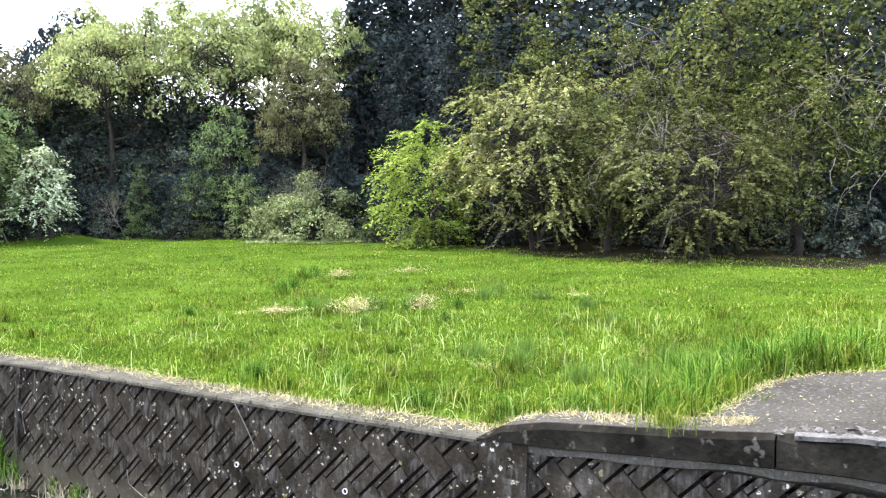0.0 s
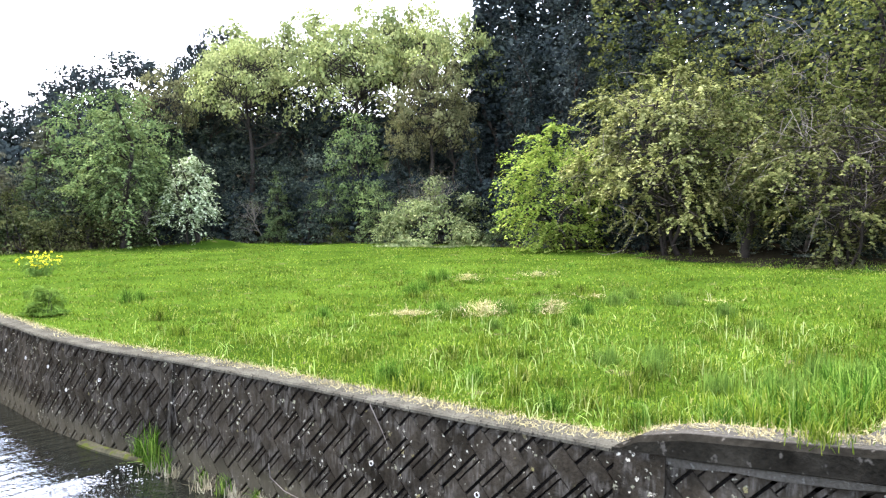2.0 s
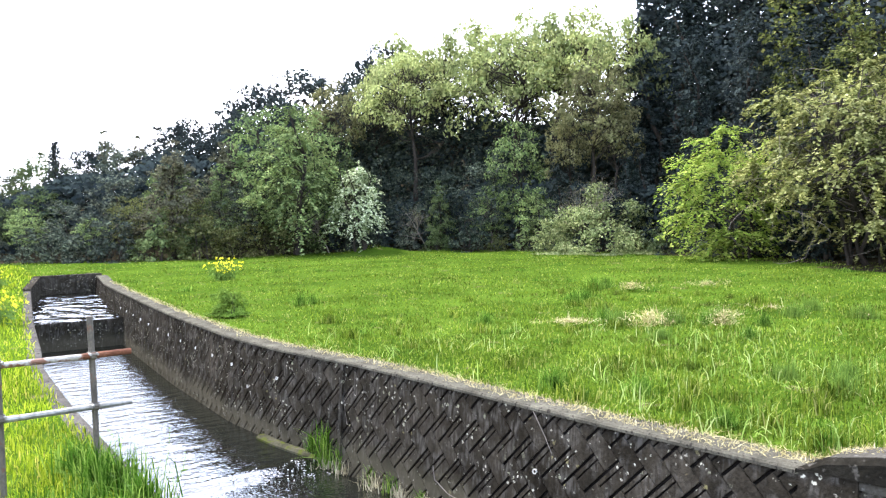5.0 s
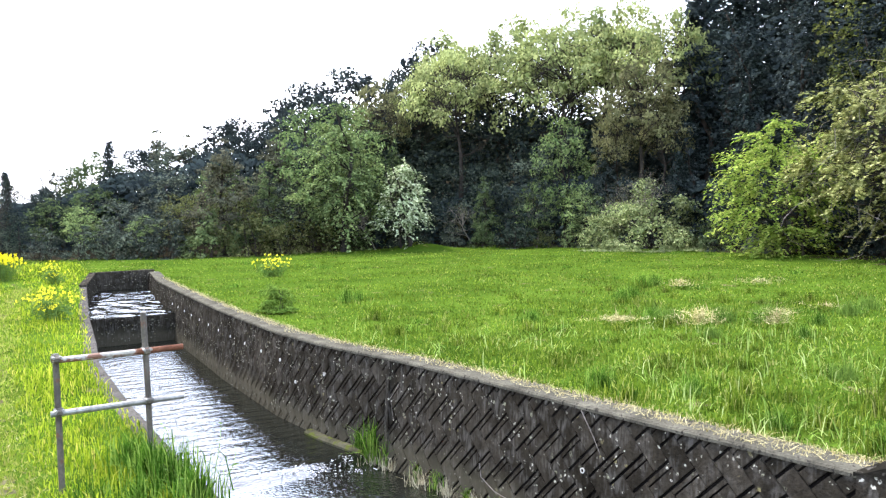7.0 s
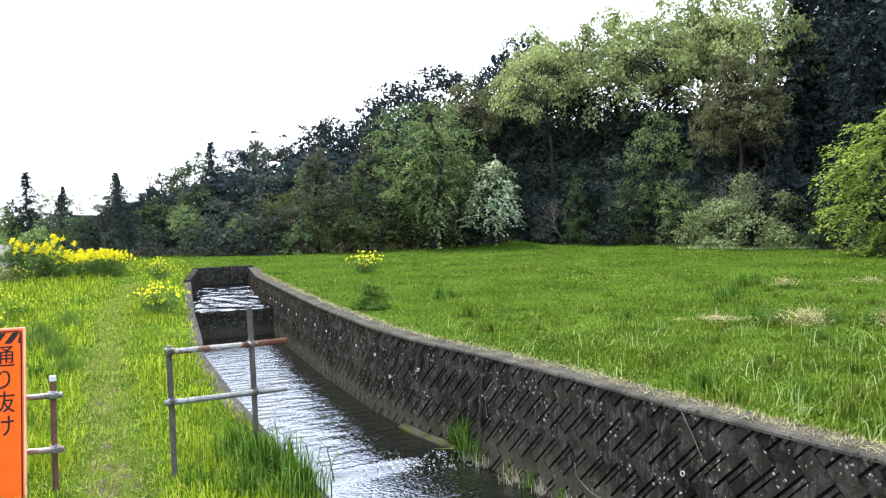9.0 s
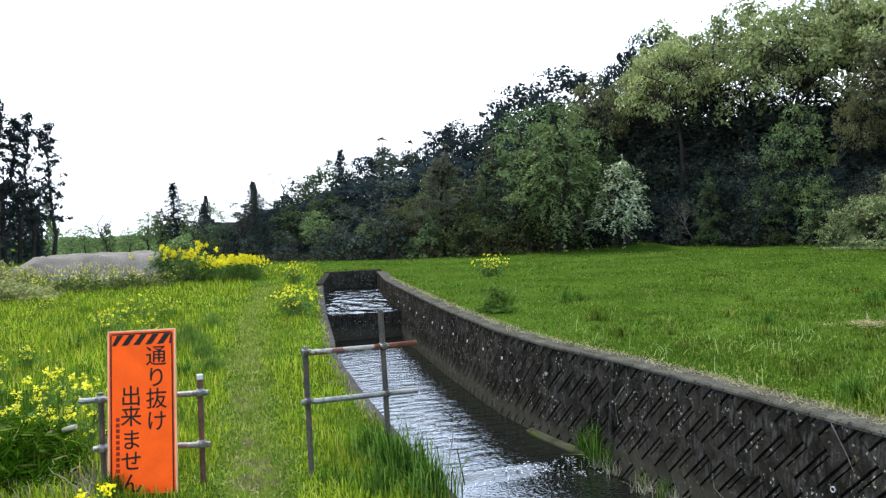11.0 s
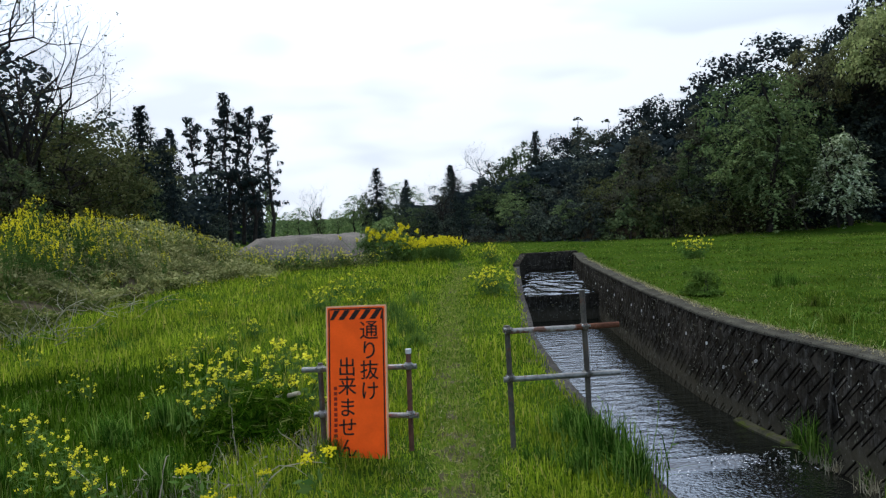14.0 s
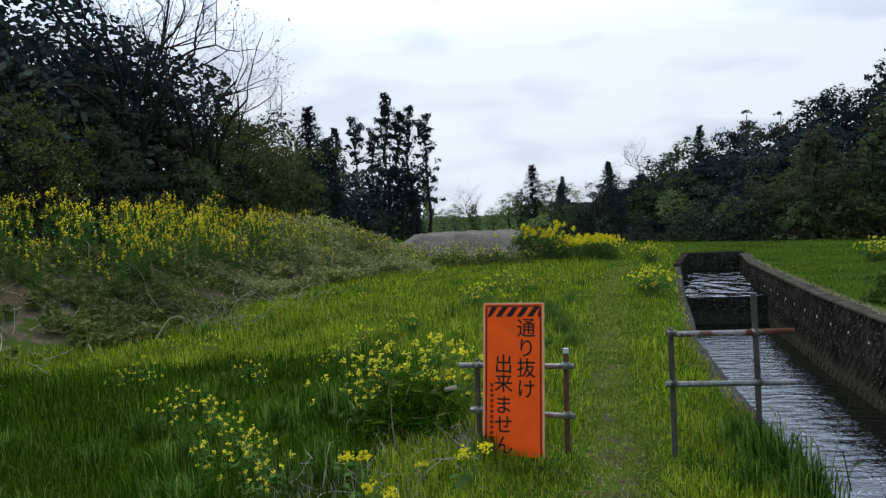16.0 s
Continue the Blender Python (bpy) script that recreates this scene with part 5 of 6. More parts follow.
def meadow_keep(x, y):
    a, r = polar(x, y)
    inside = r < np.interp(a, EDGE_A, EDGE_R) + 1.5
    field = (x > x_right(y) + CAP - 0.08) & ~((y < np.interp(x, AP_X, AP_Y) - 0.02) & (x < 13))
    return inside & (field | ((y > Y_END + 0.7) & (x > 1.5)))


def field_points(n, r0, r1, a0, a1):
    """Points of the meadow between two distances, thinning evenly with distance."""
    r = r0 * (r1 / r0) ** rng.uniform(0, 1, n)
    a = rng.uniform(a0, a1, n)
    x, y = r * np.sin(np.radians(a)), r * np.cos(np.radians(a))
    k = meadow_keep(x, y)
    return x[k], y[k], r[k]


meadow = Pile()
x, y, r = field_points(300000, 6.2, 58, 3, 100)
hn = hash_noise(x, y, 0.8, 3) * 0.55 + hash_noise(x, y, 2.6, 4) * 0.45
worn = hash_noise(x, y, 0.16, 8)
near = r < 12.5
hgt = (0.045 + 0.11 * hn ** 2.2 + 0.03 * worn) * rng.uniform(0.55, 1.35, len(x))
hgt *= np.interp(r, [9, 13, 20, 40], [0.72, 0.85, 0.7, 0.6])
wid = 0.007 + 0.0015 * r
meadow.add(*blades(x[~near], y[~near], hgt[~near], wid[~near], rng, 0.8))
meadow.add(*blades(x[near], y[near], hgt[near] * 0.95, wid[near] * 0.75, rng, 1.1, 2))
gx, gy, gr = field_points(4800, 6.2, 15, 20, 100)
keep_g = hash_noise(gx, gy, 0.9, 22) > 0.45
gx, gy, gr = gx[keep_g], gy[keep_g], gr[keep_g]
arch = Pile().add(*blades(gx, gy, rng.uniform(0.14, 0.38, len(gx)), 0.007 + 0.0007 * gr, rng, 1.1, 2))
stuff("long_grass", "longer arching blades, paler for highlights in the meadow grass", "grass", arch, M_LONGGRASS)
stuff("meadow_grass", "lush bright green meadow grass of uneven height", "grass", meadow, M_GRASS)

# bank and path on the near side
def path_mid(y):
    return np.interp(y, [4, 6, 9.2, 13.3, 20, 30], [0.42, 0.44, 0.60, 0.83, 1.3, 2.6])


def path_strip():
    ys = np.arange(2.0, 33.0, 0.3)
    v = []
    for y in ys:
        w = max(0.02, 0.13 + 0.42 * (float(hash_noise(0.0, y, 1.5, 17)) - 0.5))
        x = float(path_mid(y)) + 0.12 * (float(hash_noise(3.0, y, 0.9, 18)) - 0.5) + np.linspace(-w, w, 6)
        v.append(np.stack([x, np.full(6, y), ground(x, np.full(6, y)) - 0.02 + np.array([-0.03, 0.012, 0.014, 0.014, 0.012, -0.03])], axis=1))
    f = [(i * 6 + k, i * 6 + k + 1, i * 6 + k + 7, i * 6 + k + 6) for i in range(len(ys) - 1) for k in range(5)]
    return put_mesh("foot_path", mesh_of("foot_path", np.concatenate(v), np.array(f), M_EARTH, True))


tagged(path_strip(), "narrow trodden earth foot path along the canal", "path", kind="structure")
bankp, worn_path = Pile(), Pile()
n = 190000
yy = 4.6 * (48 / 4.6) ** rng.uniform(0, 1, n)
xx = rng.uniform(-0.95, 0.34, n) * (yy + 3)
keep = (xx < x_left(yy) - 0.11 + 0.12 * (hash_noise(xx * 0, yy, 1.3, 15) - 0.5)) & (xx > -16)
xx, yy = xx[keep], yy[keep]
rr = np.hypot(xx, yy)
on_path = np.abs(xx - path_mid(yy)) < 0.30 + 0.36 * (hash_noise(xx, yy, 2.0, 6) - 0.5)
slope = step01(0.4, 2.6, bank_foot(yy) - xx)
thin = rng.uniform(0, 1, len(xx)) < 0.25
keep = ~(on_path & thin) & ~((slope > 0.12) & (rng.uniform(0, 1, len(xx)) < 0.93))
xx, yy, rr, on_path, slope = xx[keep], yy[keep], rr[keep], on_path[keep], slope[keep]
hn = hash_noise(xx, yy, 0.9, 5) * 0.6 + hash_noise(xx, yy, 3.0, 7) * 0.4
hh = (0.09 + 0.26 * hn ** 1.4) * rng.uniform(0.55, 1.35, len(xx)) * np.where(xx > path_mid(yy), 0.85, 1.0)
hh *= np.interp(x_left(yy) - xx, [0.2, 0.8], [0.5, 1.0])
hh = np.where(on_path, 0.035 + 0.05 * hn, hh * np.interp(np.abs(xx - path_mid(yy)), [0.2, 1.0], [0.55, 1.0]))
hh = np.where((xx > -0.95) & (xx < 0.2) & (yy > 5.4) & (yy < 7.3), hh * 0.5, hh)
ww = 0.006 + 0.0010 * rr
is_near = (rr < 13) & ~on_path
# near-left blades get the darker grass, to match the view's dark corner
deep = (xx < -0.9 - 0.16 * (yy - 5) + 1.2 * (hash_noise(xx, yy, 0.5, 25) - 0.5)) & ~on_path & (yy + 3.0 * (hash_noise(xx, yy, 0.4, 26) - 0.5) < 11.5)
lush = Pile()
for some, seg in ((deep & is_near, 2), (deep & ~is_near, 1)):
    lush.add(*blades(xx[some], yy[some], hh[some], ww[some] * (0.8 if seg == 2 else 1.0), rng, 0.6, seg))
stuff("lush_grass", "deep green grass below the bank, darkened for the view's corner", "grass", lush, M_DIMGRASS)
is_near = is_near & ~deep
bankp.add(*blades(xx[is_near], yy[is_near], hh[is_near], ww[is_near] * 0.8, rng, 0.55, 2))
far = (rr >= 13) & ~on_path & ~deep
bankp.add(*blades(xx[far], yy[far], hh[far], ww[far], rng, 0.6))
bx, by = rng.uniform(-6, 1.7, 9000), rng.uniform(-4.0, 4.8, 9000)
bankp.add(*blades(bx, by, rng.uniform(0.06, 0.2, len(bx)), np.full(len(bx), 0.014), rng, 0.7))
qy = 4.6 * (30 / 4.6) ** rng.uniform(0, 1, 9000)
qx = path_mid(qy) + rng.normal(0, 0.26, len(qy))
worn_path.add(*blades(qx, qy, rng.uniform(0.03, 0.085, len(qy)), 0.008 + 0.0012 * qy, rng, 1.0, 1, ground(qx, qy) + 0.02))
worn_path.add(*blades(xx[on_path], yy[on_path], hh[on_path], ww[on_path] * 1.2, rng, 0.9))
stuff("bank_grass", "uneven green grass along the canal path", "grass", bankp, M_BANKGRASS)
stuff("path_grass", "short trodden yellowish grass on the foot path", "grass", worn_path, M_PATHGRASS)

# dry straw along the coping and cut straw in the meadow
dry = Pile()
yy = 1.2 + 30 * rng.uniform(0, 1, 6400) ** 1.9
xx = x_right(yy) + CAP - 0.02 + np.abs(rng.normal(0, 0.06, len(yy))) - np.interp(yy, [4, 12, 20], [0.26, 0.20, 0.12]) * rng.uniform(0, 1, len(yy)) ** 1.4 * (0.4 + 1.2 * hash_noise(yy * 0, yy, 1.7, 16))
bz = np.where(yy < 3.4, np.interp(yy, [1.2, 2.2, 2.8, 3.2, 3.45], [0.34, 0.26, 0.215, 0.13, 0.0]), 0.0) + 0.03
dry.add(*blades(xx, yy, rng.uniform(0.06, 0.2, len(yy)), np.full(len(yy), 0.010), rng, 1.3, 1, bz, 0.35))
ex = rng.uniform(6.85, 10.3, 520)
ey = np.interp(ex, AP_X, AP_Y) - np.abs(rng.normal(0, 0.07, len(ex))) + 0.06
dry.add(*blades(ex, ey, rng.uniform(0.05, 0.18, len(ex)), np.full(len(ex), 0.009), rng, 1.3, 1, 0.365 - 0.02 * (ex - 6.7), 0.35))
stuff("dry_grass", "pale dead grass lying along the coping", "dry grass", dry, M_STRAW)


def straw_patch(x0, y0, rx, ry, n, turn=0.0, high=0.03):
    p = Pile()
    a, q = rng.uniform(0, 2 * math.pi, n), np.abs(rng.normal(0, 0.62, n))
    dx, dy = q * rx * np.cos(a), q * ry * np.sin(a)
    c, s = math.cos(radians(turn)), math.sin(radians(turn))
    x, y = x0 + dx * c - dy * s, y0 + dx * s + dy * c
    base = ground(x, y) + 0.09 + rng.uniform(0, 1, n) * high
    p.add(*blades(x, y, rng.uniform(0.10, 0.38, n), np.full(n, 0.016), rng, 1.6, 1, base, 0.22))
    up = n // 26
    p.add(*blades(x[:up], y[:up], rng.uniform(0.15, 0.32, up), np.full(up, 0.012), rng, 0.8, 2, base[:up]))
    tagged(put_mesh("cut_straw", p.mesh("cut_straw", M_STRAW)), "patch of pale cut straw lying in the meadow", "straw", "straw patches", "stuff")


for args in [(11.0, 10.75, 0.50, 0.32, 380, -40, 0.06), (11.65, 9.4, 0.36, 0.34, 520, -40, 0.26), (17.0, 14.4, 0.46, 0.36, 360, -40, 0.16), (19.3, 13.7, 0.62, 0.36, 300, -40, 0.1),
             (12.55, 8.45, 0.30, 0.30, 340, -50, 0.26), (15.4, 9.3, 0.8, 0.4, 90, -60, 0.05), (16.1, 6.9, 0.7, 0.35, 80, -60, 0.05)]:
    straw_patch(*args)


def tuft(name, n, height, spread, material, label, seed, wide=0.014, lean=0.5):
    g = np.random.default_rng(seed)
    t = thing(name, label, "grass tuft", "tall grass tufts")
    a, q = g.uniform(0, 2 * math.pi, n), np.abs(g.normal(0, spread * 0.5, n))
    v, f = blades(q * np.cos(a), q * np.sin(a), height * g.uniform(0.5, 1.15, n), np.full(n, wide), g, lean, 2, np.zeros(n))
    tagged(put_mesh("foliage", mesh_of("foliage", v, f, material), t), kind="stuff")
    return t


def tufts(model, spots, label=""):
    """spots: (x, y, scale) on the land, or (x, y, scale, z)."""
    first = True
    for k, s in enumerate(spots):
        z = s[3] if len(s) > 3 else float(ground(s[0], s[1])) - 0.02
        m = pose(s[0], s[1], z, 0, 0, 47 * k)
        ob = model if first else copy_thing(model, m)
        ob.matrix_basis = m
        ob.scale = (s[2],) * 3
        first = False


tufts(tuft("grass_tuft", 260, 0.5, 0.28, M_TUFT, "tall green grass tuft growing among shorter grass", 51),
      [(6.86, 6.89, 0.7), (7.25, 2.9, 0.7), (8.9, 2.3, 0.8), (9.9, 1.9, 0.9), (10.6, 1.3, 0.8), (7.45, 6.04, 0.6), (14.0, 13.6, 0.8), (14.8, 14.0, 0.7), (16.6, 15.4, 0.9), (17.3, 15.6, 0.8),
       (8.92, 18.12, 0.8), (9.4, 18.4, 0.6), (11.7, 10.6, 0.7), (12.4, 9.6, 0.6), (12.9, 9.1, 0.6), (10.2, 12.3, 0.6), (12.0, 7.6, 0.5), (13.4, 8.2, 0.6),
       (1.62, 6.75, 0.9), (1.72, 6.4, 0.9), (1.55, 7.2, 0.8), (1.75, 5.9, 0.8), (1.4, 6.1, 0.6), (-0.62, 6.9, 0.45), (-2.1, 8.2, 1.0), (-1.9, 8.7, 1.1), (-2.5, 8.5, 0.9), (-1.6, 8.1, 0.9), (-2.9, 8.0, 0.8),
       (-3.3, 6.6, 0.8), (-1.9, 6.2, 0.7), (-4.2, 7.6, 0.7), (-1.2, 7.6, 0.7)])
tufts(tuft("grass_tuft", 220, 0.42, 0.35, M_BLUEGRASS, "bluish-green tall grass tuft in the meadow", 52),
      [(11.9, 10.2, 0.9), (12.2, 10.9, 0.9), (12.8, 9.8, 0.9), (13.6, 9.4, 0.9), (15.0, 8.6, 0.9), (16.2, 8.9, 0.9), (15.8, 7.6, 0.9), (11.0, 8.6, 0.6), (8.6, 2.6, 0.9), (9.0, 3.0, 0.9), (9.6, 2.4, 1.0), (10.0, 2.9, 0.9), (9.2, 1.9, 0.9), (8.8, 3.6, 0.8), (0.15, 14.2, 0.9), (0.0, 15.6, 1.0), (-0.1, 16.8, 1.0), (0.4, 18.6, 1.0), (0.3, 12.9, 0.7), (9.2, 4.6, 0.8), (9.9, 4.9, 0.8), (9.4, 5.4, 0.7), (14.6, 6.0, 0.8), (13.5, 5.0, 0.7)])
tufts(tuft("wall_weed", 190, 0.62, 0.22, M_TUFT, "green weeds growing at the foot of the wall", 53, 0.018, 0.4),
      [(5.78, 10.75, 1.15, -1.6), (5.85, 10.45, 0.8, -1.62), (5.9, 9.6, 0.5, -1.64), (5.92, 9.1, 0.55, -1.64), (5.94, 8.4, 0.45, -1.66), (5.95, 7.8, 0.5, -1.66), (5.98, 7.0, 0.45, -1.66), (6.0, 6.1, 0.5, -1.66), (5.72, 11.1, 0.6, -1.5), (6.02, 5.2, 0.45, -1.66)])

foot = np.random.default_rng(57)
tufts(tuft("wall_weed", 90, 0.34, 0.3, M_DEADSTEM, "withered brown weeds at the foot of the wall", 58, 0.012, 0.9),
      [(float(x_right(wy)) - 0.16, wy, foot.uniform(0.5, 1.0), -1.62) for wy in (10.6, 10.2, 9.4, 8.8, 8.2, 7.7, 7.2, 6.7, 6.3, 5.7, 5.0, 4.4, 3.8)])
more = np.random.default_rng(55)
spots = [(7.05, 2.9, 1.1), (7.15, 2.5, 1.2), (7.15, 2.1, 1.2), (7.3, 1.95, 1.3), (7.05, 1.85, 1.0), (7.5, 2.0, 1.3), (7.9, 2.1, 1.3), (8.3, 2.1, 1.3), (7.0, 3.2, 1.0), (7.4, 2.6, 1.2), (8.0, 2.6, 1.2), (6.95, 3.6, 0.9)]
spots += [(7.25, 1.75, 1.0), (7.6, 1.7, 1.1), (7.9, 1.75, 1.2), (8.3, 1.75, 1.2), (8.7, 1.65, 1.0), (7.4, 1.95, 1.2), (7.05, 1.85, 0.9), (6.62, 1.85, 0.7, 0.28), (6.5, 1.75, 0.55, 0.28), (9.3, 1.55, 1.3), (9.8, 1.2, 1.4), (10.3, 0.9, 1.2)]
while len(spots) < 96:
    tx, ty = more.uniform(6.7, 18), more.uniform(1.6, 16)
    if tx > float(x_right(ty)) + 0.5 and more.uniform() < 7.5 / math.hypot(tx, ty):
        spots.append((tx, ty, more.uniform(0.5, 1.15)))
tufts(tuft("grass_tuft", 150, 0.3, 0.34, M_GRASS, "bright green tuft of longer meadow grass", 54, 0.015, 0.7), spots)

tufts(tuft("grass_tuft", 240, 0.42, 0.3, M_TUFT, "arching dark green grass tuft at the edge of the concrete", 60, 0.013, 0.95),
      [(7.05, 2.75, 0.9), (7.2, 2.2, 1.1), (7.5, 1.95, 1.2), (7.0, 1.95, 0.9), (7.9, 2.0, 1.1), (8.4, 1.95, 1.2), (8.9, 1.8, 1.1), (9.5, 1.6, 1.3), (10.0, 1.3, 1.3), (10.5, 0.9, 1.2), (7.6, 2.7, 0.9), (8.3, 2.8, 1.0), (9.2, 2.5, 1.0), (6.95, 3.5, 0.7), (7.0, 4.6, 0.6), (6.8, 6.4, 0.6), (10.3, 2.2, 1.0), (11.2, 1.6, 1.0)])
dark_spots = []
while len(dark_spots) < 56:
    ta, tr = more.uniform(6, 78), 7.0 * 6.0 ** more.uniform()
    tx, ty = at_polar(ta, tr)
    if tx > float(x_right(ty)) + 0.5 and meadow_keep(np.array([tx]), np.array([ty]))[0]:
        dark_spots.append((tx, ty, more.uniform(0.35, 0.75) * (0.7 + tr * 0.02)))
tufts(tuft("grass_tuft", 110, 0.26, 0.42, M_TUFT, "low dark green clump in the meadow grass", 56, 0.02, 0.8), dark_spots)

bank_spots = []
while len(bank_spots) < 56:
    tx, ty = more.uniform(-6.8, 1.2), 5.2 + 20 * more.uniform() ** 1.7
    if abs(tx - float(path_mid(ty))) > 0.55 and tx < float(x_left(ty)) - 0.4 and tx > float(bank_foot(ty)) and not (-1.0 < tx < 0.3 and ty < 7.6):
        bank_spots.append((tx, ty, more.uniform(0.45, 1.0)))
tufts(tuft("grass_tuft", 150, 0.36, 0.42, M_TUFT, "dark green clump of taller grass beside the path", 59, 0.016, 0.7), bank_spots)

# ---- flowers ----
def rape(name, height, stems, petals, material, seed, label, spread=0.3, leaves=34, bloom=0.036, head=0.03, low=0.7, wide=0.02):
    g = np.random.default_rng(seed)
    t = thing(name, label, "flower", "yellow rape flowers")
    wood, heads, green = Pile(), [], []
    for k in range(stems):
        a, q = g.uniform(0, 2 * math.pi), abs(g.normal(0, spread))
        tip = np.array([q * math.cos(a) * 1.3, q * math.sin(a) * 1.3, height * g.uniform(low, 1.05)])
        foot = np.array([q * 0.3 * math.cos(a), q * 0.3 * math.sin(a), -0.05])
        p, r = limb(foot, tip, 0.007, 0.003, g, 0.05, 4)
        wood.add(*tube_arrays(p, r, 3))
        m = max(4, int(petals / stems))
        c = tip + g.normal(size=(m, 3)) * np.array([wide, wide, head])
        heads.append(c)
        green.append(p[1] + (tip - p[1]) * g.uniform(0, 0.75, (leaves // stems + 1, 1)) + g.normal(size=(leaves // stems + 1, 3)) * 0.05)
    put_mesh("stalk", wood.mesh("stalk", M_STEM), t)
    v, f = leaf_cloud(np.concatenate(green), 0.13, 0.045, g, 0.0)
    tagged(put_mesh("greenery", mesh_of("greenery", v, f, M_STEM), t), kind="stuff")
    v, f = leaf_cloud(np.concatenate(heads), bloom, bloom * 0.9, g, 0.0)
    tagged(put_mesh("blossom", mesh_of("blossom", v, f, material), t), kind="stuff")
    return t


def sow(model, spots, rng):
    for k, (x, y, s) in enumerate(spots):
        m = pose(x, y, float(ground(x, y)) - 0.03, 0, 0, rng.uniform(0, 360))
        ob = model if k == 0 else copy_thing(model, m)
        ob.matrix_basis = m
        ob.scale = (s, s, s * rng.uniform(0.85, 1.1))


def sow_far(model, spots, rng, label):
    """Plants too far off to pick apart, joined into one object."""
    verts, groups, mats, n = [], [], [], 0
    for child in model.children:
        me = child.data
        co = np.array([v.co[:] for v in me.vertices])
        fc = np.array([p.vertices[:] for p in me.polygons])
        fs = []
        for x, y, s in spots:
            a = rng.uniform(0, 2 * math.pi)
            turn = np.array([[math.cos(a), -math.sin(a), 0], [math.sin(a), math.cos(a), 0], [0, 0, 1]])
            verts.append(co @ turn.T * s + np.array([x, y, float(ground(x, y)) - 0.03]))
            fs.append(fc + n)
            n += len(co)
        groups.append(np.concatenate(fs))
        mats.append(me.materials[0])
    tagged(put_mesh("rape_field", mesh_of("rape_field", np.concatenate(verts), groups, mats)), label, "flowers", kind="stuff")


rng = np.random.default_rng(61)
crest, far_crest = [], []
for k in range(150):
    y = rng.uniform(10, 27)
    x = float(bank_foot(y)) - rng.uniform(2.4 if k % 5 else 1.6, 6.2) * (0.85 if y > 17 else 1.0)
    crest.append((x, y, rng.uniform(0.85, 1.3)))
for k in range(30):
    yk = rng.uniform(25, 34)
    far_crest.append((float(bank_foot(yk)) - rng.uniform(1.2, 5.0), yk, rng.uniform(0.65, 0.95)))
for k in range(18):
    yk = rng.uniform(22, 38)
    far_crest.append((float(bank_foot(yk)) - rng.uniform(0.8, 4.5), yk, rng.uniform(0.5, 0.95)))
bank_rape = rape("rape_plant", 1.25, 12, 110, M_PETAL, 62, "tall yellow rape plant in full flower on the bank", 0.26, 34, 0.033, 0.05, 0.62, 0.016)
crest.sort(key=lambda p: p[1])
sow(bank_rape, crest[:110], rng)
sow_far(bank_rape, crest[110:] + far_crest, rng, "yellow rape plants along the far end of the bank")
far_low = [(rng.uniform(-12.5, -2.0), rng.uniform(33.0, 36.2), rng.uniform(0.45, 0.85)) for k in range(70)]
sow_far(bank_rape, far_low, rng, "low rape and weeds in front of the gravel heap")
patch = [(rng.uniform(0.2, 2.8), rng.uniform(34.5, 38), rng.uniform(0.75, 1.2)) for k in range(60)]
patch += [(rng.uniform(-1.4, 0.6), rng.uniform(35, 36.2), rng.uniform(1.4, 1.9)) for k in range(7)]
dense_rape = rape("rape_plant", 0.95, 10, 330, M_PETAL, 63, "dense bright yellow rape plant beside the path", 0.24)
sow(dense_rape, patch, rng)
loose = [(-1.9, 8.7, 1.1), (-1.5, 8.6, 1.1), (-2.3, 8.5, 0.95), (-1.2, 9.1, 0.95), (-1.7, 8.1, 0.85), (-1.3, 7.9, 0.8), (-1.5, 9.4, 1.0), (-2.0, 9.6, 0.95), (-1.0, 8.5, 0.75), (-2.0, 7.9, 0.7), (-0.9, 10.4, 0.6), (-1.6, 11.2, 0.6), (-4.2, 8.4, 0.5), (-3.2, 7.2, 0.5), (-2.9, 6.2, 0.5), (-2.2, 5.7, 0.5), (-1.51, 18.7, 0.9), (-1.2, 21.2, 0.9), (-0.7, 16.6, 0.7), (-0.65, 21.0, 0.7), (-1.7, 17.9, 0.8)]
loose += [(2.35, 19.2, 0.9), (2.5, 19.8, 0.9), (2.2, 19.7, 0.8), (3.75, 31.2, 0.9), (3.9, 31.8, 0.9), (10.85, 28.3, 1.0), (10.75, 28.4, 1.1), (10.95, 28.1, 1.0), (10.6, 28.2, 1.0), (2.3, 19.4, 1.0), (2.45, 19.5, 0.9), (2.25, 19.9, 0.9), (2.4, 20.1, 0.9), (3.8, 31.5, 1.0), (3.7, 31.8, 0.9), (3.9, 31.4, 0.9), (10.6, 28.5, 0.9), (10.7, 28.1, 0.9), (11.0, 28.5, 0.8), (-5.6, 9.6, 0.45), (-5.3, 9.9, 0.4), (-3.9, 7.7, 0.5), (-3.5, 7.6, 0.5), (-3.7, 8.1, 0.45),
         (-2.6, 6.4, 0.55), (-2.35, 6.0, 0.55), (-2.8, 6.7, 0.5)]
for k in range(40):
    loose.append((rng.uniform(-6.5, -0.8), rng.uniform(9.5, 30), rng.uniform(0.3, 0.55)))
for k in range(30):
    loose.append((rng.uniform(-9.5, -0.6), rng.uniform(33.5, 36.2), rng.uniform(0.6, 1.0)))
sow(rape("rape_plant", 0.85, 11, 165, M_PALEPETAL, 64, "sparse pale yellow rape plant in the grass", 0.28, 60, 0.031, 0.020, 0.4, 0.020), loose, rng)
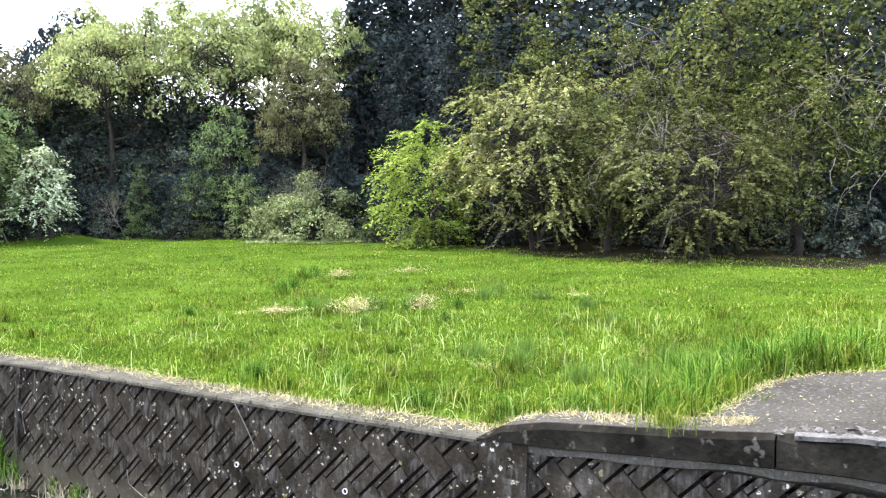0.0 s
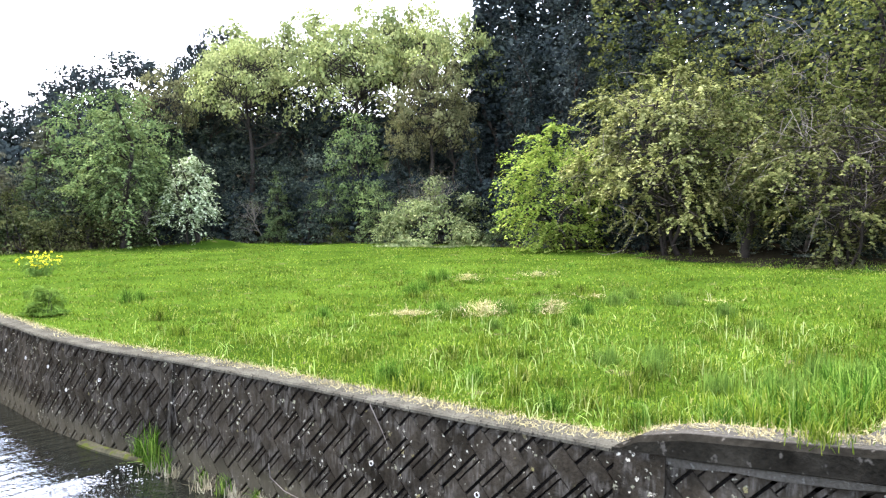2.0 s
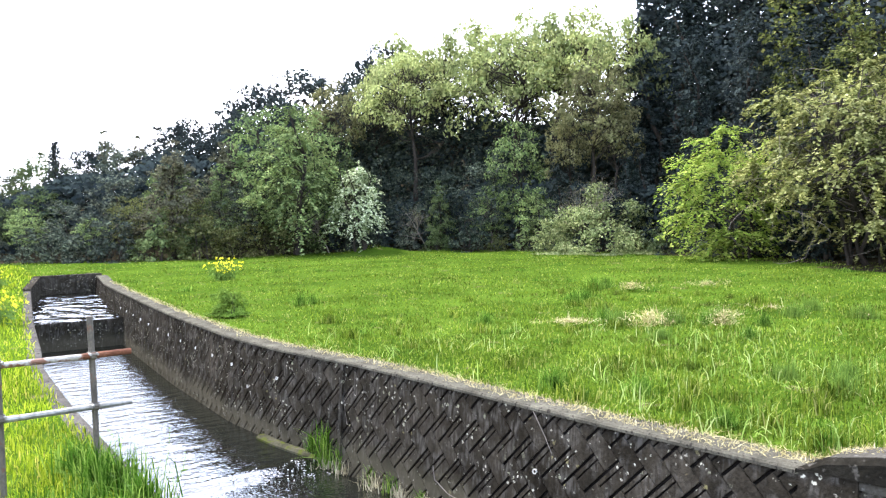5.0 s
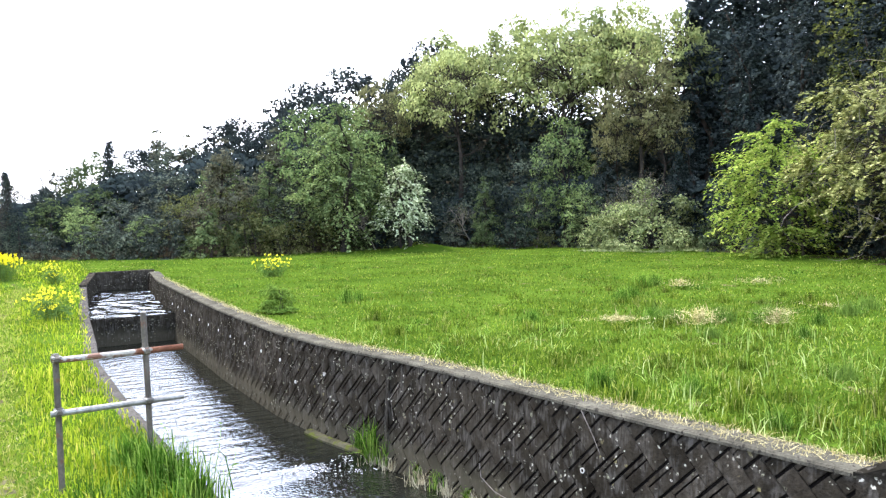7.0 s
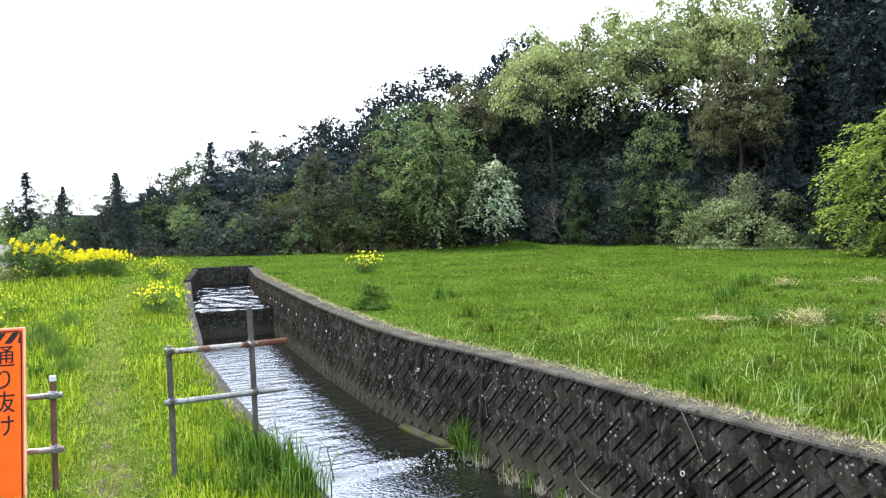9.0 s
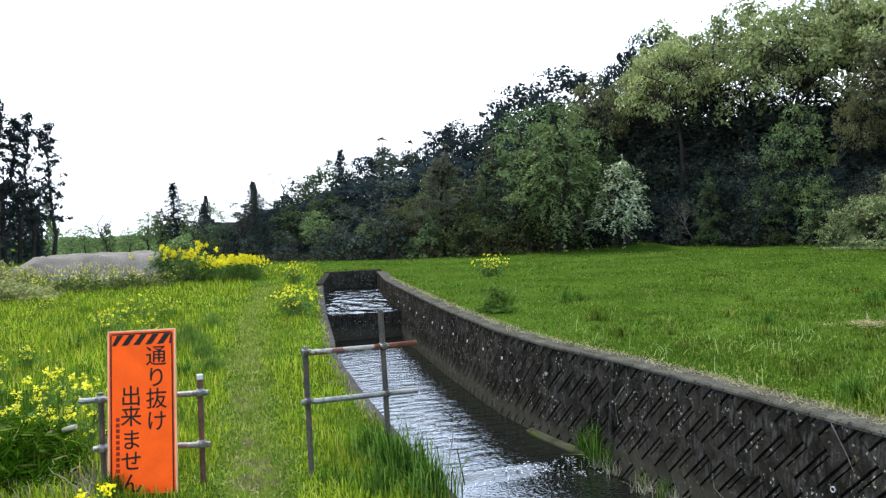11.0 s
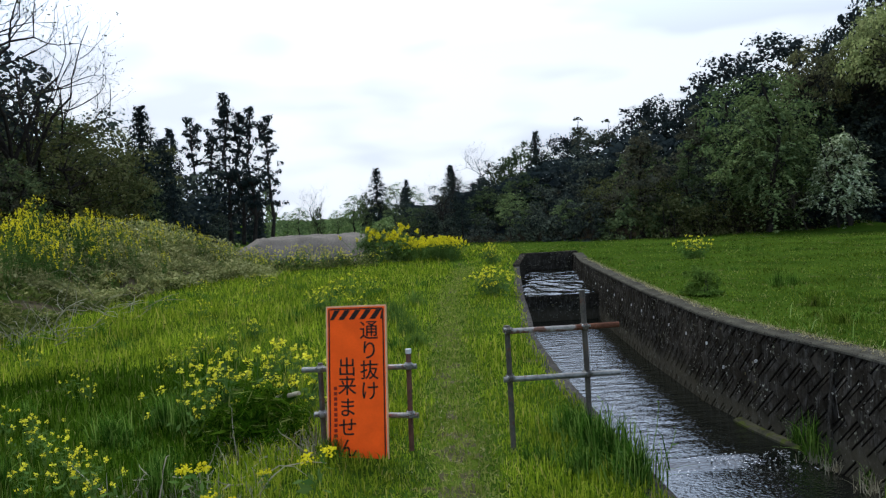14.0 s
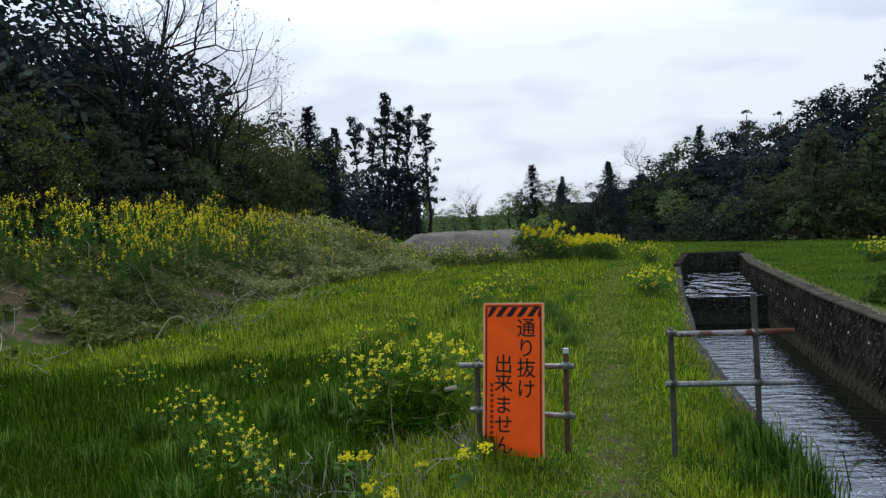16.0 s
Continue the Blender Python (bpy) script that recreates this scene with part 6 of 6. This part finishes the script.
sow(rape("rape_plant", 0.5, 2, 120, M_PETAL, 65, "low rape flower with a bright yellow head", 0.06, 14, 0.024, 0.022, 0.8, 0.026), [(-1.37, 5.52, 0.95), (-0.68, 5.49, 0.95), (-1.04, 4.76, 0.9), (-0.36, 4.79, 0.9), (-1.0, 5.9, 0.5)], rng)
py = 5.0 + rng.uniform(0, 1, 900) ** 1.6 * 14
px = path_mid(py) + rng.normal(0, 0.2, len(py))
bits = Pile().add(*blades(px, py, rng.uniform(0.03, 0.10, len(py)), np.full(len(py), 0.009), rng, 1.4, 1, ground(px, py) + 0.04, 0.4))
stuff("path_straw", "dry cut grass scattered on the foot path", "dry grass", bits, M_STRAW)
gx, gy = np.concatenate([rng.uniform(-1.6, -0.75, 1300), rng.uniform(-2.4, -1.0, 500)]), np.concatenate([rng.uniform(6.9, 8.6, 1300), rng.uniform(5.3, 6.5, 500)])
gray = Pile().add(*blades(gx, gy, rng.uniform(0.08, 0.26, len(gx)), np.full(len(gx), 0.008), rng, 1.2, 2))
stuff("dead_grass", "grey dead grass beside the sign", "dry grass", gray, M_DEADSTEM)
hedge = tree("small_bush", "shrub", 2.1, 2.6, 0.0, L_CONE, 70, 80, 0.1, 67, "green bush among yellow rape flowers", "bush", stems=4, pad=0.3, limbs=8, group="", trunk_r=0.02)
hedge.matrix_basis = pose(-0.6, 36.5, 0, 0, 0, 0)
mound = tree("leafy_plant", "shrub", 0.55, 1.2, 0.0, M_DIMGRASS, 60, 80, 0.16, 68, "dark leafy plant with drooping leaves beside the sign", "plant", stems=6, pad=0.2, limbs=4, group="", trunk_r=0.006, narrow=0.1)
mound.matrix_basis = pose(-1.42, 7.6, 0, 0, 0, 0)
small = tree("small_bush", "shrub", 0.75, 0.95, -0.1, M_BLUEGRASS, 50, 70, 0.12, 66, "small bluish-green bush behind the coping", "bush", narrow=0.2, stems=3, pad=0.14, limbs=4, group="", trunk_r=0.012)
small.matrix_basis = pose(6.75, 17.3, 0, 0, 0, 0)

# ---- bank details ----
def gravel():
    v, f = [], []
    nx, ny = 80, 40
    for j in range(ny + 1):
        for i in range(nx + 1):
            x, y = -15.5 + 15.0 * i / nx, 36.4 + 9.0 * j / ny
            top = np.interp(x, [-15.5, -9, -7.6, -6.6, -3.6, -2.2, -1.2, -0.3], [0.2, 0.4, 0.8, 1.35, 1.3, 1.3, 1.2, -0.1])
            rise = step01(36.6, 39.0, y) * (1 - step01(42.5, 45.4, y))
            z = top * rise - 0.05 + 0.18 * (float(hash_noise(x, y, 0.9, 9)) - 0.5) * rise + 0.14 * (float(hash_noise(x, y, 3.4, 10)) - 0.5) * rise + 0.05 * (float(hash_noise(x, y, 9.0, 11)) - 0.5)
            v.append((x, y, z))
    for j in range(ny):
        for i in range(nx):
            a = j * (nx + 1) + i
            f.append((a, a + 1, a + nx + 2, a + nx + 1))
    return mesh_of("gravel_heap", v, np.array(f), M_GRAVEL, True)


M_GRAVEL = surface("grey_gravel", (0.102, 0.090, 0.074), (0.174, 0.152, 0.124), 1.2, 14, 0.95, 0.9, spots=(0.078, 0.092, 0.046), spot_scale=1.6, spot_at=0.66)
tagged(put_mesh("gravel_heap", gravel()), "long heap of grey gravel beyond the flowers", "gravel heap", kind="stuff")

rng = np.random.default_rng(71)


def dead_stems(n, area, length, rad, label, name="dead_stems", flat=0.35):
    p = Pile()
    for k in range(n):
        x, y = rng.uniform(area[0], area[1]), rng.uniform(area[2], area[3])
        z = float(ground(x, y)) + 0.03
        a, l = rng.uniform(0, 2 * math.pi), length * rng.uniform(0.4, 1.2)
        up = abs(rng.normal(0, flat)) * l
        pts, rr = limb((x, y, z), (x + l * math.cos(a), y + l * math.sin(a), float(ground(x + l * math.cos(a), y + l * math.sin(a))) + 0.06 + up), rad, rad * 0.4, rng, 0.12, 5)
        p.add(*tube_arrays(pts, rr, 4))
    return tagged(put_mesh(name, p.mesh(name, M_DEADSTEM)), label, "dead stems", "", "stuff")


dead_stems(34, (-8.6, -6.4, 15.0, 21.5), 1.1, 0.011, "fallen pale dead stems at the foot of the bank")
dead_stems(44, (-7.5, -6.2, 14.6, 16.8), 0.75, 0.010, "tangle of pale broken stems below the bank", flat=0.7)
dead_stems(170, (-13.0, -7.4, 10.0, 24.0), 0.5, 0.011, "brown dead stalks scattered over the bank", flat=0.4)
dead_stems(60, (-1.7, -0.75, 6.6, 8.4), 0.3, 0.006, "grey dead weeds beside the sign", flat=0.5)
dead_stems(16, (-2.2, -1.1, 5.4, 6.6), 0.5, 0.007, "bleached dead stalks lying in the grass")
stick = tube("dead_branch", [(-1.22, 7.80, 0.38), (-1.08, 7.75, 0.41), (-0.98, 7.70, 0.44)], 0.022, M_DEADSTEM, None, "")
tagged(stick, "short pale weathered stick behind the sign", "stick")

# grey-green weeds over the slope of the bank
weeds = Pile()
n = 70000
yy = 9 * (36 / 9) ** rng.uniform(0, 1, n)
xx = bank_foot(yy) - rng.uniform(0.1, 5.5, n)
k = 0.6 * hash_noise(xx, yy, 0.7, 12) + 0.6 * hash_noise(xx, yy, 2.6, 13) > 0.66
xx, yy = xx[k], yy[k]
zz = ground(xx, yy) + rng.uniform(0.02, 0.26, len(xx))
v, f = leaf_cloud(np.stack([xx, yy, zz], 1), 0.15, 0.055, rng, 0.0)
weeds.add(v, f)
wx, wy = rng.uniform(-13, -0.8, 9000), 33.0 + np.abs(rng.normal(0, 2.2, 9000))
k = hash_noise(wx, wy, 0.6, 19) > 0.45
wx, wy = wx[k], np.minimum(wy[k], 37.2)
wz = ground(wx, wy) + rng.uniform(0.02, 0.75, len(wx)) * hash_noise(wx, wy, 0.9, 20)
weeds.add(*leaf_cloud(np.stack([wx, wy, wz], 1), 0.11, 0.05, rng, 0.0))
wy = rng.uniform(21, 36.5, 32000)
wx = bank_foot(wy) - rng.uniform(0.2, 4.2, len(wy))
k = 0.6 * hash_noise(wx, wy, 0.8, 27) + 0.6 * hash_noise(wx, wy, 2.8, 28) > 0.52
wx, wy = wx[k], wy[k]
hx, hy = rng.uniform(-12.5, -4.6, 9000), rng.uniform(30.5, 36.2, 9000)
hz = ground(hx, hy) + rng.uniform(0.02, 1.5, len(hx)) * hash_noise(hx, hy, 0.5, 29) * step01(-4.4, -6.4, hx)
pale = Pile().add(*leaf_cloud(np.stack([hx, hy, hz], 1), 0.17, 0.07, rng, 0.0))
pale.add(*leaf_cloud(np.stack([wx, wy, ground(wx, wy) + rng.uniform(0.05, 0.4, len(wx))], 1), 0.15, 0.06, rng, 0.0))
stuff("pale_weeds", "pale grey-olive weeds on the far slope of the bank", "weeds", pale, M_PALEWEED)
stuff("bank_weeds", "grey-green weeds covering the slope of the bank", "weeds", weeds, M_WEED)

# tall thin stalks at the water's edge
for sx, sy, sh in [(1.8, 6.25, 0.45), (1.86, 5.8, 0.6), (1.82, 5.45, 0.5), (1.7, 5.7, 0.4), (1.8, 6.9, 0.4)]:
    p, r = limb((sx, sy, -0.02), (sx + rng.normal(0, 0.08), sy + rng.normal(0, 0.08), sh), 0.005, 0.002, rng, 0.06, 6)
    t = thing("weed_stalk", "thin dry weed stalk at the canal's edge", "weed", "weed stalks")
    put_mesh("stalk", Pile().add(*tube_arrays(p, r, 5)).mesh("stalk", M_STEM), t)
    v, f = leaf_cloud(p[2:] + rng.normal(size=(len(p) - 2, 3)) * 0.02, 0.07, 0.012, rng, 0.3)
    tagged(put_mesh("greenery", mesh_of("greenery", v, f, M_STEM), t), kind="stuff")


# pale dead creeper hanging on the wall
for pts in ([(0.06, 8.15, -1.05), (0.05, 8.12, -1.22), (0.05, 7.85, -1.33), (0.05, 7.55, -1.36), (0.06, 7.3, -1.46), (0.06, 7.1, -1.6)],
            [(0.05, 7.6, -1.38), (0.08, 7.3, -1.52), (0.1, 7.0, -1.5), (0.08, 6.6, -1.58)], [(0.04, 6.4, -0.05), (0.04, 6.2, -0.3), (0.04, 6.1, -0.45)],
            [(0.04, 10.1, -0.35), (0.05, 10.3, -0.6), (0.05, 10.2, -0.9)]):
    v = [(face_x(y, z) - x, y, z) for x, y, z in pts]
    t = thing("dead_creeper", "thin pale dead creeper stem on the block wall", "creeper", "dead creepers")
    put_mesh("stem", Pile().add(*tube_arrays(v, np.linspace(0.007, 0.004, len(v)), 5)).mesh("stem", M_PALEBARK, True), t)


# ---- scaffold pipe barriers ----
R_PIPE = 0.0243


def clamp(parent, at, material):
    bm = bmesh.new()
    box(0.075, 0.075, 0.062, at, 0.012, bm)
    box(0.05, 0.11, 0.045, (at[0], at[1] - 0.012, at[2]), 0.01, bm)
    c = part("clamp", bm, material, parent, "steel pipe clamp")
    for dx in (-0.026, 0.026):
        bm = bmesh.new()
        bmesh.ops.create_cone(bm, cap_ends=True, segments=6, radius1=0.011, radius2=0.011, depth=0.05,
                              matrix=Matrix.Translation((at[0] + dx, at[1] - 0.062, at[2] + 0.018)) @ Matrix.Rotation(radians(90), 4, "X"))
        part("bolt", bm, M_GALV, c)
    return c


rail_a = thing("pipe_barrier", "weathered scaffold pipe barrier with a rusty top bar beside the canal", "barrier", "pipe barriers")
tube("post", [(0.965, 6.83, -0.3), (0.962, 6.83, 0.4), (0.958, 6.83, 1.10)], R_PIPE, M_OLDPIPE, rail_a)
tube("post", [(1.645, 6.79, -0.3), (1.637, 6.79, 0.7), (1.625, 6.80, 1.375)], R_PIPE, M_OLDPIPE, rail_a)
tube("bar", [(0.93, 6.785, 1.055), (1.28, 6.775, 1.056), (1.56, 6.765, 1.057)], R_PIPE, M_OLDBAR, rail_a, "pale flaking steel bar with rust")
tube("bar", [(1.555, 6.765, 1.057), (1.74, 6.76, 1.06), (1.925, 6.755, 1.063)], R_PIPE * 1.03, M_RUST, rail_a, "orange rusted bar end")
tube("bar", [(0.90, 6.785, 0.635), (1.4, 6.77, 0.638), (1.92, 6.755, 0.642)], R_PIPE, M_GALV, rail_a)
for at in [(0.96, 6.82, 1.06), (0.963, 6.82, 0.64), (1.632, 6.79, 1.055), (1.638, 6.79, 0.64)]:
    clamp(rail_a, at, M_OLDPIPE)

rail_b = thing("pipe_barrier", "scaffold pipe barrier standing behind the orange sign", "barrier", "pipe barriers")
tube("post", [(-0.725, 7.24, -0.3), (-0.72, 7.24, 0.4), (-0.715, 7.24, 0.80)], R_PIPE, M_OLDPIPE, rail_b)
tube("post", [(0.07, 7.03, -0.3), (0.08, 7.03, 0.4), (0.09, 7.03, 0.90)], R_PIPE, M_RUSTPOST, rail_b, "brown rusted post with a pale cap")
tube("post_cap", [(0.09, 7.03, 0.875), (0.09, 7.03, 0.915)], R_PIPE * 1.15, M_PVC, rail_b, "white plastic post cap")
tube("bar", [(-0.88, 7.245, 0.745), (-0.4, 7.12, 0.755), (0.155, 6.975, 0.765)], R_PIPE, M_GALV, rail_b)
tube("bar", [(-0.79, 7.22, 0.335), (-0.4, 7.12, 0.33), (0.15, 6.975, 0.325)], R_PIPE, M_GALV, rail_b)
for at in [(-0.716, 7.225, 0.75), (-0.72, 7.225, 0.335), (0.085, 7.015, 0.765), (0.08, 7.015, 0.33)]:
    clamp(rail_b, at, M_GALV)

# ---- the orange sign ----
W, H = 0.55, 1.40
sign = new("warning_sign")
tagged(sign, "orange upright warning sign with black Japanese lettering leaning on pipes", "sign")
ex = Vector((0.958, -0.287, 0.012)).normalized()
ez = Vector((-0.002, 0.165, 1.0)).normalized()
ez = (ez - ex * ez.dot(ex)).normalized()
ey = ez.cross(ex)
corner = Vector((-0.62, 7.165, 1.312)) - ez * H
sign.matrix_basis = Matrix((( ex[0], ey[0], ez[0], corner[0]), (ex[1], ey[1], ez[1], corner[1]), (ex[2], ey[2], ez[2], corner[2]), (0, 0, 0, 1)))
part("panel", box(W, 0.012, H, (W / 2, 0.006, H / 2), 0.003), M_ORANGE, sign)
for name, sx, sz, cx, cz in [("frame_rail", W + 0.012, 0.014, W / 2, H + 0.001), ("frame_rail", W + 0.012, 0.014, W / 2, -0.001), ("frame_stile", 0.014, H - 0.014, -0.001, H / 2), ("frame_stile", 0.014, H - 0.014, W + 0.001, H / 2)]:
    part(name, box(sx, 0.024, sz, (cx, 0.008, cz), 0.002), M_SIGNEDGE, sign, "pale worn sign frame")
for name, sx, sz, cx, cz in [("border_line", 0.011, H - 0.05, 0.022, H / 2), ("border_line", 0.011, H - 0.05, W - 0.022, H / 2), ("border_line", W - 0.055, 0.011, W / 2, H - 0.022), ("border_line", W - 0.055, 0.011, W / 2, 0.022)]:
    part(name, box(sx, 0.002, sz, (cx, -0.0016, cz)), M_BLACK, sign)
# slanting black bars along the top
z0, z1 = H - 0.115, H - 0.03
for k in range(6):
    x0 = 0.012 + k * 0.098
    q = [(x0, z0), (x0 + 0.052, z0), (x0 + 0.115, z1), (x0 + 0.063, z1)]
    q = [(min(max(a, 0.03), W - 0.03), b) for a, b in q]
    if q[1][0] - q[0][0] < 0.004 and q[2][0] - q[3][0] < 0.004:
        continue
    bm = bmesh.new()
    lo = [bm.verts.new((a, -0.0004, b)) for a, b in q]
    hi = [bm.verts.new((a, -0.0026, b)) for a, b in q]
    bm.faces.new(hi)
    for i in range(4):
        bm.faces.new((lo[i], lo[(i + 1) % 4], hi[(i + 1) % 4], hi[i]))
    bmesh.ops.recalc_face_normals(bm, faces=bm.faces)
    part("stripe", bm, M_BLACK, sign)


def letter(ch, x, z, size):
    cu = bpy.data.curves.new("letter", "FONT")
    cu.body, cu.size, cu.align_x, cu.align_y, cu.extrude, cu.offset = ch, size, "CENTER", "CENTER", 0.0004, 0.0
    cu.bevel_depth, cu.bevel_resolution = 0.0012, 0
    tmp = new("letter", cu)
    bpy.context.view_layer.update()
    me = bpy.data.meshes.new_from_object(tmp.evaluated_get(bpy.context.evaluated_depsgraph_get()))
    bpy.data.objects.remove(tmp)
    me.materials.clear()
    me.materials.append(M_BLACK)
    put_mesh("letter", me, sign, "", pose(x, -0.0014, z, 90, 0, 0))


for ch, d in zip("通り抜け", (0.225, 0.40, 0.575, 0.755)):
    letter(ch, 0.395, H - d, 0.178)
for ch, d in zip("出来ません", (0.545, 0.71, 0.90, 1.07, 1.25)):
    letter(ch, 0.185, H - d, 0.178)
for k in range(11):
    part("print_bar", box(0.03, 0.002, 0.030, (0.075, -0.0016, H - 0.72 - 0.046 * k)), M_DARKRED, sign)
